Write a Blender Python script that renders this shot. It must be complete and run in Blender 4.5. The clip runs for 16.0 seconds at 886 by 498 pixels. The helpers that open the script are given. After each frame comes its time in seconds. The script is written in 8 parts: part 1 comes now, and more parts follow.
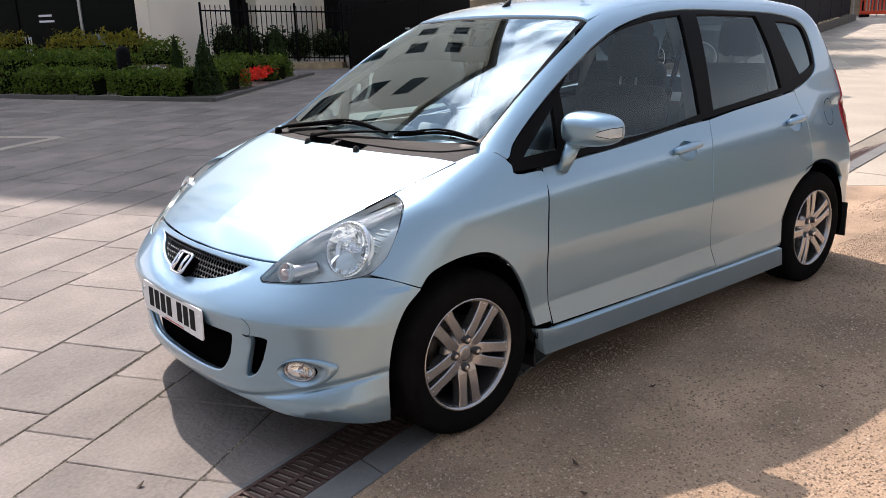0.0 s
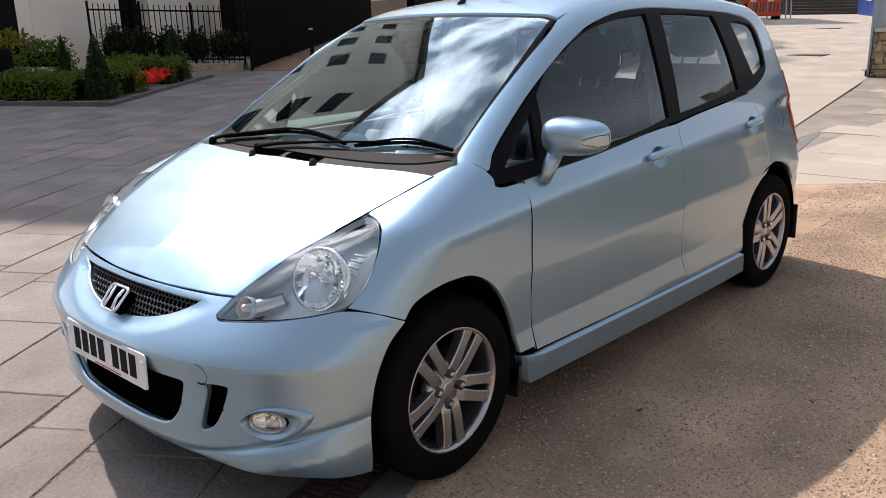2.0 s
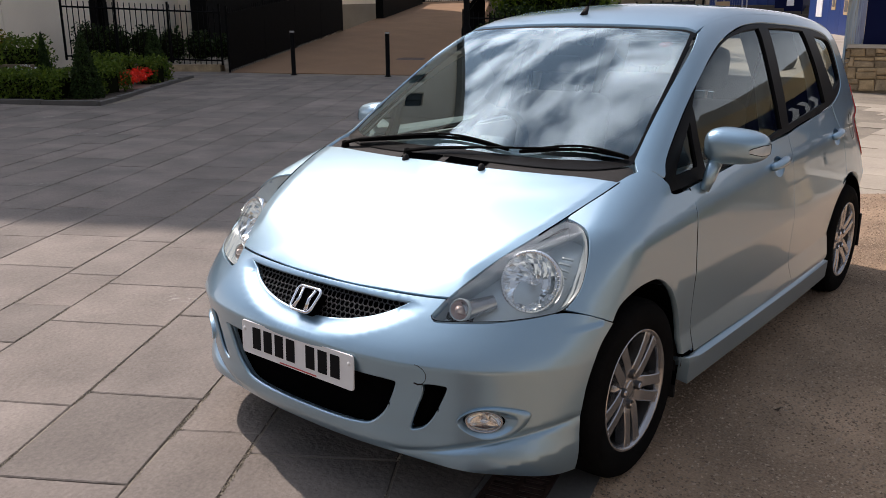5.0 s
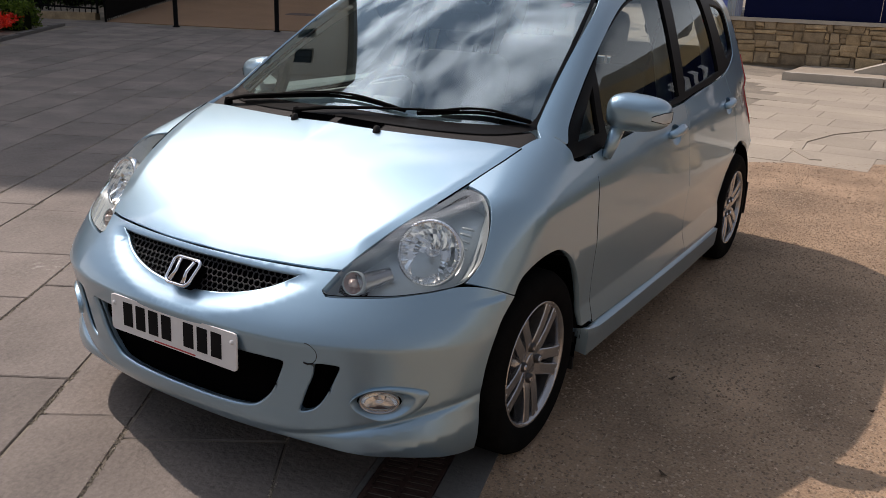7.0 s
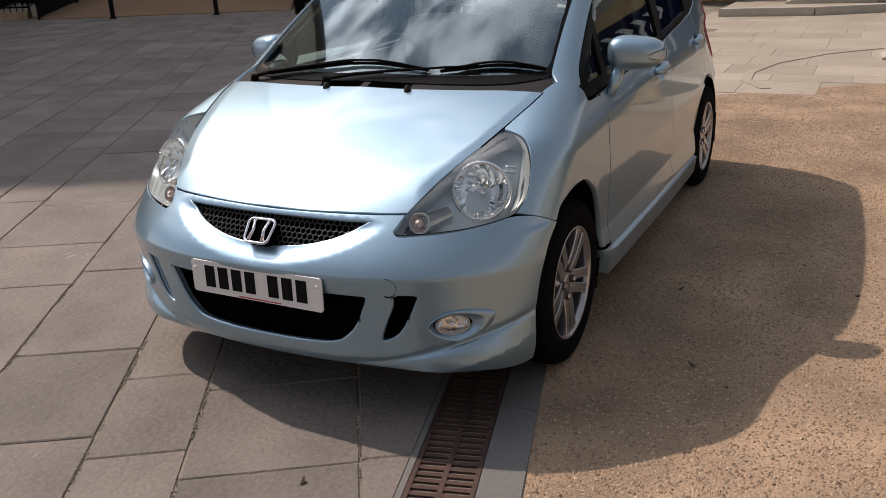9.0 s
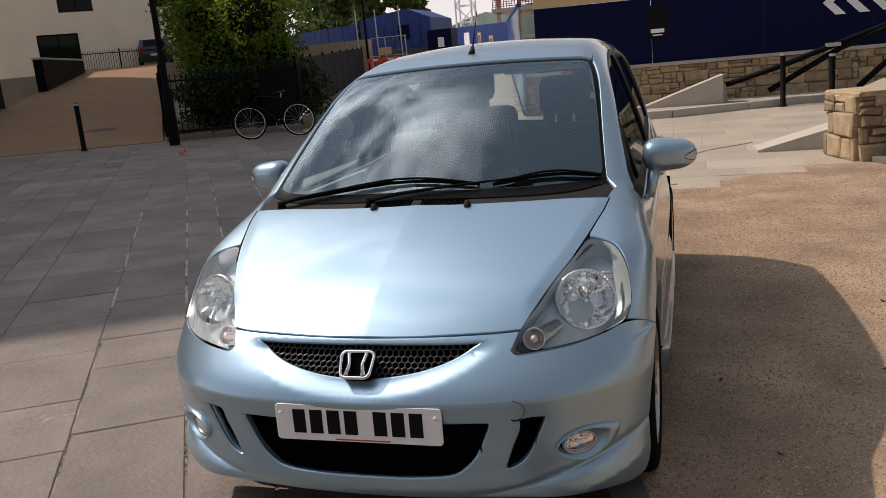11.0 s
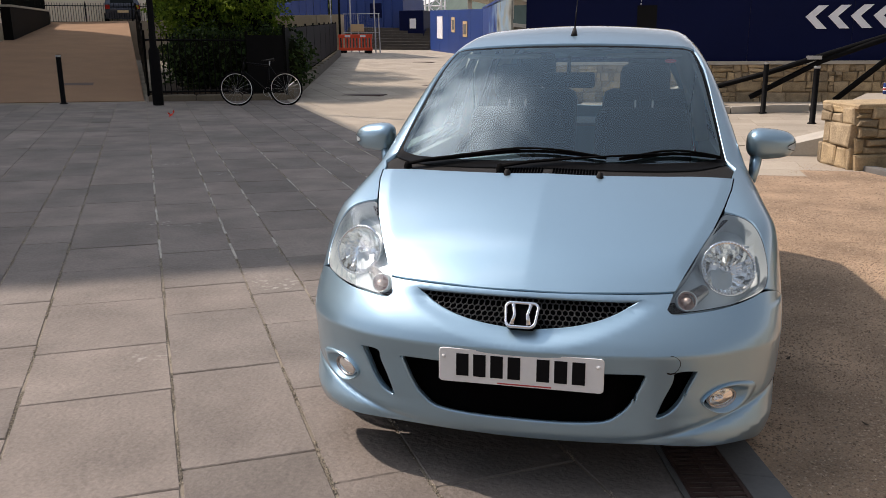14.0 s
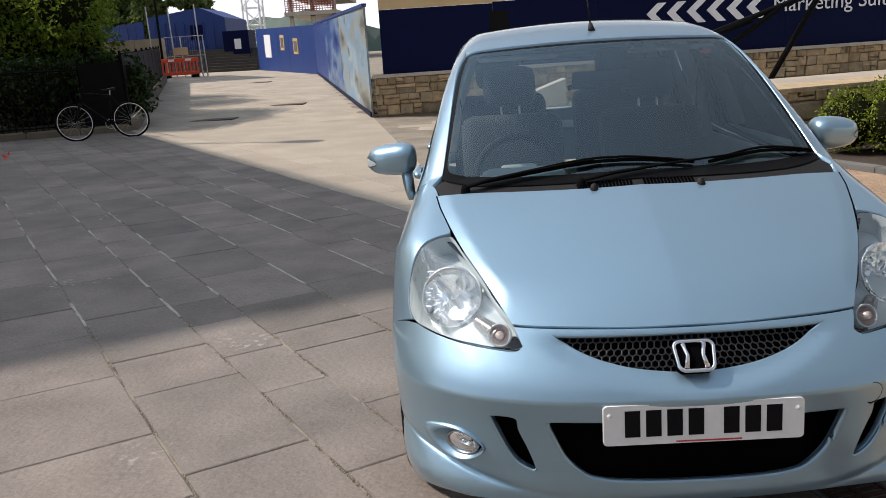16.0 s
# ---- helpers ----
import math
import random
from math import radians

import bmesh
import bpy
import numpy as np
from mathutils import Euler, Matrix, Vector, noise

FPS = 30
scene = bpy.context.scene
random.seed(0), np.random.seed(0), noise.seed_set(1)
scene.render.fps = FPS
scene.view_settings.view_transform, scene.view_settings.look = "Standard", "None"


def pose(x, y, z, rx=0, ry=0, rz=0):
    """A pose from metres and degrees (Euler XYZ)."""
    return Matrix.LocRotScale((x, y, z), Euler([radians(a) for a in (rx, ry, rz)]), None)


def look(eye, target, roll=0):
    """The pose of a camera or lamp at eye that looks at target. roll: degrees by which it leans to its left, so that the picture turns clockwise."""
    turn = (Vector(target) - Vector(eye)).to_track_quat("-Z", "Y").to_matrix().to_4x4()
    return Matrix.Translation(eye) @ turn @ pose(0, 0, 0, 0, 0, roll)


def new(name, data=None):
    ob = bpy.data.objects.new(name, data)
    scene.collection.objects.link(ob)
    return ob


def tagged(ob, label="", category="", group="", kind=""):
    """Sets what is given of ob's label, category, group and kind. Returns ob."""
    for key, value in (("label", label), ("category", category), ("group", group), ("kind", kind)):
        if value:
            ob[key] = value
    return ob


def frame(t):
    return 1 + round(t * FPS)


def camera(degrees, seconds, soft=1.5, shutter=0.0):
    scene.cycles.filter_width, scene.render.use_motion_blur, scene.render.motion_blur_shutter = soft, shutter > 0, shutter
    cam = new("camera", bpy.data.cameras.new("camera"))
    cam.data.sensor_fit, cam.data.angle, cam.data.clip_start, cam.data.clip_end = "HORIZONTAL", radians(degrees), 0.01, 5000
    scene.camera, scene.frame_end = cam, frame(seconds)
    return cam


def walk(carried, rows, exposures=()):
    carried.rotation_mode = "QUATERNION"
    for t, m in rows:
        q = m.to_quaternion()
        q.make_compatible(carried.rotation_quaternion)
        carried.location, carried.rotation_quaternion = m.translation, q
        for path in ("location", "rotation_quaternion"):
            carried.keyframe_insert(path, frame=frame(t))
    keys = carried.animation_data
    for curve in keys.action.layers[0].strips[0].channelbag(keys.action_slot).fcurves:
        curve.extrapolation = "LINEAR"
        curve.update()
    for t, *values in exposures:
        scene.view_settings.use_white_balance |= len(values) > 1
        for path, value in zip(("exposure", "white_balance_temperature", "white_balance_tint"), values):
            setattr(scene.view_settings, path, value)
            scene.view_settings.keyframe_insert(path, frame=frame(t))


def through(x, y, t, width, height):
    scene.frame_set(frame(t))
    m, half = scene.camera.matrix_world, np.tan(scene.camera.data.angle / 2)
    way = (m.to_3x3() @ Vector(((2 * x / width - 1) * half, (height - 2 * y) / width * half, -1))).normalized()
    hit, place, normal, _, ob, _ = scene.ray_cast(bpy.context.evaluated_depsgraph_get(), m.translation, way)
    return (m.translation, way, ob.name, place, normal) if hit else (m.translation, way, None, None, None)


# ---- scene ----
# camera and its walk
cam = camera(56.23, 16.0, 0.72)
PATH = [
    (0, (2.83, -1.777, 1.416), (1.347, -0.543, 0.886), -2.0),
    (0.5, (2.79, -1.824, 1.417), (1.353, -0.515, 0.945), 1.5),
    (1, (2.696, -1.707, 1.43), (1.204, -0.449, 0.993), -0.3),
    (1.5, (2.593, -1.618, 1.422), (1.039, -0.451, 0.948), 0.7),
    (2, (2.426, -1.745, 1.411), (1.108, -0.339, 0.876), -1.8),
    (2.5, (2.429, -1.99, 1.42), (1.15, -0.529, 0.943), 1.1),
    (3, (2.497, -2.157, 1.422), (1.132, -0.815, 0.844), -1.4),
    (3.5, (2.357, -2.266, 1.427), (1.01, -0.888, 0.889), -1.4),
    (4, (2.181, -2.311, 1.426), (0.929, -0.84, 0.908), -1.2),
    (4.2, (2.132, -2.271, 1.434), (0.87, -0.803, 0.931), -1.1),
    (6.3, (1.638, -2.319, 1.437), (0.626, -0.697, 0.851), 1.0),
    (6.5, (1.663, -2.284, 1.43), (0.702, -0.624, 0.861), 0.6),
    (7, (1.792, -2.164, 1.412), (0.796, -0.54, 0.803), 2.1),
    (7.5, (1.768, -2.157, 1.425), (0.628, -0.628, 0.825), -0.2),
    (8, (1.616, -2.288, 1.425), (0.614, -0.671, 0.807), -3.4),
    (8.5, (1.622, -2.449, 1.425), (0.791, -0.709, 0.894), 0.0),
    (9, (1.687, -2.595, 1.425), (0.805, -0.935, 0.742), -2.8),
    (9.5, (1.565, -2.713, 1.453), (0.626, -1.044, 0.877), -2.4),
    (9.7, (1.492, -2.792, 1.446), (0.622, -1.064, 0.937), -4.0),
    (11.8, (0.796, -2.759, 1.454), (0.381, -0.849, 1.033), -0.7),
    (12, (0.794, -2.842, 1.451), (0.41, -0.921, 1.052), 0.4),
    (12.5, (0.802, -3.013, 1.459), (0.276, -1.157, 0.93), -1.9),
    (13, (0.662, -3.161, 1.454), (0.103, -1.306, 0.957), -0.4),
    (13.5, (0.471, -3.243, 1.444), (-0.056, -1.387, 0.916), -1.1),
    (14, (0.349, -3.129, 1.444), (-0.109, -1.244, 0.96), -0.5),
    (14.5, (0.172, -3.001, 1.452), (-0.345, -1.124, 0.991), -2.0),
    (15, (-0.121, -2.959, 1.425), (-0.402, -1.043, 0.925), -2.3),
    (15.5, (-0.354, -2.871, 1.424), (-0.481, -0.939, 0.922), -0.5),
    (16, (-0.565, -2.722, 1.429), (-0.638, -0.778, 0.963), -3.8),
]
walk(cam, [(t, look(eye, target, roll)) for t, eye, target, roll in PATH], [(0.0, 0.36, 6600, 19), (2.0, 0.14, 6600, 19), (4.0, -0.10, 6700, 19), (7.0, -0.58, 6900, 20), (9.5, -0.55, 7150, 20), (12.0, -0.62, 7150, 20), (14.0, -0.28, 6950, 18), (16.0, -0.27, 6700, 14)])

# ---- world, sun, exposure ----
SUN_WAY = Vector((0.82, -0.15, -1.0))
world = bpy.data.worlds.new("daylight")
scene.world = world
world.use_nodes = True
wn, wl = world.node_tree.nodes, world.node_tree.links
wn.clear()
w_out, w_bg, w_sky = wn.new("ShaderNodeOutputWorld"), wn.new("ShaderNodeBackground"), wn.new("ShaderNodeTexSky")
w_sky.sky_type, w_sky.sun_disc = "NISHITA", False
w_sky.sun_elevation, w_sky.sun_rotation = math.atan2(1.0, math.hypot(0.82, 0.15)), math.atan2(-0.82, 0.15)
w_sky.air_density, w_sky.dust_density, w_sky.ozone_density = 1.0, 1.2, 2.0
w_bg.inputs["Strength"].default_value = 0.060
w_co, w_map = wn.new("ShaderNodeTexCoord"), wn.new("ShaderNodeMapping")
w_map.inputs["Scale"].default_value = (1.0, 1.0, 2.2)
w_no, w_ramp, w_mix = wn.new("ShaderNodeTexNoise"), wn.new("ShaderNodeValToRGB"), wn.new("ShaderNodeMix")
w_no.inputs["Scale"].default_value, w_no.inputs["Detail"].default_value, w_no.inputs["Roughness"].default_value = 4.2, 8.0, 0.56
w_ramp.color_ramp.elements[0].position, w_ramp.color_ramp.elements[1].position = 0.40, 0.59
w_mix.data_type = "RGBA"
w_toward, w_near, w_glow = wn.new("ShaderNodeVectorMath"), wn.new("ShaderNodeMapRange"), wn.new("ShaderNodeMix")
w_toward.operation = "DOT_PRODUCT"
w_toward.inputs[1].default_value = -SUN_WAY.normalized()
w_near.interpolation_type = "SMOOTHSTEP"
w_bank, w_both, w_even = wn.new("ShaderNodeMapRange"), wn.new("ShaderNodeMath"), wn.new("ShaderNodeMix")
w_bank.interpolation_type, w_both.operation, w_even.data_type = "SMOOTHSTEP", "MULTIPLY", "RGBA"
w_bank.inputs["From Min"].default_value, w_bank.inputs["From Max"].default_value = 0.82, 0.96
w_even.inputs["Factor"].default_value, w_even.inputs["B"].default_value = 0.60, (8.8, 9.9, 11.2, 1)
w_near.inputs["From Min"].default_value, w_near.inputs["From Max"].default_value = 0.28, 1.0
w_glow.data_type = "RGBA"
w_glow.inputs["A"].default_value, w_glow.inputs["B"].default_value = (5.6, 6.1, 6.7, 1), (98, 102, 107, 1)
wl.new(w_co.outputs["Generated"], w_toward.inputs[0])
wl.new(w_toward.outputs["Value"], w_near.inputs["Value"])
wl.new(w_near.outputs["Result"], w_glow.inputs["Factor"])
wl.new(w_glow.outputs["Result"], w_mix.inputs["B"])
wl.new(w_co.outputs["Generated"], w_map.inputs["Vector"])
wl.new(w_map.outputs["Vector"], w_no.inputs["Vector"])
wl.new(w_no.outputs["Fac"], w_ramp.inputs["Fac"])
wl.new(w_toward.outputs["Value"], w_bank.inputs["Value"])
wl.new(w_ramp.outputs["Color"], w_both.inputs[0])
wl.new(w_bank.outputs["Result"], w_both.inputs[1])
wl.new(w_both.outputs[0], w_mix.inputs["Factor"])
w_haze = wn.new("ShaderNodeMix")
w_haze.data_type = "RGBA"
w_haze.inputs["B"].default_value = (10, 13, 17, 1)
wl.new(w_near.outputs["Result"], w_haze.inputs["Factor"])
wl.new(w_sky.outputs["Color"], w_even.inputs["A"])
wl.new(w_even.outputs["Result"], w_haze.inputs["A"])
w_axis, w_low, w_rim = wn.new("ShaderNodeSeparateXYZ"), wn.new("ShaderNodeMapRange"), wn.new("ShaderNodeMix")
w_low.interpolation_type, w_rim.data_type = "SMOOTHSTEP", "RGBA"
w_low.inputs["From Min"].default_value, w_low.inputs["From Max"].default_value = 0.30, 0.02
w_rim.inputs["B"].default_value = (21, 22, 23, 1)
wl.new(w_co.outputs["Generated"], w_axis.inputs["Vector"])
wl.new(w_axis.outputs["Z"], w_low.inputs["Value"])
wl.new(w_low.outputs["Result"], w_rim.inputs["Factor"])
wl.new(w_haze.outputs["Result"], w_rim.inputs["A"])
wl.new(w_rim.outputs["Result"], w_mix.inputs["A"])
wl.new(w_mix.outputs["Result"], w_bg.inputs["Color"])
wl.new(w_bg.outputs["Background"], w_out.inputs["Surface"])
sun = new("sun", bpy.data.lights.new("sun", "SUN"))
sun.data.energy, sun.data.angle, sun.data.color = 5.0, radians(0.55), (1.0, 0.925, 0.83)
sun.matrix_world = look((-20, 5, 30), Vector((-20, 5, 30)) + SUN_WAY)


# ---- materials ----
def material(name, color, rough=0.6, metal=0.0, vary=0.12, scale=6.0, fine=60.0, bump=0.0, bump_scale=120.0, coat=0.0, random_by="", tint=None, spec=0.5, each=0.25, through=0.0):
    """A surface with colour varied at two sizes, a fine relief and, if asked for, a shade of its own per piece."""
    m = bpy.data.materials.new(name)
    m.use_nodes = True
    n, l = m.node_tree.nodes, m.node_tree.links
    p = n["Principled BSDF"]
    p.inputs["Roughness"].default_value, p.inputs["Metallic"].default_value = rough, metal
    p.inputs["Coat Weight"].default_value, p.inputs["Coat Roughness"].default_value = coat, 0.03
    p.inputs["Specular IOR Level"].default_value = spec
    geo = n.new("ShaderNodeNewGeometry")
    big, small = n.new("ShaderNodeTexNoise"), n.new("ShaderNodeTexNoise")
    for tex, s in ((big, scale), (small, fine)):
        tex.inputs["Scale"].default_value, tex.inputs["Detail"].default_value = s, 5.0
        l.new(geo.outputs["Position"], tex.inputs["Vector"])
    add = n.new("ShaderNodeMath")
    add.operation = "MULTIPLY_ADD"
    l.new(small.outputs["Fac"], add.inputs[0])
    add.inputs[1].default_value = 0.6
    l.new(big.outputs["Fac"], add.inputs[2])
    value = n.new("ShaderNodeMapRange")
    value.inputs["From Min"].default_value, value.inputs["From Max"].default_value = 0.45, 1.15
    value.inputs["To Min"].default_value, value.inputs["To Max"].default_value = 1 - vary, 1 + vary
    l.new(add.outputs[0], value.inputs["Value"])
    last = value.outputs["Result"]
    hsv = n.new("ShaderNodeHueSaturation")
    hsv.inputs["Color"].default_value = (*color, 1)
    if random_by:
        src = n.new("ShaderNodeObjectInfo").outputs["Random"] if random_by == "object" else geo.outputs["Random Per Island"]
        spread = n.new("ShaderNodeMapRange")
        spread.inputs["To Min"].default_value, spread.inputs["To Max"].default_value = 1 - each, 1 + each
        l.new(src, spread.inputs["Value"])
        mul = n.new("ShaderNodeMath")
        mul.operation = "MULTIPLY"
        l.new(last, mul.inputs[0])
        l.new(spread.outputs["Result"], mul.inputs[1])
        last = mul.outputs[0]
        if tint:
            mix = n.new("ShaderNodeMix")
            mix.data_type = "RGBA"
            mix.inputs["A"].default_value, mix.inputs["B"].default_value = (*color, 1), (*tint, 1)
            shift = n.new("ShaderNodeMath")
            shift.operation = "FRACT"
            seven = n.new("ShaderNodeMath")
            seven.operation = "MULTIPLY"
            seven.inputs[1].default_value = 7.3
            l.new(src, seven.inputs[0])
            l.new(seven.outputs[0], shift.inputs[0])
            l.new(shift.outputs[0], mix.inputs["Factor"])
            l.new(mix.outputs["Result"], hsv.inputs["Color"])
    l.new(last, hsv.inputs["Value"])
    l.new(hsv.outputs["Color"], p.inputs["Base Color"])
    if through:
        glow, mixed = n.new("ShaderNodeBsdfTranslucent"), n.new("ShaderNodeMixShader")
        mixed.inputs[0].default_value = through
        l.new(hsv.outputs["Color"], glow.inputs["Color"])
        l.new(p.outputs[0], mixed.inputs[1])
        l.new(glow.outputs[0], mixed.inputs[2])
        l.new(mixed.outputs[0], n["Material Output"].inputs["Surface"])
    if bump:
        tex, b = n.new("ShaderNodeTexNoise"), n.new("ShaderNodeBump")
        tex.inputs["Scale"].default_value, tex.inputs["Detail"].default_value = bump_scale, 6.0
        b.inputs["Strength"].default_value, b.inputs["Distance"].default_value = bump, 0.01
        l.new(geo.outputs["Position"], tex.inputs["Vector"])
        l.new(tex.outputs["Fac"], b.inputs["Height"])
        l.new(b.outputs["Normal"], p.inputs["Normal"])
    return m


def clear_glass(name, tint=(1, 1, 1), mirror=1.0, ior=1.5, gloss=(0.9, 0.9, 0.9)):
    """A thin pane: clear, with the gloss of glass."""
    m = bpy.data.materials.new(name)
    m.use_nodes = True
    n, l = m.node_tree.nodes, m.node_tree.links
    n.clear()
    out, mix = n.new("ShaderNodeOutputMaterial"), n.new("ShaderNodeMixShader")
    t, g, f = n.new("ShaderNodeBsdfTransparent"), n.new("ShaderNodeBsdfGlossy"), n.new("ShaderNodeFresnel")
    t.inputs["Color"].default_value, g.inputs["Color"].default_value = (*tint, 1), (*gloss, 1)
    g.inputs["Roughness"].default_value, f.inputs["IOR"].default_value = 0.0, ior
    mul = n.new("ShaderNodeMath")
    mul.operation, mul.use_clamp = "MULTIPLY", True
    mul.inputs[1].default_value = mirror
    l.new(f.outputs[0], mul.inputs[0])
    l.new(mul.outputs[0], mix.inputs[0])
    l.new(t.outputs[0], mix.inputs[1])
    l.new(g.outputs[0], mix.inputs[2])
    l.new(mix.outputs[0], out.inputs["Surface"])
    return m


M_PAINT = material("metallic_paint", (0.305, 0.46, 0.57), 0.34, 0.75, 0.02, 3.0, 400.0, coat=1.0)
M_BLACK = material("black_trim", (0.006, 0.006, 0.0065), 0.38, 0, 0.2, 8, spec=0.05)
M_WIPER = material("wiper_rubber", (0.005, 0.005, 0.005), 0.85, 0, 0.2, 20, spec=0.03)
M_BARREL = material("shaded_alloy", (0.05, 0.05, 0.052), 0.45, 0.6, 0.3, 20, 90)
M_MATT = material("black_plastic", (0.016, 0.0155, 0.0155), 0.68, 0, 0.25, 12, 90, 0.15, 500, spec=0.2)
M_GRID = material("grille_plastic", (0.035, 0.036, 0.038), 0.28, 0.3, 0.2, 30, spec=0.6)
# near-black without gloss: shade of gaps and hollows put into the colour
M_SHADE = material("dark_recess", (0.003, 0.003, 0.0035), 0.9, 0, 0.1, spec=0.0)
M_RUBBER = material("tyre_rubber", (0.0075, 0.0075, 0.0076), 0.85, 0, 0.35, 14, 120, 0.15, 260, spec=0.02)
M_ALLOY = material("silver_alloy", (0.46, 0.46, 0.47), 0.27, 0.9, 0.08, 20, 120)
M_DISC = material("brake_steel", (0.05, 0.048, 0.046), 0.45, 0.8, 0.3, 30)
M_CHROME = material("chrome", (0.85, 0.85, 0.86), 0.06, 1.0, 0.02)
M_REFLECTOR = material("lamp_reflector", (0.92, 0.94, 0.95), 0.14, 1.0, 0.05, 30)
M_HOUSING = material("lamp_housing", (0.54, 0.61, 0.64), 0.24, 0.2, 0.06, 20)
M_AMBER = material("clear_amber", (0.72, 0.58, 0.54), 0.2, 0.3, 0.1)
M_TAILRED = material("red_lens", (0.35, 0.015, 0.012), 0.12, 0, 0.1, coat=0.6)
M_PLATE = material("white_plate", (0.78, 0.78, 0.77), 0.35, 0, 0.05, 20)
M_INK = material("black_ink", (0.008, 0.008, 0.009), 0.6, spec=0.08)
M_REDINK = material("red_ink", (0.5, 0.05, 0.05), 0.5)
M_SEAT = material("grey_cloth", (0.032, 0.036, 0.040), 0.9, 0, 0.15, 10, 200)
M_DASH = material("grey_dash", (0.30, 0.35, 0.35), 0.75, 0, 0.1, 8, 200)
M_LINING = material("pale_lining", (0.60, 0.62, 0.60), 0.85, 0, 0.08)
M_SCREEN = clear_glass("windscreen_glass", (0.84, 0.92, 0.92), 2.2, 1.52, (0.76, 0.93, 1.0))
M_PANE = clear_glass("window_glass", (0.86, 0.91, 0.90), 1.15, 1.52, (0.85, 0.95, 0.97))
M_LENS = clear_glass("lamp_lens", (0.96, 0.98, 0.98), 1.5, 1.5)

M_SLAB = material("dark_sandstone", (0.157, 0.136, 0.120), 0.80, 0, 0.42, 2.2, 70, 0.75, 38, random_by="object", tint=(0.182, 0.155, 0.135), each=0.16)
M_SLABFAR = material("dark_sandstone_rest", (0.157, 0.136, 0.120), 0.80, 0, 0.42, 2.2, 70, 0.75, 38, random_by="island", tint=(0.182, 0.155, 0.135), each=0.16)


def spotted(m):
    """Adds pale lime marks, in loose groups, to a paving material."""
    n, l = m.node_tree.nodes, m.node_tree.links
    q = n["Principled BSDF"]
    old = q.inputs["Base Color"].links[0].from_socket
    geo = n.new("ShaderNodeNewGeometry")
    masks = []
    for scale, lo, hi in ((1.3, 0.63, 0.70), (26.0, 0.55, 0.66)):
        tex, step = n.new("ShaderNodeTexNoise"), n.new("ShaderNodeMapRange")
        tex.inputs["Scale"].default_value, tex.inputs["Detail"].default_value = scale, 6.0
        step.inputs["From Min"].default_value, step.inputs["From Max"].default_value = lo, hi
        l.new(geo.outputs["Position"], tex.inputs["Vector"])
        l.new(tex.outputs["Fac"], step.inputs["Value"])
        masks.append(step.outputs["Result"])
    both, mix = n.new("ShaderNodeMath"), n.new("ShaderNodeMix")
    both.operation = "MULTIPLY"
    l.new(masks[0], both.inputs[0])
    l.new(masks[1], both.inputs[1])
    mix.data_type = "RGBA"
    mix.inputs["B"].default_value = (0.34, 0.32, 0.29, 1)
    l.new(both.outputs[0], mix.inputs["Factor"])
    l.new(old, mix.inputs["A"])
    l.new(mix.outputs["Result"], q.inputs["Base Color"])


spotted(M_SLAB), spotted(M_SLABFAR)
M_JOINT = material("sandy_joint", (0.22, 0.19, 0.15), 0.95, 0, 0.45, 1.5, 50, 0.4, 150)
M_PALE = material("pale_limestone", (0.33, 0.285, 0.225), 0.85, 0, 0.18, 1.2, 30, 0.3, 70, random_by="island", tint=(0.36, 0.31, 0.25), each=0.10)
M_GRAVEL = material("buff_gravel", (0.365, 0.252, 0.165), 0.95, 0, 0.7, 1.8, 110, 1.0, 170)
M_PEBBLE = material("gravel_stones", (0.45, 0.34, 0.245), 0.9, 0, 0.2, 30, 200, random_by="island", tint=(0.22, 0.148, 0.096), each=0.36)
M_GRIT = material("joint_grit", (0.34, 0.30, 0.235), 0.95, 0, 0.2, 30, 200, random_by="island", tint=(0.22, 0.19, 0.15), each=0.35)
M_POINT = material("joint_mortar", (0.40, 0.375, 0.33), 0.95, 0, 0.4, 9, 90, 0.3, 120)
M_EDGE = material("grey_kerbstone", (0.14, 0.137, 0.13), 0.85, 0, 0.2, 3, 50, 0.3, 90)
M_IRON = material("rusty_iron", (0.075, 0.042, 0.034), 0.7, 0.3, 0.4, 12, 90, 0.3, 200)
M_TAN = material("tan_ramp", (0.25, 0.146, 0.080), 0.92, 0, 0.16, 1.2, 60, 0.4, 120)
M_WHITE = material("cream_render", (0.88, 0.79, 0.66), 0.9, 0, 0.08, 0.8, 40, 0.1, 60)
M_FENCE = material("black_railing", (0.005, 0.005, 0.0055), 0.6, 0.0, 0.3, 10, spec=0.06)
# near-black filler for crowns: the shade among leaves put into colour
M_SHADECORE = material("twig_core", (0.012, 0.014, 0.007), 0.95, 0, 0.3, 10, spec=0.0)
M_BEDKERB = material("dark_kerbstone", (0.115, 0.108, 0.10), 0.85, 0, 0.2, 3, 50, 0.3, 90)
M_ASHLAR = material("ashlar", (0.36, 0.30, 0.21), 0.9, 0, 0.2, 2, 30, 0.3, 60, random_by="object", each=0.12)
M_STEP = material("shaded_steps", (0.075, 0.066, 0.055), 0.85, 0, 0.2, 3, 40)
M_PRINTPALE = material("pale_print", (0.20, 0.30, 0.40), 0.5, 0, 0.2, 3)
M_BLUE = material("blue_hoarding", (0.0018, 0.0052, 0.038), 0.5, 0, 0.12, 1.0, 30, spec=0.10)
M_BRIGHTBLUE = material("blue_board", (0.007, 0.038, 0.19), 0.5, 0, 0.15, 1.0, 30)
M_BAND = material("plywood_band", (0.56, 0.40, 0.21), 0.6, 0, 0.12, 1.5, 40, random_by="object", tint=(0.62, 0.46, 0.26), each=0.1)
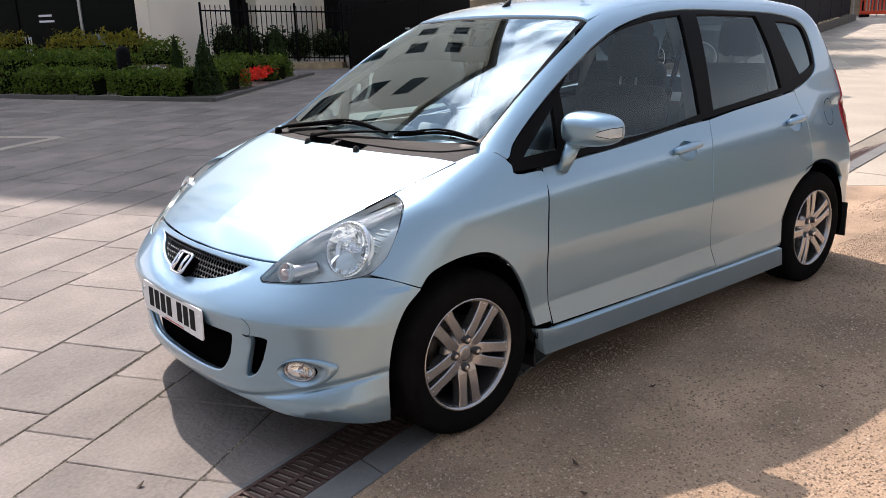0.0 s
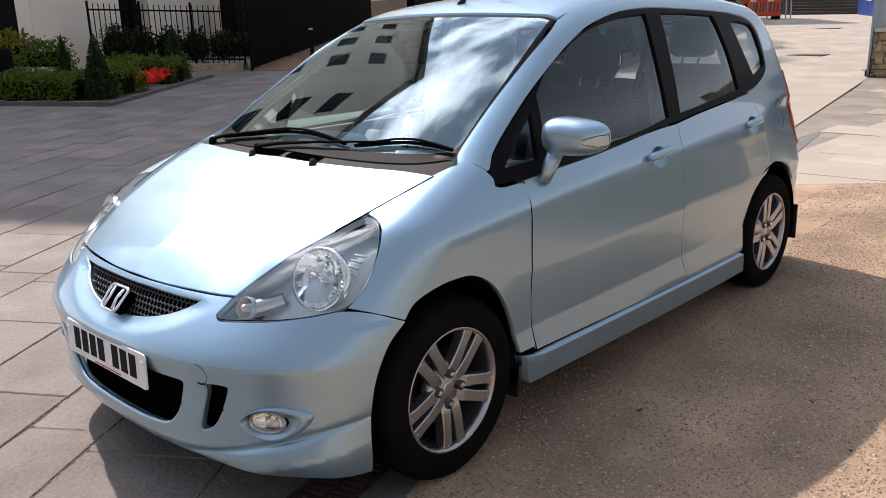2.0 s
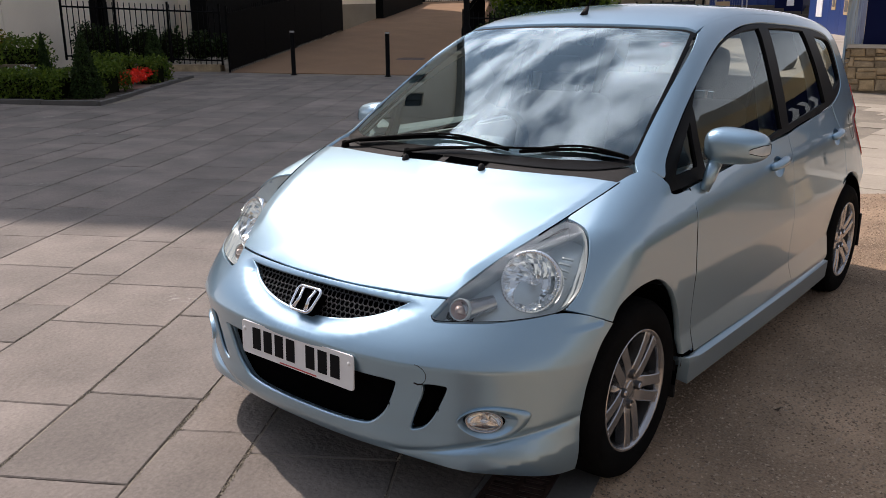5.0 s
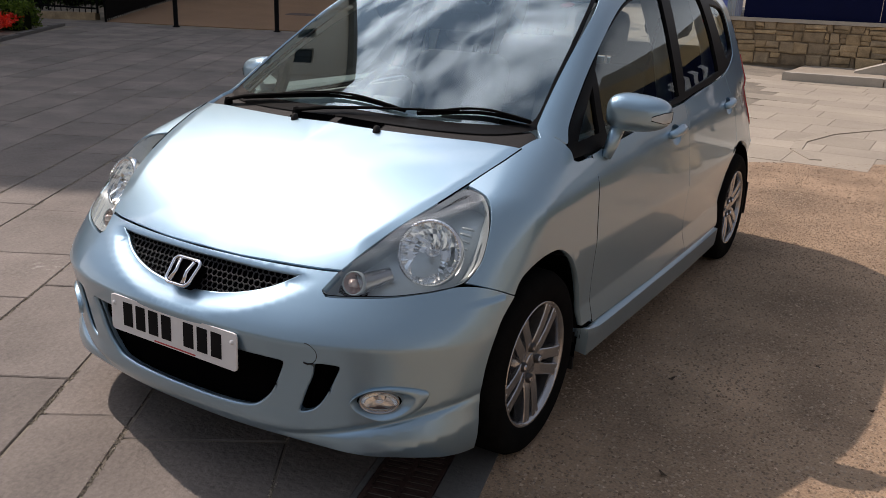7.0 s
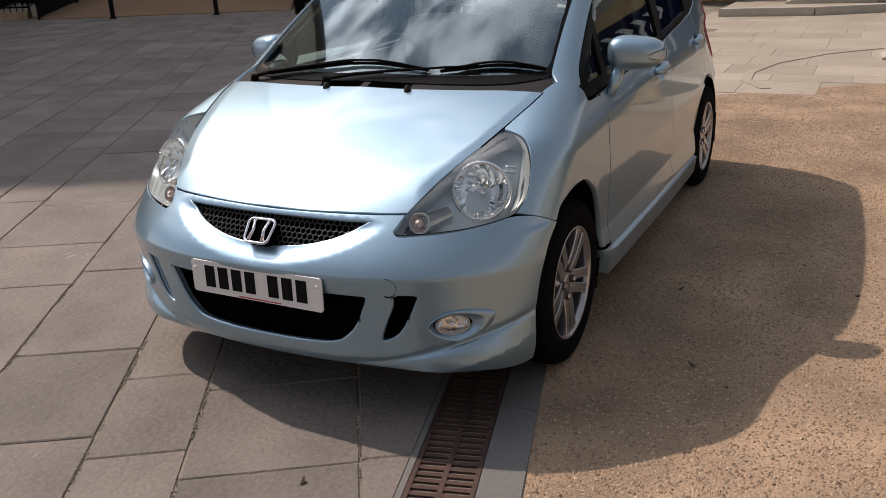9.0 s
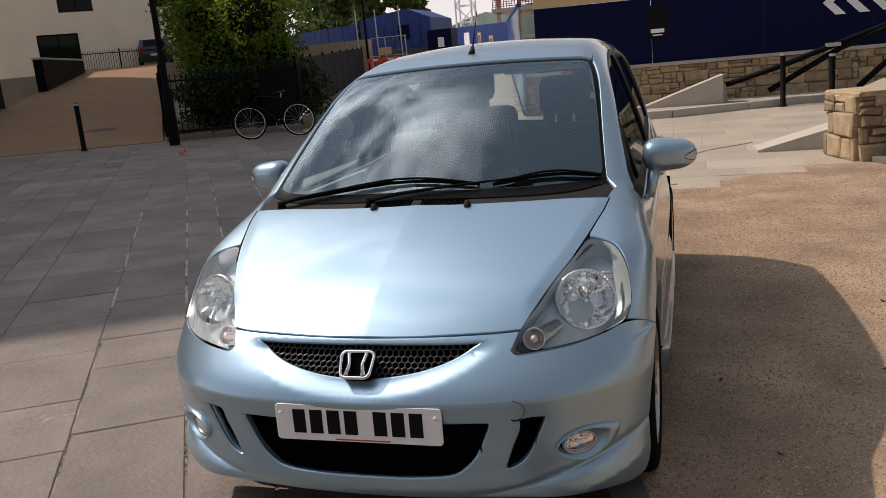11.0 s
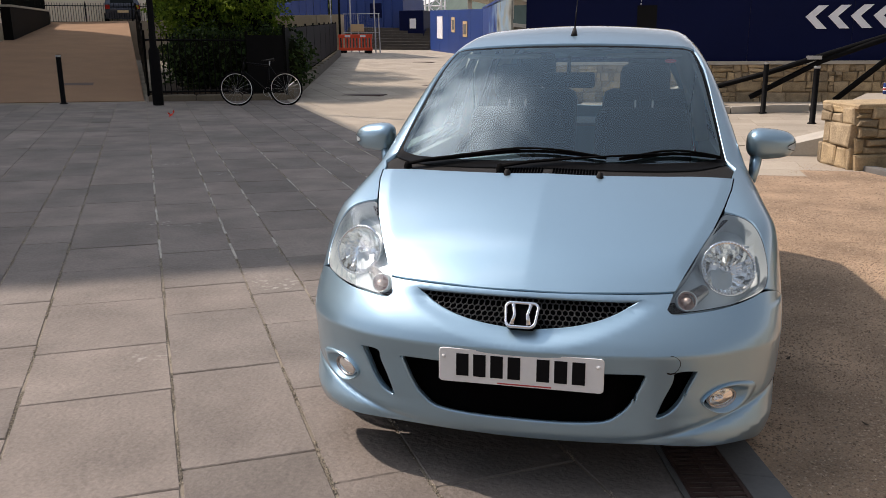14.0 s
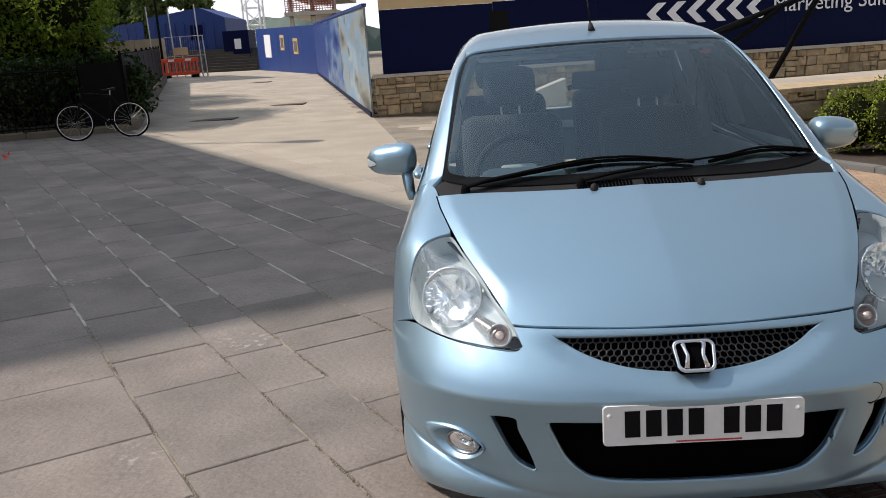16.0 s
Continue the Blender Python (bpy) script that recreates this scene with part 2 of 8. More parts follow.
M_SIGN = material("white_sign", (0.82, 0.83, 0.87), 0.5, 0, 0.04)
M_STONE = material("rubble_stone", (0.40, 0.295, 0.170), 0.92, 0, 0.42, 7, 50, 1.0, 40, random_by="object", tint=(0.30, 0.235, 0.155), each=0.30)
M_STONEFAR = material("rubble_stone_rest", (0.40, 0.295, 0.170), 0.92, 0, 0.42, 7, 50, 1.0, 40, random_by="island", tint=(0.30, 0.235, 0.155), each=0.30)
M_MORTAR = material("mortar", (0.22, 0.175, 0.12), 0.95, 0, 0.25, 8)
M_COPING = material("pale_coping", (0.43, 0.395, 0.34), 0.85, 0, 0.14, 3, 40, 0.2, 60)
M_LEAF = material("green_leaf", (0.055, 0.105, 0.012), 0.55, 0, 0.2, 3, 20, random_by="island", tint=(0.13, 0.185, 0.022), spec=0.2, each=0.4, through=0.35)
M_LEAFTREE = material("tree_leaf", (0.065, 0.125, 0.014), 0.55, 0, 0.35, 0.8, 20, random_by="island", tint=(0.21, 0.29, 0.035), spec=0.15, each=0.4, through=0.6)
M_LEAFHEDGE = material("hedge_leaf", (0.13, 0.19, 0.016), 0.5, 0, 0.3, 3, 20, random_by="island", tint=(0.27, 0.31, 0.035), spec=0.2, each=0.4, through=0.35)
M_KERBTAN = material("tan_kerbstone", (0.15, 0.125, 0.09), 0.9, 0, 0.3, 3, 50, 0.3, 90)
M_LEAFDARK = material("dark_leaf", (0.016, 0.034, 0.010), 0.55, 0, 0.15, 3, 20, random_by="island", tint=(0.035, 0.060, 0.014), spec=0.12, each=0.4)
M_LEAFGOLD = material("gold_leaf", (0.26, 0.20, 0.015), 0.55, 0, 0.15, 3, 20, random_by="island", tint=(0.13, 0.15, 0.02), spec=0.2, each=0.35, through=0.35)
M_PETAL = material("red_petal", (0.85, 0.028, 0.012), 0.6, 0, 0.1, 9, 40, random_by="island", tint=(0.9, 0.07, 0.03), through=0.35)
M_BARK = material("bark", (0.07, 0.05, 0.035), 0.95, 0, 0.3, 8, 50, 0.5, 60)
M_SOIL = material("soil", (0.045, 0.032, 0.022), 0.95, 0, 0.3, 6, 60, 0.6, 90)
M_ORANGE = material("orange_plastic", (0.75, 0.075, 0.025), 0.45, 0, 0.08)
M_SITERED = material("red_site_steel", (0.30, 0.022, 0.018), 0.5, 0.1, 0.2, 5)
M_STEEL = material("galvanised_steel", (0.45, 0.46, 0.47), 0.4, 0.7, 0.15, 15)
M_DARKGLASS = material("dark_window", (0.006, 0.009, 0.009), 0.04, 0, 0.1, spec=0.09)
M_FARTREE = material("far_leaf", (0.06, 0.10, 0.03), 0.8, 0, 0.2, 1, 8, random_by="island", tint=(0.14, 0.19, 0.05), through=0.4)
M_HILL = material("far_hill", (0.07, 0.10, 0.085), 0.95, 0, 0.3, 0.03, 0.2)
M_CARBLUE = material("dark_car_paint", (0.012, 0.016, 0.035), 0.25, 0.2, 0.05, coat=1.0)
M_WOODSTEP = material("grey_step", (0.12, 0.11, 0.10), 0.85, 0, 0.15, 3, 40)


def print_board(name, tones, scale):
    """A faded scene printed on boards: soft upright shapes in a few tones."""
    m = bpy.data.materials.new(name)
    m.use_nodes = True
    n, l = m.node_tree.nodes, m.node_tree.links
    q = n["Principled BSDF"]
    q.inputs["Roughness"].default_value, q.inputs["Specular IOR Level"].default_value = 0.5, 0.25
    geo, mp, tex, ramp = n.new("ShaderNodeNewGeometry"), n.new("ShaderNodeMapping"), n.new("ShaderNodeTexNoise"), n.new("ShaderNodeValToRGB")
    mp.inputs["Scale"].default_value = scale
    tex.inputs["Scale"].default_value, tex.inputs["Detail"].default_value = 1.0, 6.0
    l.new(geo.outputs["Position"], mp.inputs["Vector"])
    l.new(mp.outputs["Vector"], tex.inputs["Vector"])
    l.new(tex.outputs["Fac"], ramp.inputs["Fac"])
    for k, c in enumerate(tones):
        e = ramp.color_ramp.elements[k] if k < 2 else ramp.color_ramp.elements.new(0.5)
        e.color = (*c, 1)
    for k, e in enumerate(ramp.color_ramp.elements):
        e.position = 0.32 + 0.36 * k / (len(tones) - 1)
    l.new(ramp.outputs["Color"], q.inputs["Base Color"])
    return m


M_PRINTSKY = print_board("sky_print", ((0.10, 0.10, 0.07), (0.26, 0.28, 0.24), (0.34, 0.42, 0.47), (0.20, 0.32, 0.46)), (0.30, 0.30, 1.1))
M_PRINTSTONE = print_board("stone_print", ((0.06, 0.06, 0.05), (0.20, 0.17, 0.09), (0.28, 0.30, 0.28), (0.22, 0.34, 0.46)), (0.28, 0.28, 0.9))
M_PRINTDEEP = print_board("deep_blue_print", ((0.006, 0.015, 0.09), (0.012, 0.035, 0.18), (0.03, 0.08, 0.26), (0.16, 0.24, 0.36)), (0.25, 0.25, 0.9))


# ---- tools ----
def mesh_of(name, verts, faces, mat, smooth=False, normals=None):
    me = bpy.data.meshes.new(name)
    me.from_pydata([tuple(map(float, v)) for v in verts], [], [tuple(map(int, f)) for f in faces])
    me.update()
    if smooth:
        me.polygons.foreach_set("use_smooth", [True] * len(me.polygons))
    if mat:
        me.materials.append(mat)
    if normals is not None:
        me.normals_split_custom_set_from_vertices([tuple(map(float, v)) for v in normals])
    return me


def part(name, geo, mat, parent=None, label="", smooth=False, normals=None):
    """Links geometry, a pair of vertices and faces, as one mesh, under a thing if one is given."""
    ob = new(name, geo if isinstance(geo, bpy.types.Mesh) else mesh_of(name, geo[0], geo[1], mat, smooth, normals))
    ob.parent = parent
    return tagged(ob, label) if label else ob


def empty(name, label="", category="", group="", kind="", at=(0, 0, 0)):
    ob = new(name)
    ob.location = at
    return tagged(ob, label, category, group, kind)


def join(*geos):
    vs, fs, n = [], [], 0
    for v, f in geos:
        v = [tuple(p) for p in v]
        fs += [tuple(i + n for i in g) for g in f]
        vs += v
        n += len(v)
    return vs, fs


def moved(geo, m):
    return [tuple(m @ Vector(v)) for v in geo[0]], geo[1]


def mirrored(geo):
    return [(-v[0], v[1], v[2]) for v in geo[0]], [tuple(reversed(f)) for f in geo[1]]


def block(x0, x1, y0, y1, z0, z1, c=0.0):
    """A box, its edges cut back by c."""
    if c <= 0:
        v = [(x, y, z) for z in (z0, z1) for y in (y0, y1) for x in (x0, x1)]
        return v, [(0, 2, 3, 1), (4, 5, 7, 6), (0, 1, 5, 4), (2, 6, 7, 3), (0, 4, 6, 2), (1, 3, 7, 5)]
    bm = bmesh.new()
    bmesh.ops.create_cube(bm, size=1)
    for v in bm.verts:
        v.co = Vector(((x0 + x1) / 2 + v.co.x * (x1 - x0), (y0 + y1) / 2 + v.co.y * (y1 - y0), (z0 + z1) / 2 + v.co.z * (z1 - z0)))
    bmesh.ops.bevel(bm, geom=bm.edges[:], offset=c, segments=2 if c > 0.008 else 1, affect="EDGES", profile=0.5)
    out = [tuple(v.co) for v in bm.verts], [tuple(v.index for v in f.verts) for f in bm.faces]
    bm.free()
    return out


def lathe(profile, n=32, axis="z"):
    """A profile of (radius, height) turned round an axis; ends at radius 0 are closed."""
    v, f = [], []
    k = len(profile)
    for i in range(n):
        a = 2 * math.pi * i / n
        for r, h in profile:
            p = (r * math.cos(a), r * math.sin(a), h)
            v.append(p if axis == "z" else (p[2], p[0], p[1]) if axis == "x" else (p[1], p[2], p[0]))
    for i in range(n):
        for j in range(k - 1):
            a, b = i * k + j, ((i + 1) % n) * k + j
            f.append((a, b, b + 1, a + 1))
    return v, f


def tube(points, r, n=8, ends=True, flat=1.0):
    """A round bar along points; r may be a list of radii."""
    pts = [Vector(p) for p in points]
    rs = r if isinstance(r, (list, tuple)) else [r] * len(pts)
    v, f = [], []
    for i, p in enumerate(pts):
        t = (pts[min(i + 1, len(pts) - 1)] - pts[max(i - 1, 0)]).normalized()
        up = Vector((0, 0, 1)) if abs(t.z) < 0.9 else Vector((1, 0, 0))
        s = t.cross(up).normalized()
        u = s.cross(t)
        for j in range(n):
            a = 2 * math.pi * j / n
            v.append(tuple(p + rs[i] * (math.cos(a) * s + flat * math.sin(a) * u)))
    for i in range(len(pts) - 1):
        for j in range(n):
            a, b = i * n + j, i * n + (j + 1) % n
            f.append((a, b, b + n, a + n))
    if ends:
        f += [tuple(reversed(range(n))), tuple(range((len(pts) - 1) * n, len(pts) * n))]
    return v, f


def prism(poly, z0, z1, c=0.0):
    """An upright prism on a plan polygon, its top edge cut back by c."""
    n = len(poly)
    cx, cy = sum(p[0] for p in poly) / n, sum(p[1] for p in poly) / n
    v = [(x, y, z0) for x, y in poly] + [(x, y, z1 - c) for x, y in poly]
    f = [tuple(reversed(range(n)))] + [(i, (i + 1) % n, n + (i + 1) % n, n + i) for i in range(n)]
    if c > 0:
        for x, y in poly:
            d = math.hypot(x - cx, y - cy) or 1
            v.append((x - (x - cx) / d * c * 1.4, y - (y - cy) / d * c * 1.4, z1))
        f += [(n + i, n + (i + 1) % n, 2 * n + (i + 1) % n, 2 * n + i) for i in range(n)]
        f.append(tuple(range(2 * n, 3 * n)))
    else:
        f.append(tuple(range(n, 2 * n)))
    return v, f


def clip(poly, a, b, c):
    """The part of a polygon where a x + b y <= c."""
    out = []
    for p, q in zip(poly, poly[1:] + poly[:1]):
        dp, dq = a * p[0] + b * p[1] - c, a * q[0] + b * q[1] - c
        if dp <= 0:
            out.append(p)
        if dp * dq < 0:
            t = dp / (dp - dq)
            out.append((p[0] + t * (q[0] - p[0]), p[1] + t * (q[1] - p[1])))
    return out


def leaves(centres, size, rng, spread=1.0):
    """Small folded leaves at the centres, as one mesh."""
    n = len(centres)
    c = np.asarray(centres, float)
    d = rng.normal(size=(n, 3))
    d /= np.linalg.norm(d, axis=1)[:, None]
    e = np.cross(d, rng.normal(size=(n, 3)))
    e /= np.linalg.norm(e, axis=1)[:, None]
    s = size * rng.uniform(0.6, 1.3, n)[:, None]
    fold = np.cross(d, e) * s * 0.15
    v = np.stack([c - d * s, c + e * s * 0.55 + fold, c + d * s, c - e * s * 0.55 + fold], 1).reshape(-1, 3)
    i = np.arange(n) * 4
    f = np.concatenate([np.stack([i, i + 1, i + 2], 1), np.stack([i, i + 2, i + 3], 1)])
    return v, f


# ---- lie of the land ----
def rise(x, y):
    """Height of the ground: the square falls towards the drain, the path climbs away."""
    return 0.0245 * min(max(-0.6 - x, 0.0), 20.0) + 0.02 * max(y - 14.0, 0.0)


def drain_x(y):
    """Middle line of the drain."""
    return 0.556 - 0.27 * (y + 0.22) if y < 1.5 else 0.092 - 0.18 * (y - 1.5)


SQ = radians(33.0)
E1, E2 = Vector((math.cos(SQ), math.sin(SQ), 0)), Vector((-math.sin(SQ), math.cos(SQ), 0))
CORNER = Vector((-10.4, 4.35, 0))


def sq(a, b, z=0.0):
    """A place on the square from its planting bed's corner: a along the courses' width, b along the courses."""
    p = CORNER + E1 * a + E2 * b
    return Vector((p.x, p.y, rise(p.x, p.y) + z))


# ---- ground ----
def sheet():
    xs = sorted(set([-900, -300, -120, -60] + list(np.arange(-30, 12.1, 1.0)) + [-0.6, 20, 40, 80, 200, 600]))
    ys = sorted(set([-900, -300, -100, -40] + list(np.arange(-20, 60.1, 2.0)) + [14, 80, 120, 300, 1500]))
    v = [(x, y, min(rise(x, y), 1.9) - 0.003) for y in ys for x in xs]
    n = len(xs)
    return v, [(j * n + i, j * n + i + 1, (j + 1) * n + i + 1, (j + 1) * n + i) for j in range(len(ys) - 1) for i in range(n - 1)]


ground = part("ground", sheet(), M_JOINT)
tagged(ground, "sandy bed under the paving of the square", "ground", "", "structure")

# gravel, right of the drain
GR = [(drain_x(y) + 0.235, y) for y in np.arange(-6, 5.0, 0.5)]
back_edge = [(drain_x(4.9) + 0.235, 4.95), (0.35, 5.5), (1.3, 6.2), (1.85, 6.6), (2.3, 7.55), (2.75, 7.0), (3.3, 5.5), (4.2, 3.0), (6.0, 0.0), (7.0, -6.0)]
poly = GR + back_edge
gravel = part("gravel", prism(poly, -0.03, 0.0), M_GRAVEL)
tagged(gravel, "compacted buff gravel beside the drain", "gravel", "", "structure")
rng = np.random.default_rng(3)


def pebbles(n, x0, x1, y0, y1, s0, s1):
    x, y = rng.uniform(x0, x1, n), rng.uniform(y0, y1, n)
    ok = within2(np.stack([x, y], -1), np.array(poly))
    x, y = x[ok], y[ok]
    n = len(x)
    s = rng.uniform(s0, s1, n) ** 1.0
    base = np.array([(1, 0, 0), (0, 1, 0), (-1, 0, 0), (0, -1, 0), (0, 0, 0.7)], float)
    j = rng.uniform(0.6, 1.4, (n, 5, 3))
    a = rng.uniform(0, 6.28, n)
    v = base[None] * j * s[:, None, None]
    c, q = np.cos(a)[:, None], np.sin(a)[:, None]
    v = np.stack([v[..., 0] * c - v[..., 1] * q + x[:, None], v[..., 0] * q + v[..., 1] * c + y[:, None], v[..., 2] + 0.0005], -1)
    f = np.array([(0, 1, 4), (1, 2, 4), (2, 3, 4), (3, 0, 4)])
    return v.reshape(-1, 3), (f[None] + 5 * np.arange(n)[:, None, None]).reshape(-1, 3)


def within2(pts, line):
    x, y = pts[:, :1], pts[:, 1:]
    (x0, y0), (x1, y1) = line.T, np.roll(line, -1, 0).T
    return (((y0 > y) != (y1 > y)) & (x < (x1 - x0) * (y - y0) / (y1 - y0 + 1e-12) + x0)).sum(1) % 2 == 1


loose = part("gravel_stones", join(pebbles(85000, 0.6, 3.2, -1.7, 4.5, 0.003, 0.0066), pebbles(1500, 0.6, 3.4, -1.8, 4.5, 0.005, 0.009), pebbles(16000, 0.2, 4.0, 4.0, 7.5, 0.004, 0.009)), M_PEBBLE)
tagged(loose, "loose buff and brown gravel stones", "gravel", "", "stuff")
dead = empty("fallen_leaves", "dry curled brown leaves on the gravel", "leaves", "", "stuff")
for k, (x, y) in enumerate(((1.226, 0.088), (1.36, -0.03), (1.72, 0.92), (1.05, 0.75), (0.36, -1.02), (1.9, 1.9), (1.5, 1.2), (2.1, 0.6))):
    m = Matrix.Translation((x, y, 0.008)) @ pose(0, 0, 0, 20 * (k % 3), 25, 70 * k)
    part("leaf", moved(([(-0.016, 0, 0.004), (0, 0.009, 0), (0.018, 0, 0.006), (0, -0.009, 0.001), (-0.016, 0, 0.0065), (0.018, 0, 0.0085)], [(0, 1, 2), (0, 2, 3), (4, 2, 1), (4, 3, 2)]), m), M_BARK, dead)

# kerb strip between drain and gravel
kerb_line = empty("drain_kerb", "grey stone edging along the drain", "kerb", "", "structure")
for k in range(22):
    y0, y1 = -4.0 + 0.9 * k, -4.0 + 0.9 * (k + 1) - 0.006
    for side, (a, b) in enumerate(((0.105, 0.235), (-0.125, -0.105))):
        part("kerb_stone", prism([(drain_x(y0) + a, y0), (drain_x(y0) + b, y0), (drain_x(y1) + b, y1), (drain_x(y1) + a, y1)], -0.03, 0.004 + 0.002 * (k % 2), 0.003), M_EDGE, kerb_line)


# iron gratings
def grating_parts():
    """The pieces of one grating: its rim bars, middle bar and cross bars."""
    length, w, n = 0.498, 0.085, 16
    pieces = [("side_rail", block(-w - 0.014, -w, 0, length, -0.03, 0.0)), ("side_rail", block(w, w + 0.014, 0, length, -0.03, 0.0)), ("middle_rail", block(-0.008, 0.008, 0, length, -0.03, -0.001))]
    for k in range(n + 1):
        y = k * length / n
        for x0, x1 in ((-w, -0.008), (0.008, w)):
            pieces.append(("cross_bar", block(x0, x1, max(0, y - 0.008), min(length, y + 0.008), -0.028, -0.0015)))
    return [mesh_of(name, *geo, M_IRON) for name, geo in pieces]


grate_meshes = grating_parts()
y = -4.0
while y < 15.2:
    y1 = y + 0.5 * math.cos(math.atan(0.22))
    a = math.atan2(-(drain_x(y1) - drain_x(y)), y1 - y)
    g = empty("drain_grating", "rusty slotted iron drain grating set flush in the paving", "drain grating", "drain gratings")
    g.matrix_basis = pose(drain_x(y), y, 0.006 if y < 14 else rise(0, y) + 0.006, 0, 0, math.degrees(a))
    for me in grate_meshes:
        part(me.name.split(".")[0], me, None, g)
    y = y1
# shallow near-black sheet: the channel's inner shade put into colour
trough = part("drain_channel", prism([(drain_x(-4) - 0.1, -4), (drain_x(-4) + 0.1, -4), (drain_x(1.5) + 0.1, 1.5), (drain_x(15) + 0.1, 15), (drain_x(15) - 0.1, 15), (drain_x(1.5) - 0.1, 1.5)], -0.012, -0.0035), M_SHADE)
tagged(trough, "near-black sheet for the shade down in the drain channel", "drain", "", "structure")

# pale paving behind the gravel and up the path
pale = empty("pale_paving", "pale worn limestone paving beyond the gravel", "paving", "", "structure")
base = [(drain_x(5) + 0.25, 5.0), (0.4, 5.55), (1.9, 6.65), (2.4, 8.2), (8, 10), (14, 15.5), (-2.6, 15.6), (drain_x(15.5) + 0.25, 15.5)]
part("paving_bed", prism(base, -0.03, -0.002), M_PALE, pale)
run = [(drain_x(4.6) - 0.13, 4.6), (drain_x(15.4) - 0.13, 15.4), (-2.9, 16.0), (-7.7, 38.5), (-12.6, 47.4), (-18.0, 46.0), (-15.0, 37.5), (-7.7, 15.2), (-5.2, 12.0)]
part("paving_bed", ([(x, y, rise(x, y) - 0.001) for x, y in run], [(0, 1, 8), (1, 2, 7, 8), (2, 3, 6, 7), (3, 4, 5, 6)]), M_PALE, pale)
geos = []
rng = np.random.default_rng(11)


def laid(quad, z=0.003):
    """A slab on a plan quadrangle that follows the lie of the land."""
    flat = prism(quad, -0.03, z, 0.003)
    return [(v[0], v[1], v[2] + rise(v[0], v[1])) for v in flat[0]], flat[1]


y = 5.2
while y < 15.0:
    d = rng.uniform(0.45, 0.75)
    x = -3 + rng.uniform(0, 0.5)
    while x < 12:
        w = rng.uniform(0.6, 1.1)
        cx, cy = x + w / 2, y + d / 2
        if cx > drain_x(cy) + 0.62 and cy > 5.35 + 0.72 * cx and cy < 14.3 + 0.1 * cx:
            g = 0.002
            geos.append(laid([(x + g, y + g), (x + w - g, y + g), (x + w - g, y + d - g), (x + g, y + d - g)]))
        x += w
    y += d
a = 1.62
while a < 17:
    w = rng.choice([0.45, 0.5, 0.55, 0.6])
    b = -2 + rng.uniform(0, 0.7)
    while b < 52:
        ln = rng.uniform(0.55, 1.05)
        g = 0.0035
        quad = [tuple((E1 * p + E2 * q)[:2]) for p, q in ((a + g, b + g), (a + w - g, b + g), (a + w - g, b + ln - g), (a + g, b + ln - g))]
        b += ln
        cx, cy = sum(p[0] for p in quad) / 4, sum(p[1] for p in quad) / 4
        if cy < 4.4 or cy > 46 or (cy > 16 and not -7.6 - 0.34 * (cy - 16) < cx < -2.7 - 0.21 * (cy - 15.7)):
            continue
        if cy <= 16:
            sl = (drain_x(cy + 0.7) - drain_x(cy - 0.7)) / 1.4
            limit = drain_x(cy) - 0.13 - sl * cy
            if min(p[0] - sl * p[1] for p in quad) > limit:
                continue
            if max(p[0] - sl * p[1] for p in quad) > limit:
                quad = clip(quad, 1.0, -sl, limit)
                if len(quad) < 3:
                    continue
        geos.append(laid(quad))
    a += w
tagged(part("paving_slabs", join(*geos), M_PALE, pale), kind="stuff")


# ---- square's surroundings ----
rng = np.random.default_rng(5)


def leafy(name, label, category, blobs, count, size, mat, trunk=None, group="", core=0.0):
    """A plant: a crown of many small leaves filling uneven lumps, over its stems and near-black cores that stand for
    inner shade.
    """
    ob = empty(name, label, category, group)
    pts = []
    total = sum(r[0] * r[1] * r[2] for _, r in blobs)
    for c, r in blobs:
        n = max(20, int(count * r[0] * r[1] * r[2] / total))
        d = rng.normal(size=(n, 3))
        d /= np.linalg.norm(d, axis=1)[:, None]
        rad = rng.uniform(0.35, 1.0, n) ** 0.45
        lump = 1 + 0.16 * np.sin(d[:, 0] * 7 + c[0]) * np.sin(d[:, 1] * 6 + c[1]) + 0.10 * np.sin(d[:, 2] * 9)
        pts.append(np.array(c) + d * (rad * lump)[:, None] * np.array(r))
    pts = np.concatenate(pts)
    part("crown", leaves(pts, size, rng), mat, ob)
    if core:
        # solid near-black lumps stand for the shade deep in the crown
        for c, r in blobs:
            part("twig_core", moved(lathe([(0, -1), (0.5, -0.85), (0.86, -0.5), (1, 0), (0.86, 0.5), (0.5, 0.85), (0, 1)], 9), Matrix.Translation(c) @ Matrix.Diagonal((r[0] * core, r[1] * core, r[2] * core, 1))), M_SHADECORE, ob)
    if trunk:
        for k, (a, b, r0) in enumerate(trunk):
            part("trunk" if k == 0 else "limb", tube([a, tuple(np.array(a) * 0.5 + np.array(b) * 0.5 + rng.normal(0, 0.05, 3)), b], [r0, r0 * 0.7, r0 * 0.3], 8), M_BARK, ob, smooth=True)
    return ob


# planting bed with its kerb
bed = part("planting_bed", prism([tuple(sq(a, b)[:2]) for a, b in ((-9, 0.06), (-0.1, 0.06), (-0.75, 5.3), (-9, 5.4))], 0.15, 0.29), M_SOIL)
tagged(bed, "dark soil of the planting bed behind its kerb", "planting bed", "", "structure")
bed_kerb = empty("bed_kerb", "low grey stone kerb round the planting bed", "kerb", "", "structure")
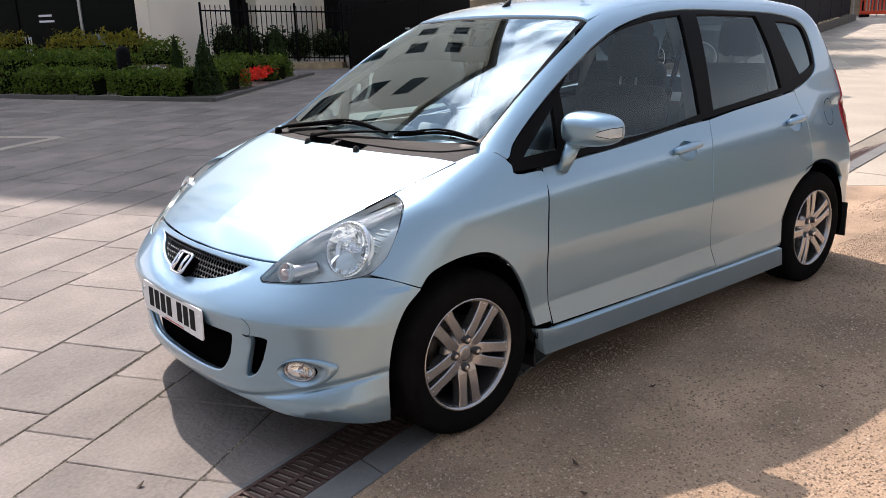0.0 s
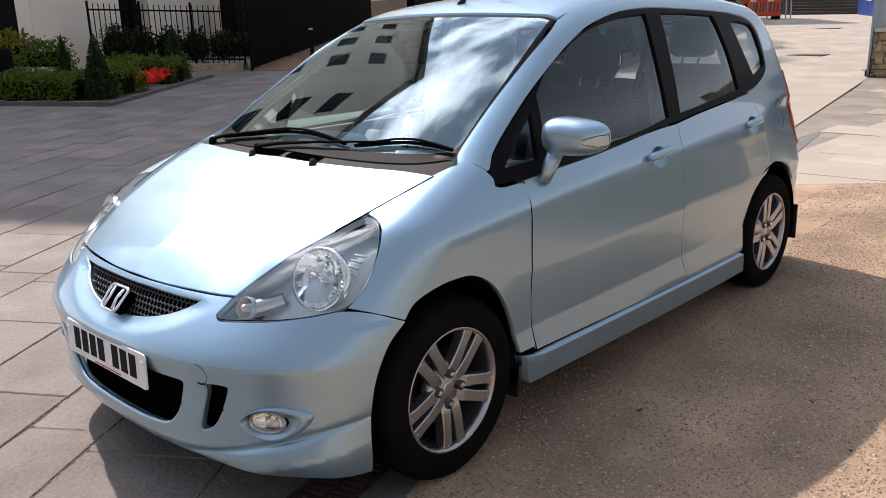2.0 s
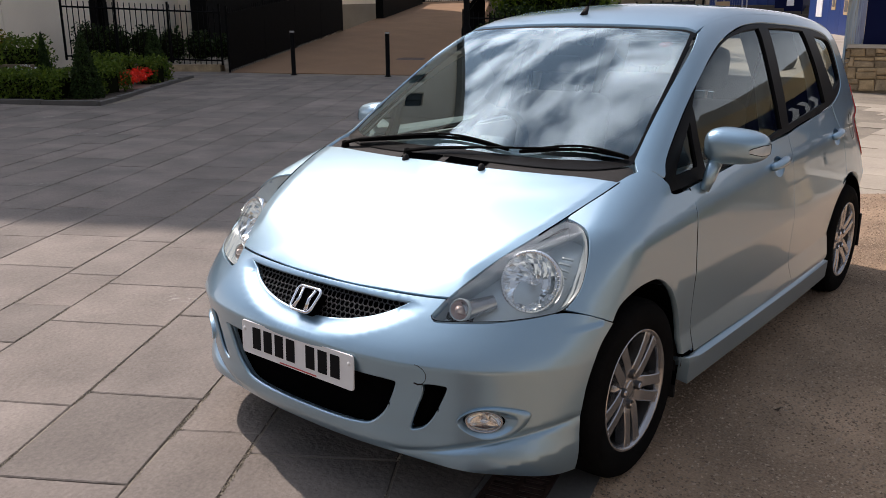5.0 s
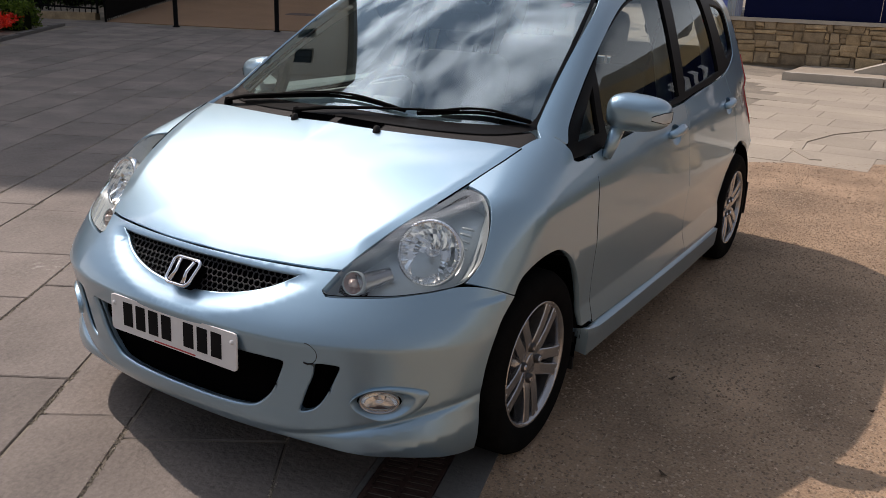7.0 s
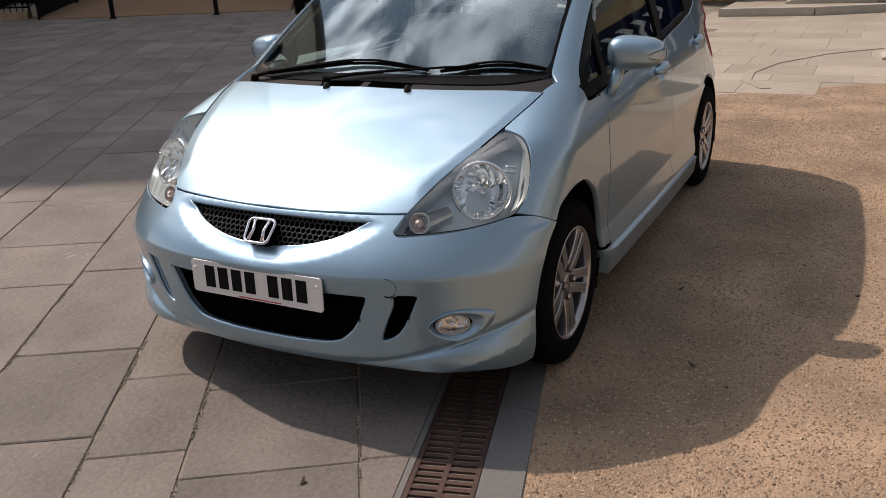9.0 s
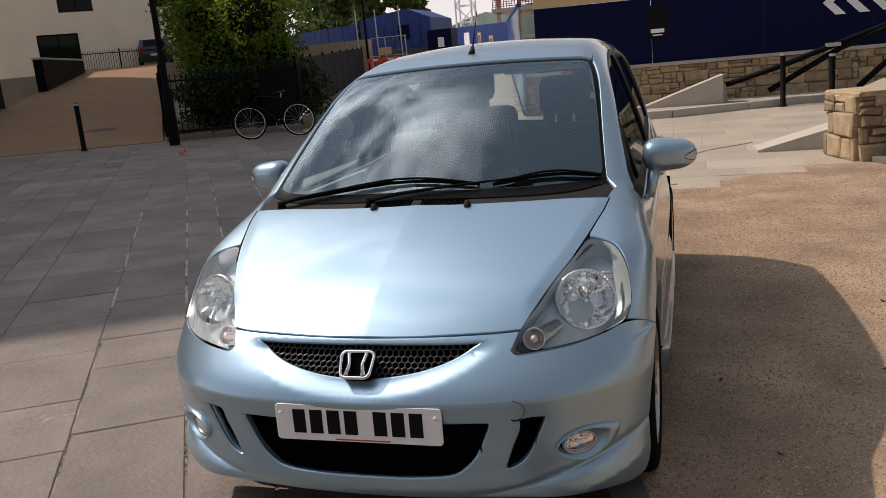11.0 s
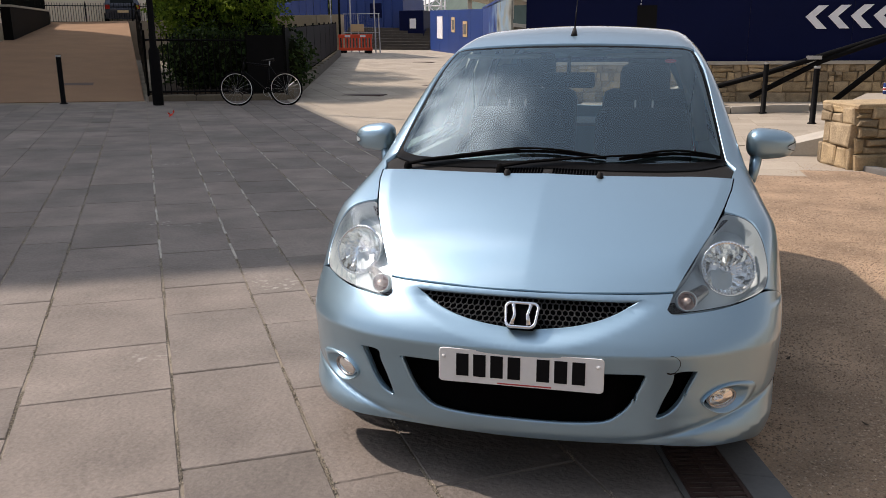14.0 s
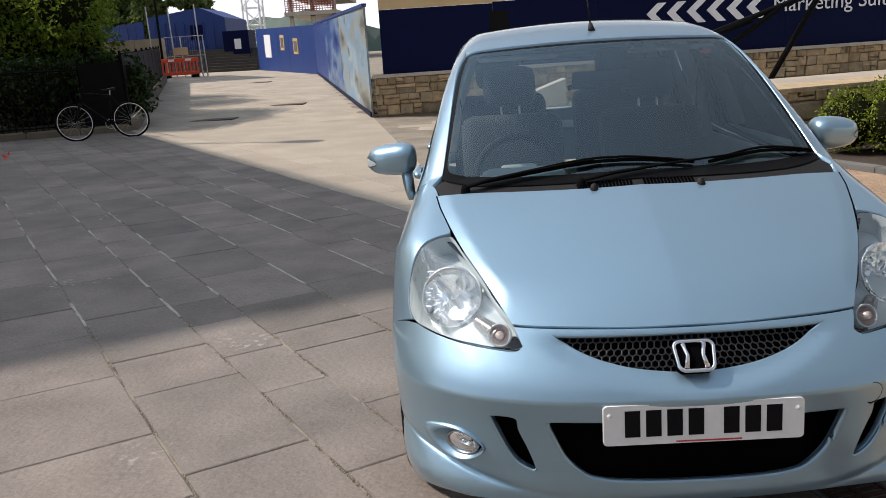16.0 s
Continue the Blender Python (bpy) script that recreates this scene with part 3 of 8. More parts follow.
for k in range(10):
    p = [sq(a, b) for a, b in ((-0.92 * k - 0.91, -0.05), (-0.92 * k, -0.05), (-0.92 * k, 0.05), (-0.92 * k - 0.91, 0.05))]
    part("kerb_stone", prism([tuple(q[:2]) for q in p], 0.1, p[0].z + 0.065, 0.008), M_BEDKERB, bed_kerb)
for k in range(6):
    a0, a1 = -0.13 * k, -0.13 * (k + 1)
    p = [sq(a0 + 0.04, 0.92 * k), sq(a1 + 0.04, 0.92 * k + 0.91), sq(a1 - 0.06, 0.92 * k + 0.91), sq(a0 - 0.06, 0.92 * k)]
    part("kerb_stone", prism([tuple(q[:2]) for q in p], 0.1, p[0].z + 0.065, 0.008), M_BEDKERB, bed_kerb)


def hedge(name, label, a0, a1, b0, b1, h, mat, n, size=0.032, round_top=0.25, category="hedge"):
    """A clipped hedge: leaves crowded on a long rounded block, with a near-black core for the shade inside."""
    ob = empty(name, label, category)
    k = n * 4
    u, w, z = rng.uniform(-1, 1, k), rng.uniform(-1, 1, k), rng.uniform(0.0, 1, k)
    far = np.maximum(np.abs(w), z)
    keep = far > rng.uniform(0.45, 1.0, k)
    keep &= np.hypot(np.clip(np.abs(w) - 1 + round_top * 2, 0, None) / (2 * round_top), np.clip(z - 1 + round_top, 0, None) / round_top) < 1.0
    u, w, z = u[keep][:n], w[keep][:n], z[keep][:n]
    top = h * (1 + 0.07 * np.sin(u * 11 + a0) + 0.05 * np.sin(u * 23) + 0.04 * np.sin(w * 5))
    a = (a0 + a1) / 2 + u * (a1 - a0) / 2
    b = (b0 + b1) / 2 + w * (b1 - b0) / 2 * (1 + 0.10 * np.sin(a * 6))
    x, y = CORNER.x + E1.x * a + E2.x * b, CORNER.y + E1.y * a + E2.y * b
    ground_z = 0.0245 * np.clip(-0.6 - x, 0, 20)
    pts = np.stack([x, y, ground_z + 0.04 + z * top], -1) + rng.normal(0, 0.014, (len(x), 3))
    part("crown", leaves(pts, size, rng), mat, ob)
    i = 0.18 * (b1 - b0)
    q = [sq(*c) for c in ((a0 + i, b0 + i), (a1 - i, b0 + i), (a1 - i, b1 - i), (a0 + i, b1 - i))]
    part("twig_core", prism([tuple(c[:2]) for c in q], 0.2, min(c.z for c in q) + h * 0.80), M_SHADECORE, ob)
    return ob


hedge("box_hedge", "clipped green box hedge in the planting bed", -9.0, -4.7, 0.45, 1.9, 0.74, M_LEAF, 12000)
hedge("box_hedge", "clipped green box hedge in the planting bed", -4.9, -3.0, 1.3, 2.3, 0.70, M_LEAF, 6000)
hedge("box_hedge", "low green box hedge along the bed's kerb", -4.6, -2.75, 0.40, 1.1, 0.44, M_LEAF, 5000)
hedge("box_hedge", "low green box hedge along the bed's kerb", -2.45, -0.85, 0.40, 1.15, 0.42, M_LEAF, 4500)
hedge("golden_shrub", "yellow-green shrubs before the glass front", -8.9, -7.3, 3.2, 4.3, 1.0, M_LEAFGOLD, 2600, 0.045, 0.5, "shrub")
hedge("golden_shrub", "yellow-green shrubs before the glass front", -6.3, -3.9, 3.2, 4.2, 0.98, M_LEAFGOLD, 4200, 0.045, 0.5, "shrub")
hedge("round_shrub", "dark green shrub in the planting bed", -3.3, -2.45, 2.5, 3.2, 0.86, M_LEAF, 1900, 0.036, 0.5, "shrub")
hedge("round_shrub", "green shrub at the bed's corner", -1.15, -0.55, 1.3, 2.3, 0.48, M_LEAF, 2200, 0.032, 0.5, "shrub")
hedge("round_shrub", "green shrub at the bed's side", -2.1, -1.15, 3.0, 4.2, 0.52, M_LEAF, 2600, 0.032, 0.5, "shrub")
hedge("round_shrub", "green shrub at the bed's side", -1.3, -0.75, 3.7, 4.5, 0.46, M_LEAF, 1500, 0.032, 0.5, "shrub")


def conifer(a, b, h, r):
    """A clipped cone: short needles crowded on its slope."""
    c = sq(a, b)
    ob = empty("conifer", "dark clipped cone-shaped conifer", "conifer", "conifers")
    n = 3200
    z = 1 - np.sqrt(rng.uniform(0, 1, n))
    q = rng.uniform(0, 2 * math.pi, n)
    rad = r * (1 - z) ** 0.8 * rng.uniform(0.72, 1.06, n) * (1 + 0.08 * np.sin(q * 5 + z * 9))
    part("crown", leaves(np.stack([c.x + rad * np.cos(q), c.y + rad * np.sin(q), c.z + 0.03 + z * h], -1), 0.026, rng), M_LEAFDARK, ob)
    # near-black cone under the needles, coloured as their inner shade
    part("twig_core", moved(lathe([(0, 0.9 * h), (r * 0.45, 0.4 * h), (r * 0.75, 0.03 * h), (0, 0.02 * h)], 10), Matrix.Translation(c)), M_SHADECORE, ob)


conifer(-0.64, 0.85, 1.08, 0.27), conifer(-1.2, 4.66, 1.12, 0.30), conifer(-2.33, 2.5, 0.98, 0.14)
c = [sq(-0.80 - 0.07 * k, 2.55 + 0.36 * k) for k in range(5)]
leafy("red_flowers", "bright red bedding flowers at the bed's edge", "flowers", [((q.x, q.y, q.z + 0.20 + 0.03 * (k % 2)), (0.22, 0.22, 0.11)) for k, q in enumerate(c)], 700, 0.045, M_PETAL)
c = sq(-1.75, 0.95)
leafy("white_flowers", "sparse white flower heads over the low hedge", "flowers", [((c.x, c.y, c.z + 0.47), (0.25, 0.2, 0.06))], 45, 0.022, M_SIGN)
bench = part("stone_ledge", prism([tuple(sq(a, b)[:2]) for a, b in ((-3.75, 2.35), (-2.5, 2.35), (-2.5, 2.48), (-3.75, 2.48))], 0.2, 0.76, 0.015), M_STONE)
tagged(bench, "low sandstone ledge among the hedges", "ledge")
c = sq(-2.66, 1.3)
post = part("bollard_lamp", moved(lathe([(0, 0.86), (0.06, 0.85), (0.115, 0.80), (0.13, 0.73), (0.13, 0.0)], 24), Matrix.Translation(c)), M_FENCE, smooth=True)
tagged(post, "thick dark bollard lamp among the hedges", "bollard lamp")

# tall building whose shadow lies on the square
BC = Vector((-17.59, 6.25, 0))
building = empty("building", "tall cream building with a dark glass front", "building")


def wall_at(p, u, s, z, out=0.0):
    """A place on a wall: s along u from p, z up, out of the wall by so much."""
    n = Vector((u.y, -u.x, 0))
    return p + u * s + n * out + Vector((0, 0, z))


def slab_on(p, u, s0, s1, z0, z1, o0, o1):
    v = [wall_at(p, u, s, z, o) for z in (z0, z1) for o in (o0, o1) for s in (s0, s1)]
    return [tuple(q) for q in v], [(0, 2, 3, 1), (4, 5, 7, 6), (0, 1, 5, 4), (2, 6, 7, 3), (0, 4, 6, 2), (1, 3, 7, 5)]


UB, UA = E2.copy(), -E1
H = 20.65
LB, LA = 25.0, 16.0


def wall_with(p, u, length, holes, thick, flip, mat, parent, name="wall"):
    """An upright wall with rectangular openings (s0, s1, z0, z1), as one mesh of blocks."""
    ss = sorted({0.0, length, *[h[0] for h in holes], *[h[1] for h in holes]})
    zs = sorted({0.0, H, *[h[2] for h in holes], *[h[3] for h in holes]})
    geos = []
    for a, b in zip(ss, ss[1:]):
        for c, d in zip(zs, zs[1:]):
            open_here = any(h[0] <= a + 1e-6 and b <= h[1] + 1e-6 and h[2] <= c + 1e-6 and d <= h[3] + 1e-6 for h in holes)
            if not open_here:
                geos.append(slab_on(p, u, a, b, c, d, 0, -thick * flip))
    corners, faces = {}, {}
    for v, f in geos:
        ids = [corners.setdefault(tuple(round(c, 4) for c in q), len(corners)) for q in v]
        for face in f:
            ring = tuple(ids[i] for i in face)
            key = tuple(sorted(ring))
            if key in faces:
                del faces[key]
            else:
                faces[key] = ring
    return part(name, (list(corners), list(faces.values())), mat, parent)


def sash(p, u, s0, s1, z0, z1, flip, bars=1):
    w = empty("window")
    w.parent = building
    for a, b, c, d in ((s0, s1, z0, z0 + 0.07), (s0, s1, z1 - 0.07, z1), (s0, s0 + 0.07, z0 + 0.07, z1 - 0.07), (s1 - 0.07, s1, z0 + 0.07, z1 - 0.07)):
        part("window_frame", slab_on(p, u, a, b, c, d, -0.10 * flip, -0.18 * flip), M_FENCE, w)
    for k in range(bars):
        m = s0 + (s1 - s0) * (k + 1) / (bars + 1)
        part("glazing_bar", slab_on(p, u, m - 0.03, m + 0.03, z0 + 0.07, z1 - 0.07, -0.10 * flip, -0.18 * flip), M_FENCE, w)
    part("pane", slab_on(p, u, s0 + 0.05, s1 - 0.05, z0 + 0.05, z1 - 0.05, -0.14 * flip, -0.15 * flip), M_DARKGLASS, w)


holes_b = [(3.75, 5.3, 0.0, 3.1), (11.7, 13.0, 0.3, 3.6)] + [(s, s + 1.5, z, z + 1.7) for z in (4.6, 8.2, 11.8, 15.4) for s in (1.0, 3.9, 6.8, 9.7, 12.6, 15.5, 18.4, 21.3)]
wall_with(BC, UB, LB, holes_b, 0.35, 1, M_WHITE, building)
for h in holes_b[2:]:
    sash(BC, UB, *h, 1)
part("recess", slab_on(BC, UB, 3.4, 5.7, 0, 3.4, -0.36, -0.45), M_FENCE, building, "dark recessed entrance")
part("recess", slab_on(BC, UB, 11.5, 13.2, 0, 3.9, -0.355, -0.4), M_BARK, building, "dark brown timber door")
part("pilaster", slab_on(BC, UB, 9.35, 10.05, 0, H, 0.003, 0.35), M_WHITE, building)
part("string_course", slab_on(BC, UB, 5.35, 9.35, 2.6, 2.75, 0.003, 0.12), M_WHITE, building)
part("recess_post", slab_on(BC, UB, 4.55, 4.75, 0, 3.1, -0.20, -0.05), M_FENCE, building)
PA = BC + UA * LA
holes_a = [(0.4, LA - 0.36, 0.05, 3.6)] + [(s, s + 1.5, z, z + 1.7) for z in (4.6, 8.2, 11.8, 15.4) for s in (1.2, 4.1, 7.0, 9.9, 12.8)]
wall_with(PA, -UA, LA, holes_a, 0.35, 1, M_WHITE, building)
for h in holes_a[1:]:
    sash(PA, -UA, *h, 1)
front = empty("glass_front")
front.parent = building
glaze = [0.4, 2.05, 3.7, 5.35, 7.0, 8.65, 10.3, 11.95, 13.9, LA - 0.43]
for k, s in enumerate(glaze):
    part("mullion", slab_on(PA, -UA, s, s + 0.07, 0.05, 3.6, -0.1, -0.2), M_FENCE if k % 2 else M_STEEL, front)
for s, e in zip(glaze, glaze[1:]):
    part("pane", slab_on(PA, -UA, s + 0.07, e, 0.05, 3.6, -0.14, -0.15), M_DARKGLASS, front)
for s in (LA - 4.02, LA - 3.60):
    w = 0.32 if s < LA - 3.8 else 0.06
    bar = tube([wall_at(PA, -UA, s + d, z, 0.04) for d, z in ((0, 0.90), (0, 1.38), (w, 1.38), (w, 0.90), (0, 0.90))], 0.014, 8)
    part("door_pull", bar, M_SIGN, front, "pale steel door pull", True)
for z, w in ((1.86, 0.40), (1.72, 0.46)):
    part("sign_bar", slab_on(PA, -UA, LA - 3.35, LA - 3.35 + w, z, z + 0.05, -0.137, -0.132), M_SIGN, front)
part("sign_board", slab_on(PA, -UA, LA - 1.85, LA - 1.45, 1.0, 1.40, -0.13, -0.137), M_PRINTPALE, front, "pale blue notice")

part("roof", slab_on(BC, UB, -0.4, LB, H, H + 0.4, 0.4, -10), M_EDGE, building)
part("wall", slab_on(BC, UB, LB - 0.35, LB, 0, H, -0.35, -10), M_WHITE, building)
part("inner_floor", slab_on(BC, UB, 0.4, LB - 0.4, 0.2, 0.3, -0.4, -10), M_WOODSTEP, building)


# railings
def railing(name, label, p0, p1, h, pitch=0.115, posts=2.0, base=0.0, screen=0.0, group="railings"):
    ob = empty(name, label, "railing", group)
    p0, p1 = Vector(p0), Vector(p1)
    n = max(2, int((p1 - p0).length / pitch))
    bars = []
    for k in range(n + 1):
        q = p0.lerp(p1, k / n)
        bars.append(tube([q, q + Vector((0, 0, h))], 0.013, 4))
    tagged(part("upright", join(*bars), M_FENCE, ob), kind="stuff")
    for z in (0.10, h - 0.14):
        part("rail", tube([p0 + Vector((0, 0, z)), p1 + Vector((0, 0, z))], 0.02, 4), M_FENCE, ob)
    m = max(1, int((p1 - p0).length / posts))
    for k in range(m + 1):
        q = p0.lerp(p1, k / m)
        part("post", tube([q, q + Vector((0, 0, h + 0.06))], 0.032, 4), M_FENCE, ob)
    if screen:
        u = (p1 - p0).normalized()
        part("screen", [[tuple(p0.lerp(p1, t) + Vector((u.y, -u.x, 0)) * o + Vector((0, 0, z))) for z in (0.06, screen) for o in (0.012, 0.024) for t in (0, 1)], block(0, 1, 0, 1, 0, 1)[1]], M_FENCE, ob)
    return ob


low_wall = part("railing_plinth", prism([tuple(sq(a, b)[:2]) for a, b in ((-4.2, 6.4), (-0.85, 7.4), (-0.85, 7.7), (-4.2, 6.7))], 0.1, 0.52, 0.02), M_STONE)
tagged(low_wall, "low stone plinth under the railings", "plinth", "", "structure")
railing("railing", "black spiked railings beside the ramp's foot", sq(-4.2, 6.5, 0.25), sq(-0.8, 7.45, 0.15), 1.35, 0.125, 1.15)
blobs = [((q.x, q.y, q.z + 0.55), (0.45, 0.4, h)) for q, h in [(sq(-4.0 + 0.62 * k, 7.2 + 0.17 * k), 0.55 - 0.04 * k) for k in range(6)]]
leafy("shrub", "dark shrubs behind the railings", "shrub", blobs, 5000, 0.04, M_LEAFDARK, None, "", 0.75)
RAMP0, RAMP1 = sq(-0.5, 7.1), Vector((-24.5, 28.4, 2.4))
RAMPR0, RAMPR1 = sq(4.9, 7.5), Vector((-21.9, 30.3, 2.45))
railing("railing", "black railings with a dark screen up the ramp", RAMP0, RAMP0.lerp(RAMP1, 0.42), 1.45, screen=1.35)
upper = railing("railing", "black railings on the upper terrace", sq(-3.4, 13.0, 1.95), sq(-3.0, 20.0, 2.2), 1.1)
terrace = part("terrace_wall", prism([tuple(sq(a, b)[:2]) for a, b in ((-3.8, 13.0), (-3.3, 13.0), (-2.9, 20.2), (-3.8, 20.2))], 0.2, 2.35), M_FENCE)
tagged(terrace, "dark retaining wall of the upper terrace", "wall", "", "structure")
a, b = RAMP0.lerp(RAMP1, 0.62), RAMP0.lerp(RAMP1, 0.95)
v = [q + Vector((0, 0, z)) for q, z in ((a, 0), (b, 0), (b, 0.5), (a, 1.1))]
v += [q + E1 * 0.3 for q in v]
rail_end = part("ramp_wall", ([tuple(q) for q in v], [(0, 1, 2, 3), (7, 6, 5, 4), (3, 2, 6, 7), (0, 3, 7, 4), (1, 5, 6, 2), (0, 4, 5, 1)]), M_FENCE)
v = [q + Vector((0, 0, z)) for q, z in ((a, 1.105), (b, 0.505), (b, 0.57), (a, 1.17))]
v = [q - E1 * 0.04 for q in v] + [q + E1 * 0.34 for q in v]
cap = part("wall_cap", ([tuple(q) for q in v], [(0, 1, 2, 3), (7, 6, 5, 4), (3, 2, 6, 7), (0, 3, 7, 4), (1, 5, 6, 2), (0, 4, 5, 1)]), M_COPING, rail_end, "pale stone capping")
tagged(rail_end, "dark sloping wall with a pale capping at the ramp", "wall", "", "structure")

# the ramp and the yard at its head
v = [RAMP0, RAMPR0, RAMPR1, RAMP1]
top = [Vector((q.x, q.y, q.z + 0.012)) for q in v]
ramp = part("ramp", ([tuple(q) for q in top] + [(q.x, q.y, -0.2) for q in v], [(0, 1, 2, 3), (4, 7, 6, 5), (0, 4, 5, 1), (1, 5, 6, 2), (2, 6, 7, 3), (3, 7, 4, 0)]), M_TAN)
tagged(ramp, "tan surfaced ramp climbing from the square", "ramp", "", "structure")
yard = part("yard", ([tuple(q) for q in (RAMP1 + Vector((-8, 0, 0)), RAMPR1 + Vector((2.0, 0, 0)), RAMPR1 + Vector((2.0, 11, 0)), RAMP1 + Vector((-10, 13, 0)))] + [(q.x, q.y, 0.5) for q in (RAMP1 + Vector((-8, 0, 0)), RAMPR1 + Vector((2.0, 0, 0)), RAMPR1 + Vector((2.0, 11, 0)), RAMP1 + Vector((-10, 13, 0)))], [(0, 1, 2, 3), (4, 7, 6, 5), (0, 4, 5, 1), (1, 5, 6, 2), (2, 6, 7, 3), (3, 7, 4, 0)]), M_PALE)
tagged(yard, "sunlit paved yard at the head of the ramp", "yard", "", "structure")
def on_ramp(t, w):
    return RAMP0.lerp(RAMP1, t).lerp(RAMPR0.lerp(RAMPR1, t), w)


for t, w in ((0.12, 0.72), (0.18, 0.45)):
    c = [on_ramp(t + dt, w + dw) for dt, dw in ((-0.01, -0.07), (-0.01, 0.07), (0.01, 0.07), (0.01, -0.07))]
    v = [(q.x, q.y, q.z + up) for up in (0.002, 0.017) for q in c]
    h = part("manhole_cover", (v, [(0, 3, 2, 1), (4, 5, 6, 7), (0, 1, 5, 4), (1, 2, 6, 5), (2, 3, 7, 6), (3, 0, 4, 7)]), M_IRON)
    tagged(h, "rusty iron manhole cover in the ramp", "manhole cover", "manhole covers")


def bollard(p, h=1.0, label="slim black steel bollard with a pale cap band"):
    ob = empty("bollard", label, "bollard", "bollards", at=p)
    part("post", lathe([(0, h), (0.045, h - 0.004), (0.05, h - 0.02), (0.05, 0.03), (0.075, 0.02), (0.08, 0.0)], 20), M_FENCE, ob, smooth=True)
    part("cap_band", lathe([(0.051, h - 0.05), (0.053, h - 0.045), (0.053, h - 0.015), (0.051, h - 0.01)], 20), M_STEEL, ob, smooth=True)
    return ob


bollard(sq(1.15, 6.75)), bollard((-11.37, 11.94, rise(-11.37, 11.94)))
bollard((2.62, 14.55, 0.02)), bollard((3.19, 12.57, 0.0))
p = Vector((-9.5, 12.46, rise(-9.5, 12.46)))
lamp_post = empty("street_lamp", "tall black street lamp post", "street lamp", at=p)
part("post", lathe([(0.11, 0), (0.11, 1.1), (0.065, 1.2), (0.05, 7.0), (0, 7.0)], 20), M_FENCE, lamp_post, smooth=True)
part("lantern", lathe([(0.05, 6.9), (0.2, 7.05), (0.25, 7.5), (0.1, 7.65), (0, 7.66)], 16), M_FENCE, lamp_post, smooth=True)
p = Vector((-16.2, 41.4, 0.92))
pole = empty("street_lamp", "thin dark lamp post by the steps", "street lamp", at=p)
part("post", lathe([(0.07, 0), (0.05, 7.0), (0, 7.0)], 10), M_FENCE, pole, smooth=True)

# fenced shrubbery with trees between ramp and path
SH = [sq(5.0, 7.5), Vector((-7.7, 14.9, rise(-7.7, 14.9))), Vector((-14.9, 37.5, rise(-14.9, 37.5)))]
curb = empty("shrubbery_kerb", "low stone kerb under the shrubbery fence", "kerb", "", "structure")
for a, b, n in ((SH[0], SH[1], 3), (SH[1], SH[2], 16)):
    for k in range(n):
        p, q = a.lerp(b, k / n), a.lerp(b, (k + 0.985) / n)
        u = (q - p).normalized()
        w = Vector((u.y, -u.x, 0)) * 0.16
        part("kerb_stone", prism([tuple((p + w)[:2]), tuple((q + w)[:2]), tuple((q - w)[:2]), tuple((p - w)[:2])], 0.1, p.z + (0.13 if n == 3 else 0.32), 0.03), M_KERBTAN, curb)
soil = part("shrubbery_soil", prism([tuple(q[:2]) for q in (SH[0], SH[1], SH[2], Vector((-20, 32, 0)))], 0.1, 0.42), M_SOIL)
tagged(soil, "dark soil under the trees", "soil", "", "structure")
railing("railing", "black railings round the dark shrubbery", SH[0] + Vector((0, 0, 0.1)), SH[0].lerp(SH[1], 0.72) + Vector((0, 0, 0.1)), 1.35)
railing("fence", "dark boarded fence at the path's corner", SH[0].lerp(SH[1], 0.72) + Vector((0, 0, 0.1)), SH[1] + Vector((0, 0, 0.1)), 1.35, 0.3, 1.0, screen=1.33)
railing("railing", "black railings round the dark shrubbery", SH[0] + Vector((0, 0, 0.1)), RAMPR0.lerp(RAMPR1, 0.5) + Vector((0.2, 0, 0)), 1.35)
railing("fence", "dark screened fence along the path", SH[1] + Vector((0, 0, 0.3)), SH[1].lerp(SH[2], 0.95) + Vector((0, 0, 0.3)), 1.3, 0.3, 2.6, screen=1.28)
for (x, y), h, r in (((-10.95, 17.0), 5.6, 1.40), ((-10.2, 18.2), 5.2, 1.25), ((-12.1, 19.6), 6.5, 1.65), ((-13.1, 22.6), 5.8, 1.7), ((-14.7, 24.6), 6.5, 2.1), ((-11.5, 18.2), 6.0, 1.5)):
    g = rise(x, y)
    blobs = [((x + rng.uniform(-0.7, 0.7) * r * 0.6, y + rng.uniform(-0.7, 0.7) * r * 0.6, g + 0.9 + (h - 1.2) * k / 5), (r * rng.uniform(0.6, 0.9), r * rng.uniform(0.6, 0.9), h * 0.16)) for k in range(6)]
    leafy("tree", "dense dark green tree behind the black fence", "tree", blobs, 12000, 0.062, M_LEAFTREE, [((x, y, g), (x, y, g + h * 0.75), 0.13)] + [((x, y, g + h * 0.3), (x + rng.uniform(-1, 1) * r * 0.7, y + rng.uniform(-1, 1) * r * 0.7, g + h * 0.7), 0.06) for _ in range(4)], "trees", 0.55)
blobs = [((q.x - 0.1, q.y + 1.25, q.z + 0.85), (0.75, 0.75, 0.8)) for q in [SH[0].lerp(SH[1], t) for t in (0.15, 0.4, 0.65, 0.85)]]
leafy("shrub", "dark shrubs pressed against the railings", "shrub", blobs, 6000, 0.06, M_LEAFDARK, None, "", 0.7)
blobs = [((q.x - 1.15, q.y + 0.2, q.z + z), (0.95, 0.9, 0.9)) for q, z in [(SH[1].lerp(SH[2], t), z) for t, z in ((0.01, 2.7), (0.05, 3.1), (0.09, 2.6))]] + [((q.x - 1.9, q.y + 0.2, q.z + 1.1), (0.95, 0.9, 1.2)) for q in [SH[1].lerp(SH[2], t) for t in (0.06, 0.16, 0.28)]]
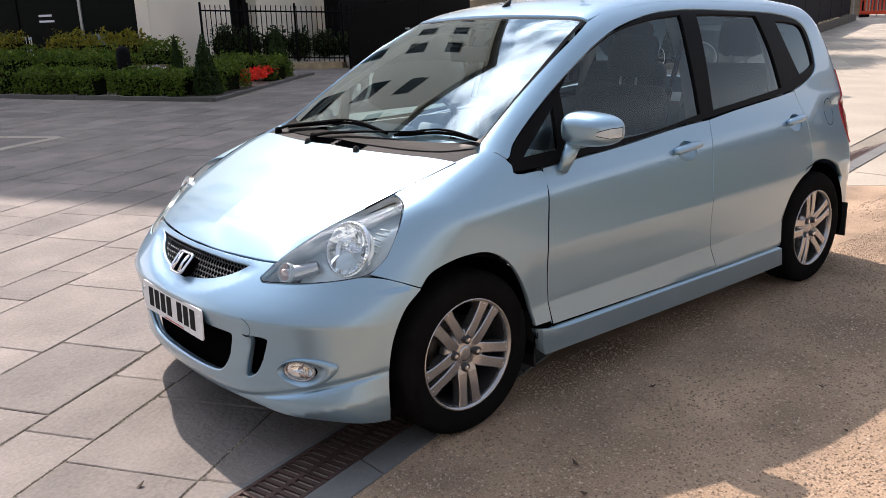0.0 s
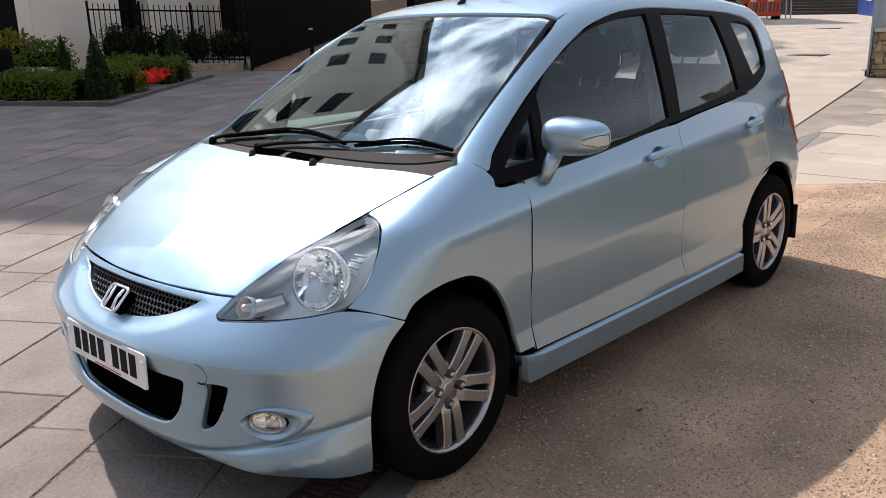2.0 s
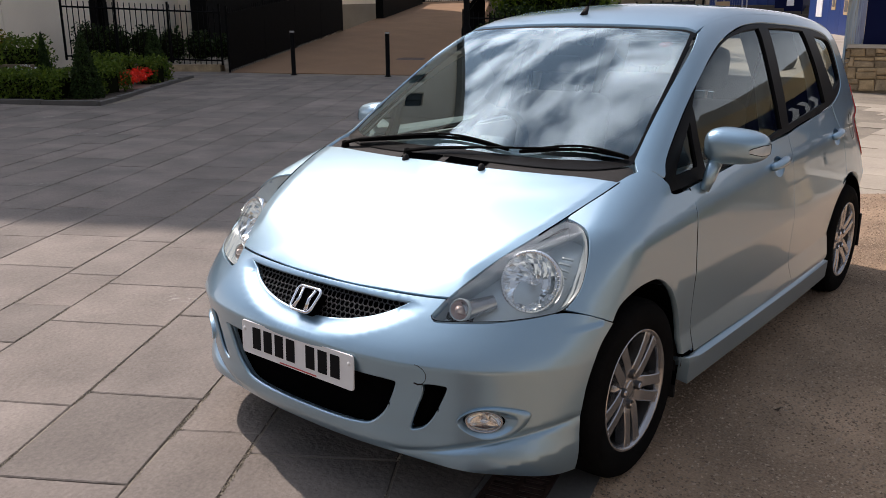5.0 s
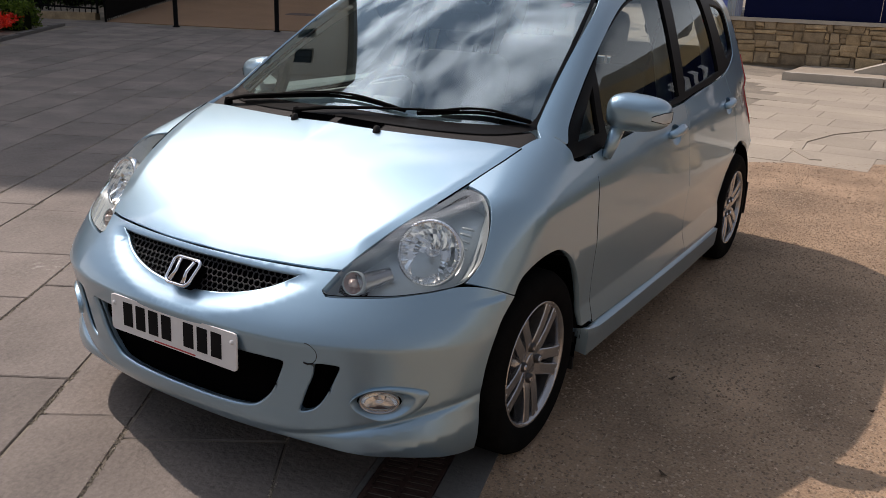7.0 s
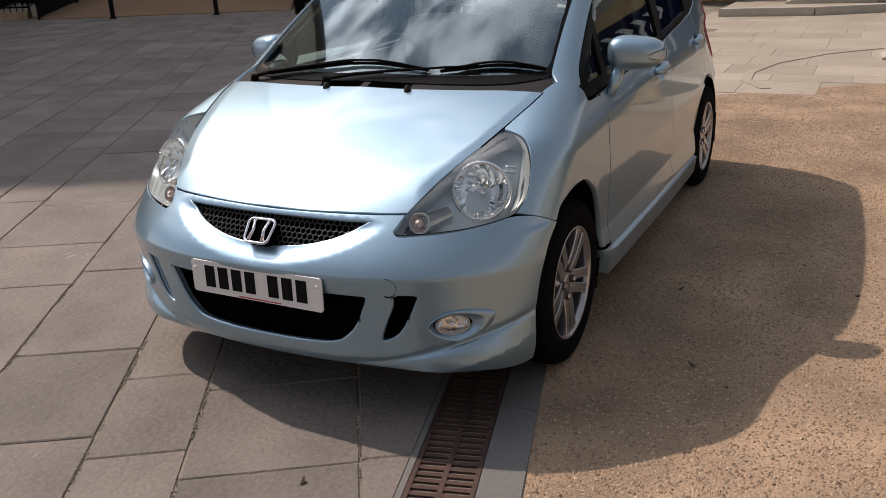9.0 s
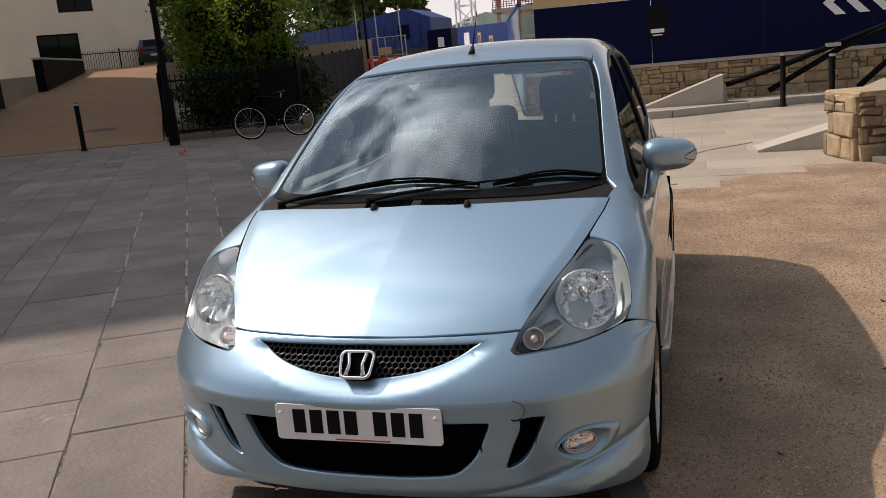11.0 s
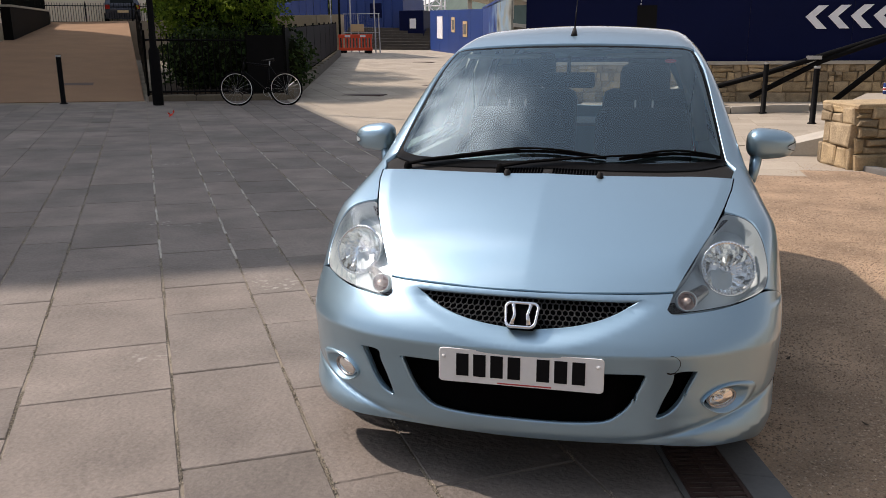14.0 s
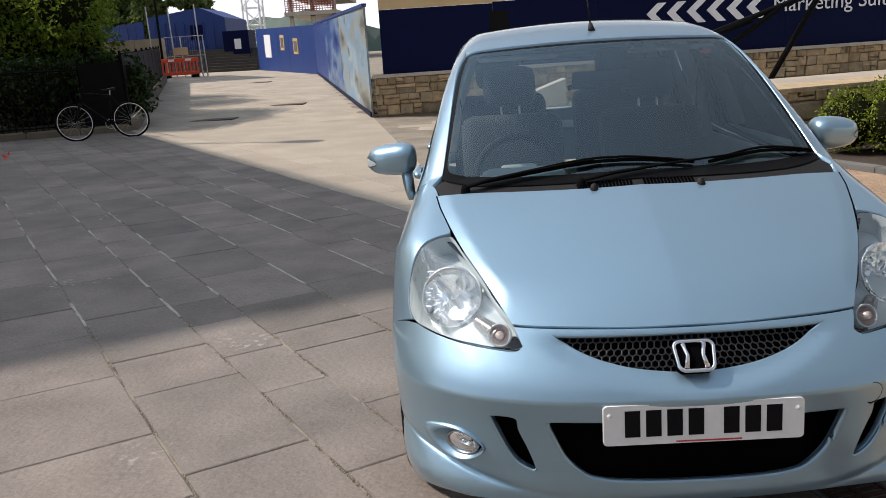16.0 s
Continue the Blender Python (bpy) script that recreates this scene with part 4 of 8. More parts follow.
leafy("shrub", "green shrubs leaning over the path's fence", "shrub", blobs, 9000, 0.055, M_LEAFTREE, None, "", 0.6)


# bicycle leaning on the fence
def bicycle():
    a, b = Vector((-8.00, 13.05, rise(-8.0, 13.05))), Vector((-7.13, 13.60, rise(-7.13, 13.6)))
    u = (b - a).normalized()
    lean = Vector((-u.y, u.x, 0)) * 0.10
    ob = empty("bicycle", "dark bicycle with pale tyre walls leaning on the fence", "bicycle", at=(0, 0, 0))

    def at(s, h):
        return tuple(a + u * s + Vector((0, 0, h)) + lean * h)

    L = (b - a).length
    for s in (0.0, L):
        loop = [at(s + 0.335 * math.cos(q), 0.345 + 0.335 * math.sin(q)) for q in np.linspace(0, 2 * math.pi, 37)]
        w = part("wheel", tube(loop, 0.021, 6, False), M_RUBBER, ob, smooth=True)
        part("rim", tube([at(s + 0.312 * math.cos(q), 0.345 + 0.312 * math.sin(q)) for q in np.linspace(0, 2 * math.pi, 37)], 0.0085, 6, False), M_PLATE, w, smooth=True)
        part("spokes", join(*[tube([at(s, 0.345), at(s + 0.31 * math.cos(q), 0.345 + 0.31 * math.sin(q))], 0.0018, 3) for q in np.linspace(0, 6.28, 19)[:-1]]), M_STEEL, w)
        part("hub", tube([at(s, 0.345), tuple(Vector(at(s, 0.345)) + lean * 0.5)], 0.022, 8), M_FENCE, w)
    bb, seat_top, head, head_low = at(0.62 * L, 0.28), at(0.60 * L + 0.09, 0.82), at(0.17 * L + 0.02, 0.88), at(0.15 * L, 0.72)
    for p, q, r in ((bb, seat_top, 0.021), (seat_top, head, 0.020), (bb, head_low, 0.025), (head, head_low, 0.026), (head_low, at(0, 0.345), 0.018), (bb, at(L, 0.345), 0.014), (seat_top, at(L, 0.345), 0.013)):
        part("frame_tube", tube([p, q], r, 8), M_BLACK, ob, smooth=True)
    part("saddle", tube([at(0.60 * L - 0.06, 0.93), at(0.60 * L + 0.1, 0.94), at(0.60 * L + 0.2, 0.95)], [0.02, 0.04, 0.07], 8, True, 0.5), M_MATT, ob, smooth=True)
    part("seat_post", tube([seat_top, at(0.60 * L + 0.11, 0.93)], 0.013, 8), M_STEEL, ob)
    hb = Vector(at(0.17 * L + 0.02, 0.99))
    part("handlebar", tube([hb - lean.normalized() * 0.27 + u * 0.03, hb, hb + lean.normalized() * 0.27 + u * 0.03], 0.013, 8), M_FENCE, ob, smooth=True)
    part("stem", tube([head, hb], 0.016, 8), M_FENCE, ob)
    part("chainring", tube([tuple(Vector(bb) + (u * math.cos(q) + Vector((0, 0, 1)) * math.sin(q)) * 0.09) for q in np.linspace(0, 6.28, 20)], 0.006, 5), M_STEEL, ob)
    part("crank", tube([bb, tuple(Vector(bb) + u * 0.08 - Vector((0, 0, 0.15)))], 0.009, 6), M_STEEL, ob)


bicycle()
litter = part("litter", leaves(np.array([(-7.95, 10.38, 0.22), (-7.91, 10.40, 0.27), (-7.98, 10.36, 0.24), (-7.93, 10.33, 0.21)]), 0.042, rng), M_PETAL)
tagged(litter, "crumpled red scrap lying on the paving", "litter")

# stone wall with the blue hoarding
WP, WU = Vector((-2.5, 15.7, 0)), Vector((0.9945, 0.1045, 0))
WLEN, WTOP = 22.0, 0.92


def stones(parent, p, u, length, z0, z1, depth, out, rows, first, rng, mats):
    """Rubble courses on a wall's face: each stone proud of the mortar by its own amount; those past `first` go into one mesh."""
    z, count, rest = z0, 0, []
    while z < z1 - 0.03:
        h = min(rng.uniform(*rows), z1 - z)
        if z1 - z - h < 0.06:
            h = z1 - z
        s = -rng.uniform(0, 0.2)
        while s < length:
            w = rng.choice([0.13, 0.2, 0.27, 0.36, 0.5]) * rng.uniform(0.7, 1.15) * (0.55 + 1.7 * h)
            a, b = max(s, 0) + 0.007, min(s + w, length) - 0.007
            cut = z + h * rng.uniform(0.35, 0.65)
            for z_low, z_top in ((z, cut), (cut, z + h)) if h > 0.13 and rng.random() < 0.32 else ((z, z + h),):
                if b - a <= 0.04:
                    continue
                o = out + rng.uniform(0.0, 0.04)
                c, j = 0.024, lambda: rng.uniform(-0.020, 0.020)
                base = [(a + j(), z_low + 0.007 + j() * 0.7), (b + j(), z_low + 0.007 + j() * 0.7), (b + j(), z_top - 0.007 + j() * 0.7), (a + j(), z_top - 0.007 + j() * 0.7)]
                mid = ((a + b) / 2, (z_low + z_top) / 2)
                top = [(x + (mid[0] - x) * min(0.35, c / (abs(mid[0] - x) + 1e-6)), y + (mid[1] - y) * min(0.35, c / (abs(mid[1] - y) + 1e-6))) for x, y in base]
                v = [tuple(wall_at(p, u, x, y, -0.02)) for x, y in base] + [tuple(wall_at(p, u, x, y, o - 0.014)) for x, y in base] + [tuple(wall_at(p, u, x, y, o + rng.uniform(-0.006, 0.006))) for x, y in top]
                f = [(i, (i + 1) % 4, 4 + (i + 1) % 4, 4 + i) for i in range(4)] + [(4 + i, 4 + (i + 1) % 4, 8 + (i + 1) % 4, 8 + i) for i in range(4)] + [(8, 9, 10), (8, 10, 11)]
                if s < first and count < 290:
                    part("stone", (v, f), mats[0], parent)
                    count += 1
                else:
                    rest.append((v, f))
            s += w
        z += h
    if rest:
        tagged(part("stone_rest", join(*rest), mats[1], parent), kind="stuff")


stone_wall = empty("stone_wall", "rubble stone wall carrying a blue hoarding", "wall", "", "structure")
part("wall_core", slab_on(WP, WU, 0.02, WLEN, -0.1, WTOP, -0.01, -0.45), M_MORTAR, stone_wall)
part("coping", slab_on(WP, WU, -0.05, WLEN, WTOP, WTOP + 0.07, 0.06, -0.5), M_COPING, stone_wall)
hoard = empty("hoarding", "dark blue site hoarding with a plywood band and white chevrons", "hoarding", "", "structure")
for k, (s0, s1) in enumerate(((0.2, 2.68), (2.68, 4.97), (4.97, 7.08), (7.08, 9.3), (9.3, 11.6), (11.6, 14.0), (14.0, 16.4), (16.4, 22.0))):
    zl = lambda s: 2.33 + 0.0135 * s
    part("blue_panel", slab_on(WP, WU, s0, s1 - 0.006, WTOP + 0.07, zl((s0 + s1) / 2), -0.10, -0.14), M_BLUE, hoard)
    part("plywood_panel", slab_on(WP, WU, s0, s1 - 0.006, zl((s0 + s1) / 2) + 0.004, 2.95, -0.09, -0.13), M_BAND, hoard)
for k in range(6):
    s = 6.10 + 0.455 * k
    pts = ((s, 1.90), (s + 0.25, 2.13), (s + 0.45, 2.13), (s + 0.20, 1.90), (s + 0.45, 1.65), (s + 0.25, 1.65))
    front_pts = [tuple(wall_at(WP, WU, a, z + 0.004 * k, o)) for o in (-0.085, -0.095) for a, z in pts]
    part("chevron", (front_pts, [(0, 3, 2, 1), (0, 5, 4, 3), (0, 1, 7, 6), (1, 2, 8, 7), (2, 3, 9, 8), (3, 4, 10, 9), (4, 5, 11, 10), (5, 0, 6, 11)]), M_SIGN, hoard, "white arrow chevron")
txt = bpy.data.curves.new("sign_text", "FONT")
txt.body, txt.size, txt.extrude = "Marketing Suite", 0.46, 0.004
sign = new("sign_text", txt)
sign.data.materials.append(M_SIGN)
q = wall_at(WP, WU, 8.98, 1.78, -0.08)
sign.matrix_world = Matrix.Translation(q) @ pose(0, 0, 0, 90, 0, 6.0)
bpy.context.view_layer.update()
me = bpy.data.meshes.new_from_object(sign.evaluated_get(bpy.context.evaluated_depsgraph_get()))
m = sign.matrix_world.copy()
bpy.data.objects.remove(sign)
me.transform(m)
part("sign_text", me, None, hoard, "white lettering Marketing Suite")
part("logo_panel", slab_on(WP, WU, 2.60, 3.02, 1.50, 2.18, -0.092, -0.098), M_INK, hoard)
part("logo_shape", slab_on(WP, WU, 2.66, 2.94, 1.62, 1.70, -0.088, -0.092), M_SIGN, hoard)
part("logo_shape", slab_on(WP, WU, 2.70, 2.90, 1.56, 1.585, -0.088, -0.092), M_SIGN, hoard)

# hoarding up the path, printed panels then plain blue
PP, PU = Vector((-2.56, 15.66, 0)), (Vector((-7.6, 38.6, 0)) - Vector((-2.56, 15.66, 0))).normalized()
PLEN = (Vector((-7.6, 38.6, 0)) - PP).length
side_h = empty("path_hoarding", "blue hoarding with faded printed panels up the path", "hoarding", "", "structure")
prints = [M_PRINTSKY, M_PRINTSTONE]


def climb(p, u, s0, s1, z0, z1, o0, o1):
    v, f = slab_on(p, u, s0, s1, z0, z1, o0, o1)
    return [(x, y, z + rise(x, y)) for x, y, z in v], f


k, s = 0, 0.0
while s < PLEN - 0.1:
    e = min(s + 2.44, PLEN)
    part("printed_panel" if s < 14.6 else "blue_panel", climb(PP, PU, s, e - 0.01, 0.0, 2.35, -0.02, -0.06), (prints[(1, 0, 1, 0, 1, 1)[k % 6]] if k < 3 else M_PRINTDEEP) if s < 14.6 else M_BRIGHTBLUE, side_h)
    part("capping", climb(PP, PU, s, e - 0.01, 2.35, 2.42, 0.01, -0.09), M_BRIGHTBLUE, side_h)
    s, k = e, k + 1
part("bottom_board", climb(PP, PU, 0, PLEN, 0.02, 0.12, -0.061, -0.09), M_BLUE, side_h)
for x, y, w, d in ((-6.4, 16.6, 1.0, 0.55), (-5.4, 20.3, 0.9, 0.6), (-9.2, 33.0, 0.9, 0.6)):
    z = rise(x, y)
    cover = part("manhole_cover", prism([(x - w / 2, y - d / 2), (x + w / 2, y - d / 2), (x + w / 2, y + d / 2), (x - w / 2, y + d / 2)], z - 0.02, z + 0.014, 0.004), M_IRON)
    tagged(cover, "dark iron manhole cover in the path", "manhole cover", "manhole covers")
Q0 = Vector((-7.6, 38.6, 0))
Q1 = Vector((-12.6, 47.6, 0))
QU, QL = (Q1 - Q0).normalized(), (Q1 - Q0).length
far_h = empty("far_hoarding", "bright blue hoarding with small framed notices", "hoarding", "", "structure")
for k in range(5):
    part("blue_panel", climb(Q0, QU, QL * k / 5, QL * (k + 1) / 5 - 0.02, 0, 2.35, -0.02, -0.06), M_BRIGHTBLUE, far_h)
for s, w, z0, z1, mm in ((2.6, 0.75, 0.95, 1.75, M_BAND), (4.9, 0.65, 1.15, 1.95, M_BAND), (7.4, 1.2, 0.75, 2.0, M_SIGN)):
    part("notice", climb(Q0, QU, s, s + w, z0, z1, -0.061, -0.09), mm, far_h, "framed notice")
    if mm is M_BAND:
        part("notice_sheet", climb(Q0, QU, s + 0.12, s + w - 0.12, z0 + 0.14, z1 - 0.14, -0.091, -0.10), M_WOODSTEP, far_h)

# steps at the head of the path, blue shed, tan wall
SU = (Vector((-12.8, 47.8, 0)) - Vector((-17.6, 46.2, 0))).normalized()
steps = empty("steps", "grey steps climbing beside the blue hoarding", "steps", "", "structure")
for k in range(8):
    part("step", climb(Vector((-18.2, 46.0 + 0.33 * k, 0)), SU, 0, 5.6, 0.0, 0.16 * (k + 1), 0, -0.36), M_STEP, steps)
part("landing", climb(Vector((-18.2, 48.6, 0)), SU, 0, 5.6, 0.0, 1.28, 0, -3), M_WOODSTEP, steps)
shed = empty("site_shed", "bright blue clad site building above the steps", "building")
part("wall", ([(x, y, z) for y in (49.8, 55.0) for x, z in ((-19.8, 0.9), (-15.0, 0.9), (-15.0, 4.25), (-16.5, 4.9), (-19.8, 4.5))], [(0, 1, 2, 3, 4), (9, 8, 7, 6, 5), (0, 5, 6, 1), (1, 6, 7, 2), (2, 7, 8, 3), (3, 8, 9, 4), (4, 9, 5, 0)]), M_BRIGHTBLUE, shed)
for x in np.arange(-19.4, -15.2, 0.6):
    part("cladding_rib", block(x, x + 0.06, 49.74, 49.797, 1.5, 4.1), M_BRIGHTBLUE, shed)
part("shed_door", block(-17.2, -16.4, 49.75, 49.796, 3.0, 3.9), M_BLUE, shed)
back_blue = empty("back_hoarding", "bright blue corrugated sheeting behind the lower wall", "hoarding", "", "structure")
for k in range(22):
    part("sheet", block(-31 + 0.5 * k, -30.53 + 0.5 * k, 49.6 - 0.03 * (k % 2), 49.66, 1.4, 4.25 - 0.03 * (21 - k) + 0.02 * (k % 2)), M_BRIGHTBLUE, back_blue)
bins = part("dark_container", block(-15.1, -13.5, 49.2, 51.0, 0.9, 3.4, 0.03), M_BLUE)
tagged(bins, "dark blue container beside the steps", "container")
notice = part("notice", block(-14.4, -14.0, 49.17, 49.196, 2.3, 2.9), M_SIGN)
tagged(notice, "white notice on the dark container", "notice")
tan = empty("tan_wall", "pale ashlar retaining wall", "wall", "", "structure")
for k, (z0, z1) in enumerate(((0.4, 1.35), (1.355, 1.85), (1.855, 2.35), (2.355, 3.0))):
    x = -27.0 - 0.5 * (k % 2)
    while x < -16.6:
        part("ashlar_block", block(x, min(x + 1.35, -16.5) - 0.01, 42.5 + 0.02 * (k == 0), 43.0, z0, z1, 0.012), M_ASHLAR, tan)
        x += 1.36


def barrier(p, turn):
    ob = empty("road_barrier", "orange plastic road barrier with slats", "barrier", "", at=p)
    ob.matrix_basis = Matrix.Translation(p) @ pose(0, 0, 0, 0, 0, turn)
    part("top_rail", block(-1.0, 1.0, -0.03, 0.03, 0.80, 1.0, 0.02), M_ORANGE, ob)
    part("bottom_rail", block(-1.0, 1.0, -0.03, 0.03, 0.14, 0.30, 0.02), M_ORANGE, ob)
    for k in range(11):
        part("slat", block(-0.97 + 0.185 * k, -0.90 + 0.185 * k, -0.02, 0.02, 0.29, 0.81), M_ORANGE, ob)
    for x in (-0.75, 0.75):
        part("foot", block(x - 0.12, x + 0.12, -0.28, 0.28, 0, 0.14, 0.02), M_RUBBER, ob)
    for x in (-0.6, 0.3):
        part("reflector_patch", block(x, x + 0.32, -0.034, -0.031, 0.85, 0.96), M_SIGN, ob)


barrier((-15.15, 40.9, rise(-15.15, 40.9)), -4)
mesh_f = empty("mesh_fence", "galvanised steel mesh site fence panel", "fence")
for x, h in ((-16.9, 4.6), (-15.75, 4.5), (-15.3, 3.0), (-14.35, 4.6), (-14.1, 3.0)):
    part("post", tube([(x, 42.0, 0.9), (x - 0.05, 42.0, h)], 0.035, 6), M_STEEL, mesh_f)
for z in (1.1, 2.0, 3.0):
    part("rail", tube([(-16.2, 42.0, z), (-14.1, 42.05, z)], 0.02, 6), M_STEEL, mesh_f)
part("wire_mesh", join(*[tube([(-16.2 + 0.12 * k, 42.0, 1.0), (-16.2 + 0.12 * k, 42.0, 3.0)], 0.004, 3) for k in range(1, 17)]), M_STEEL, mesh_f)
part("warning_sign", block(-15.75, -15.0, 41.95, 41.97, 2.05, 2.45), M_BAND, mesh_f, "yellow warning sign")

# right-hand side: raised pavement, wedge stones, rails, pier and hedge
pave = empty("raised_pavement", "pale raised pavement before the stone wall", "pavement", "", "structure")
kp = [(-1.0, 13.7), (0.6, 13.9), (2.0, 14.55), (3.6, 15.35), (6.0, 15.6), (14.0, 16.2)]
part("surface", prism(kp + [(14.0, 17.6), (-1.0, 15.8)], -0.05, 0.13), M_PALE, pave)
for (x0, y0), (x1, y1) in zip(kp, kp[1:]):
    n = max(1, int(math.hypot(x1 - x0, y1 - y0) / 0.95))
    for k in range(n):
        a, b = k / n, (k + 0.99) / n
        part("kerb_stone", prism([(x0 + (x1 - x0) * a, y0 + (y1 - y0) * a - 0.16), (x0 + (x1 - x0) * b, y0 + (y1 - y0) * b - 0.16), (x0 + (x1 - x0) * b, y0 + (y1 - y0) * b + 0.02), (x0 + (x1 - x0) * a, y0 + (y1 - y0) * a + 0.02)], -0.05, 0.15, 0.02), M_COPING, pave)


def wedge(name, label, x0, x1, y0, y1, z0, h, turn=0.0):
    c = Matrix.Translation((x0, y0, z0)) @ pose(0, 0, 0, 0, 0, turn)
    w, d = x1 - x0, y1 - y0
    v = [(0, 0, 0), (w, 0, 0), (w + 0.14, d, 0), (0, d, 0), (0, 0, 0.03), (w, 0, h), (w, d, h), (0, d, 0.03)]
    ob = part(name, moved((v, [(0, 3, 2, 1), (4, 5, 6, 7), (0, 1, 5, 4), (2, 3, 7, 6), (1, 2, 6, 5), (0, 4, 7, 3)]), c), M_COPING)
    tagged(ob, label, "stone")


wedge("wedge_stone", "pale sloping stone end of a flank wall", 0.0, 1.55, 14.75, 15.25, 0.13, 0.56, 3)
wedge("wedge_stone", "pale sloping stone set in the paving", 1.72, 2.75, 8.1, 8.62, 0.0, 0.30, 3)
arc = [(0.75, 5.95), (0.50, 6.4), (0.46, 6.95), (0.62, 7.7), (1.09, 8.6), (1.7, 9.2)]
ring = empty("curved_edging", "curved pale edging stones in the paving", "edging", "", "structure")
for (x0, y0), (x1, y1) in zip(arc, arc[1:]):
    u = Vector((x1 - x0, y1 - y0, 0)).normalized()
    w = Vector((u.y, -u.x, 0)) * 0.055
    part("edging_stone", prism([(x0 - w.x, y0 - w.y), (x0 + w.x, y0 + w.y), (x1 + w.x - u.x * 0.01, y1 + w.y - u.y * 0.01), (x1 - w.x - u.x * 0.01, y1 - w.y - u.y * 0.01)], -0.02, 0.012, 0.003), M_PALE, ring)
rails = empty("hand_rails", "dark timber-like inclined rails against the stone wall", "railing")
for pts in (((1.6, 14.95, 0.48), (2.67, 14.95, 0.78), (3.55, 15.0, 1.07), (6.0, 15.1, 1.86), (9.5, 15.3, 2.9)), ((2.4, 15.0, 0.30), (3.7, 15.0, 1.02), (4.6, 15.0, 1.36), (5.4, 15.05, 1.62)), ((4.0, 15.0, 0.25), (5.1, 15.0, 1.25), (6.0, 15.08, 1.84)), ((5.75, 15.1, 0.25), (6.7, 15.1, 1.9), (6.8, 15.12, 2.05))):
    part("rail", tube(pts, 0.06, 6), M_FENCE, rails, smooth=True)
part("bracket", block(3.42, 3.68, 14.9, 15.08, 1.05, 1.12), M_STEEL, rails)

pier = empty("stone_pier_wall", "low rubble stone wall ending in a squared pier", "wall", "", "structure")
A, B = Vector((2.43, 7.62, 0)), Vector((2.64, 6.96, 0))
AB = (B - A).normalized()
R = Vector((0.955, 0.297, 0))
part("pier_core", prism([tuple((A + R * 0.02)[:2]), tuple((B + R * 0.02)[:2]), tuple((B + R * 6)[:2]), tuple((A + R * 6)[:2])], -0.05, 0.70), M_MORTAR, pier)
stones(pier, A - R * 0.0, AB, (B - A).length, 0.0, 0.71, 0.3, 0.03, (0.2, 0.27), 9, np.random.default_rng(21), (M_STONE, M_STONEFAR))
stones(pier, B, R, 6.0, 0.0, 0.71, 0.3, 0.02, (0.15, 0.26), 4.0, np.random.default_rng(22), (M_STONE, M_STONEFAR))
part("pier_coping", prism([tuple((A - R * 0.03 - AB * 0.02)[:2]), tuple((B - R * 0.03 + AB * 0.05)[:2]), tuple((B + R * 6 + AB * 0.05)[:2]), tuple((A + R * 6 - AB * 0.02)[:2])], 0.69, 0.74, 0.02), M_STONEFAR, pier)
terrace_top = part("terrace_top", prism([tuple((A + R * 0.03)[:2]), tuple((A + R * 6)[:2]), (9.5, 12.6), (3.62, 11.0)], -0.05, 0.625, 0.02), M_PALE, pier, "pale paved top behind the low wall")
can = empty("drink_can", "blue drink can standing on the low wall", "can", at=Vector((3.86, 10.82, 0.625)))
part("can_body", lathe([(0, 0.0), (0.026, 0.0), (0.033, 0.012), (0.033, 0.15), (0.027, 0.165)], 20), M_BRIGHTBLUE, can, smooth=True)
part("can_top", lathe([(0.0, 0.160), (0.025, 0.160), (0.028, 0.167), (0.026, 0.168)], 20), M_STEEL, can, smooth=True)
part("can_band", lathe([(0.0335, 0.05), (0.0338, 0.055), (0.0338, 0.10), (0.0335, 0.105)], 20), M_SIGN, can, smooth=True)
part("can_band", lathe([(0.0340, 0.062), (0.0343, 0.065), (0.0343, 0.085), (0.0340, 0.088)], 20), M_REDINK, can, smooth=True)
bed2 = part("hedge_bed", prism([(2.80, 6.95), (3.42, 5.3), (4.6, 2.6), (9, 3.5), (9, 8.6)], -0.05, 0.03), M_SOIL)
tagged(bed2, "dark soil under the hedge", "soil", "", "structure")
ek = empty("hedge_kerb", "grey kerb round the hedge bed", "kerb", "", "structure")
line = [(2.72, 7.02), (2.98, 6.35), (3.36, 5.35), (3.75, 4.4), (4.2, 3.4), (4.6, 2.5)]
for (x0, y0), (x1, y1) in zip(line, line[1:]):
    u = Vector((x1 - x0, y1 - y0, 0)).normalized()
    w = Vector((-u.y, u.x, 0)) * 0.13
    part("kerb_stone", prism([(x0, y0), (x1 - u.x * 0.01, y1 - u.y * 0.01), (x1 - u.x * 0.01 + w.x, y1 - u.y * 0.01 + w.y), (x0 + w.x, y0 + w.y)], -0.05, 0.06, 0.012), M_EDGE, ek)
for x, y, r in ((3.62, 6.55, 0.36), (4.05, 6.2, 0.42), (4.2, 6.75, 0.40), (4.75, 6.35, 0.42), (5.3, 6.6, 0.42), (4.5, 5.55, 0.42), (5.2, 5.7, 0.42), (5.9, 6.3, 0.42), (4.85, 4.9, 0.42), (5.6, 5.0, 0.42)):
    leafy("hedge_plant", "bright green clipped hedge plant before the stone wall", "hedge", [((x, y, r), (r, r, r)), ((x + 0.08, y + 0.1, r + 0.1), (r * 0.85, r * 0.85, r * 0.8))], 3600, 0.017, M_LEAFHEDGE, None, "hedge plants", 0.8)

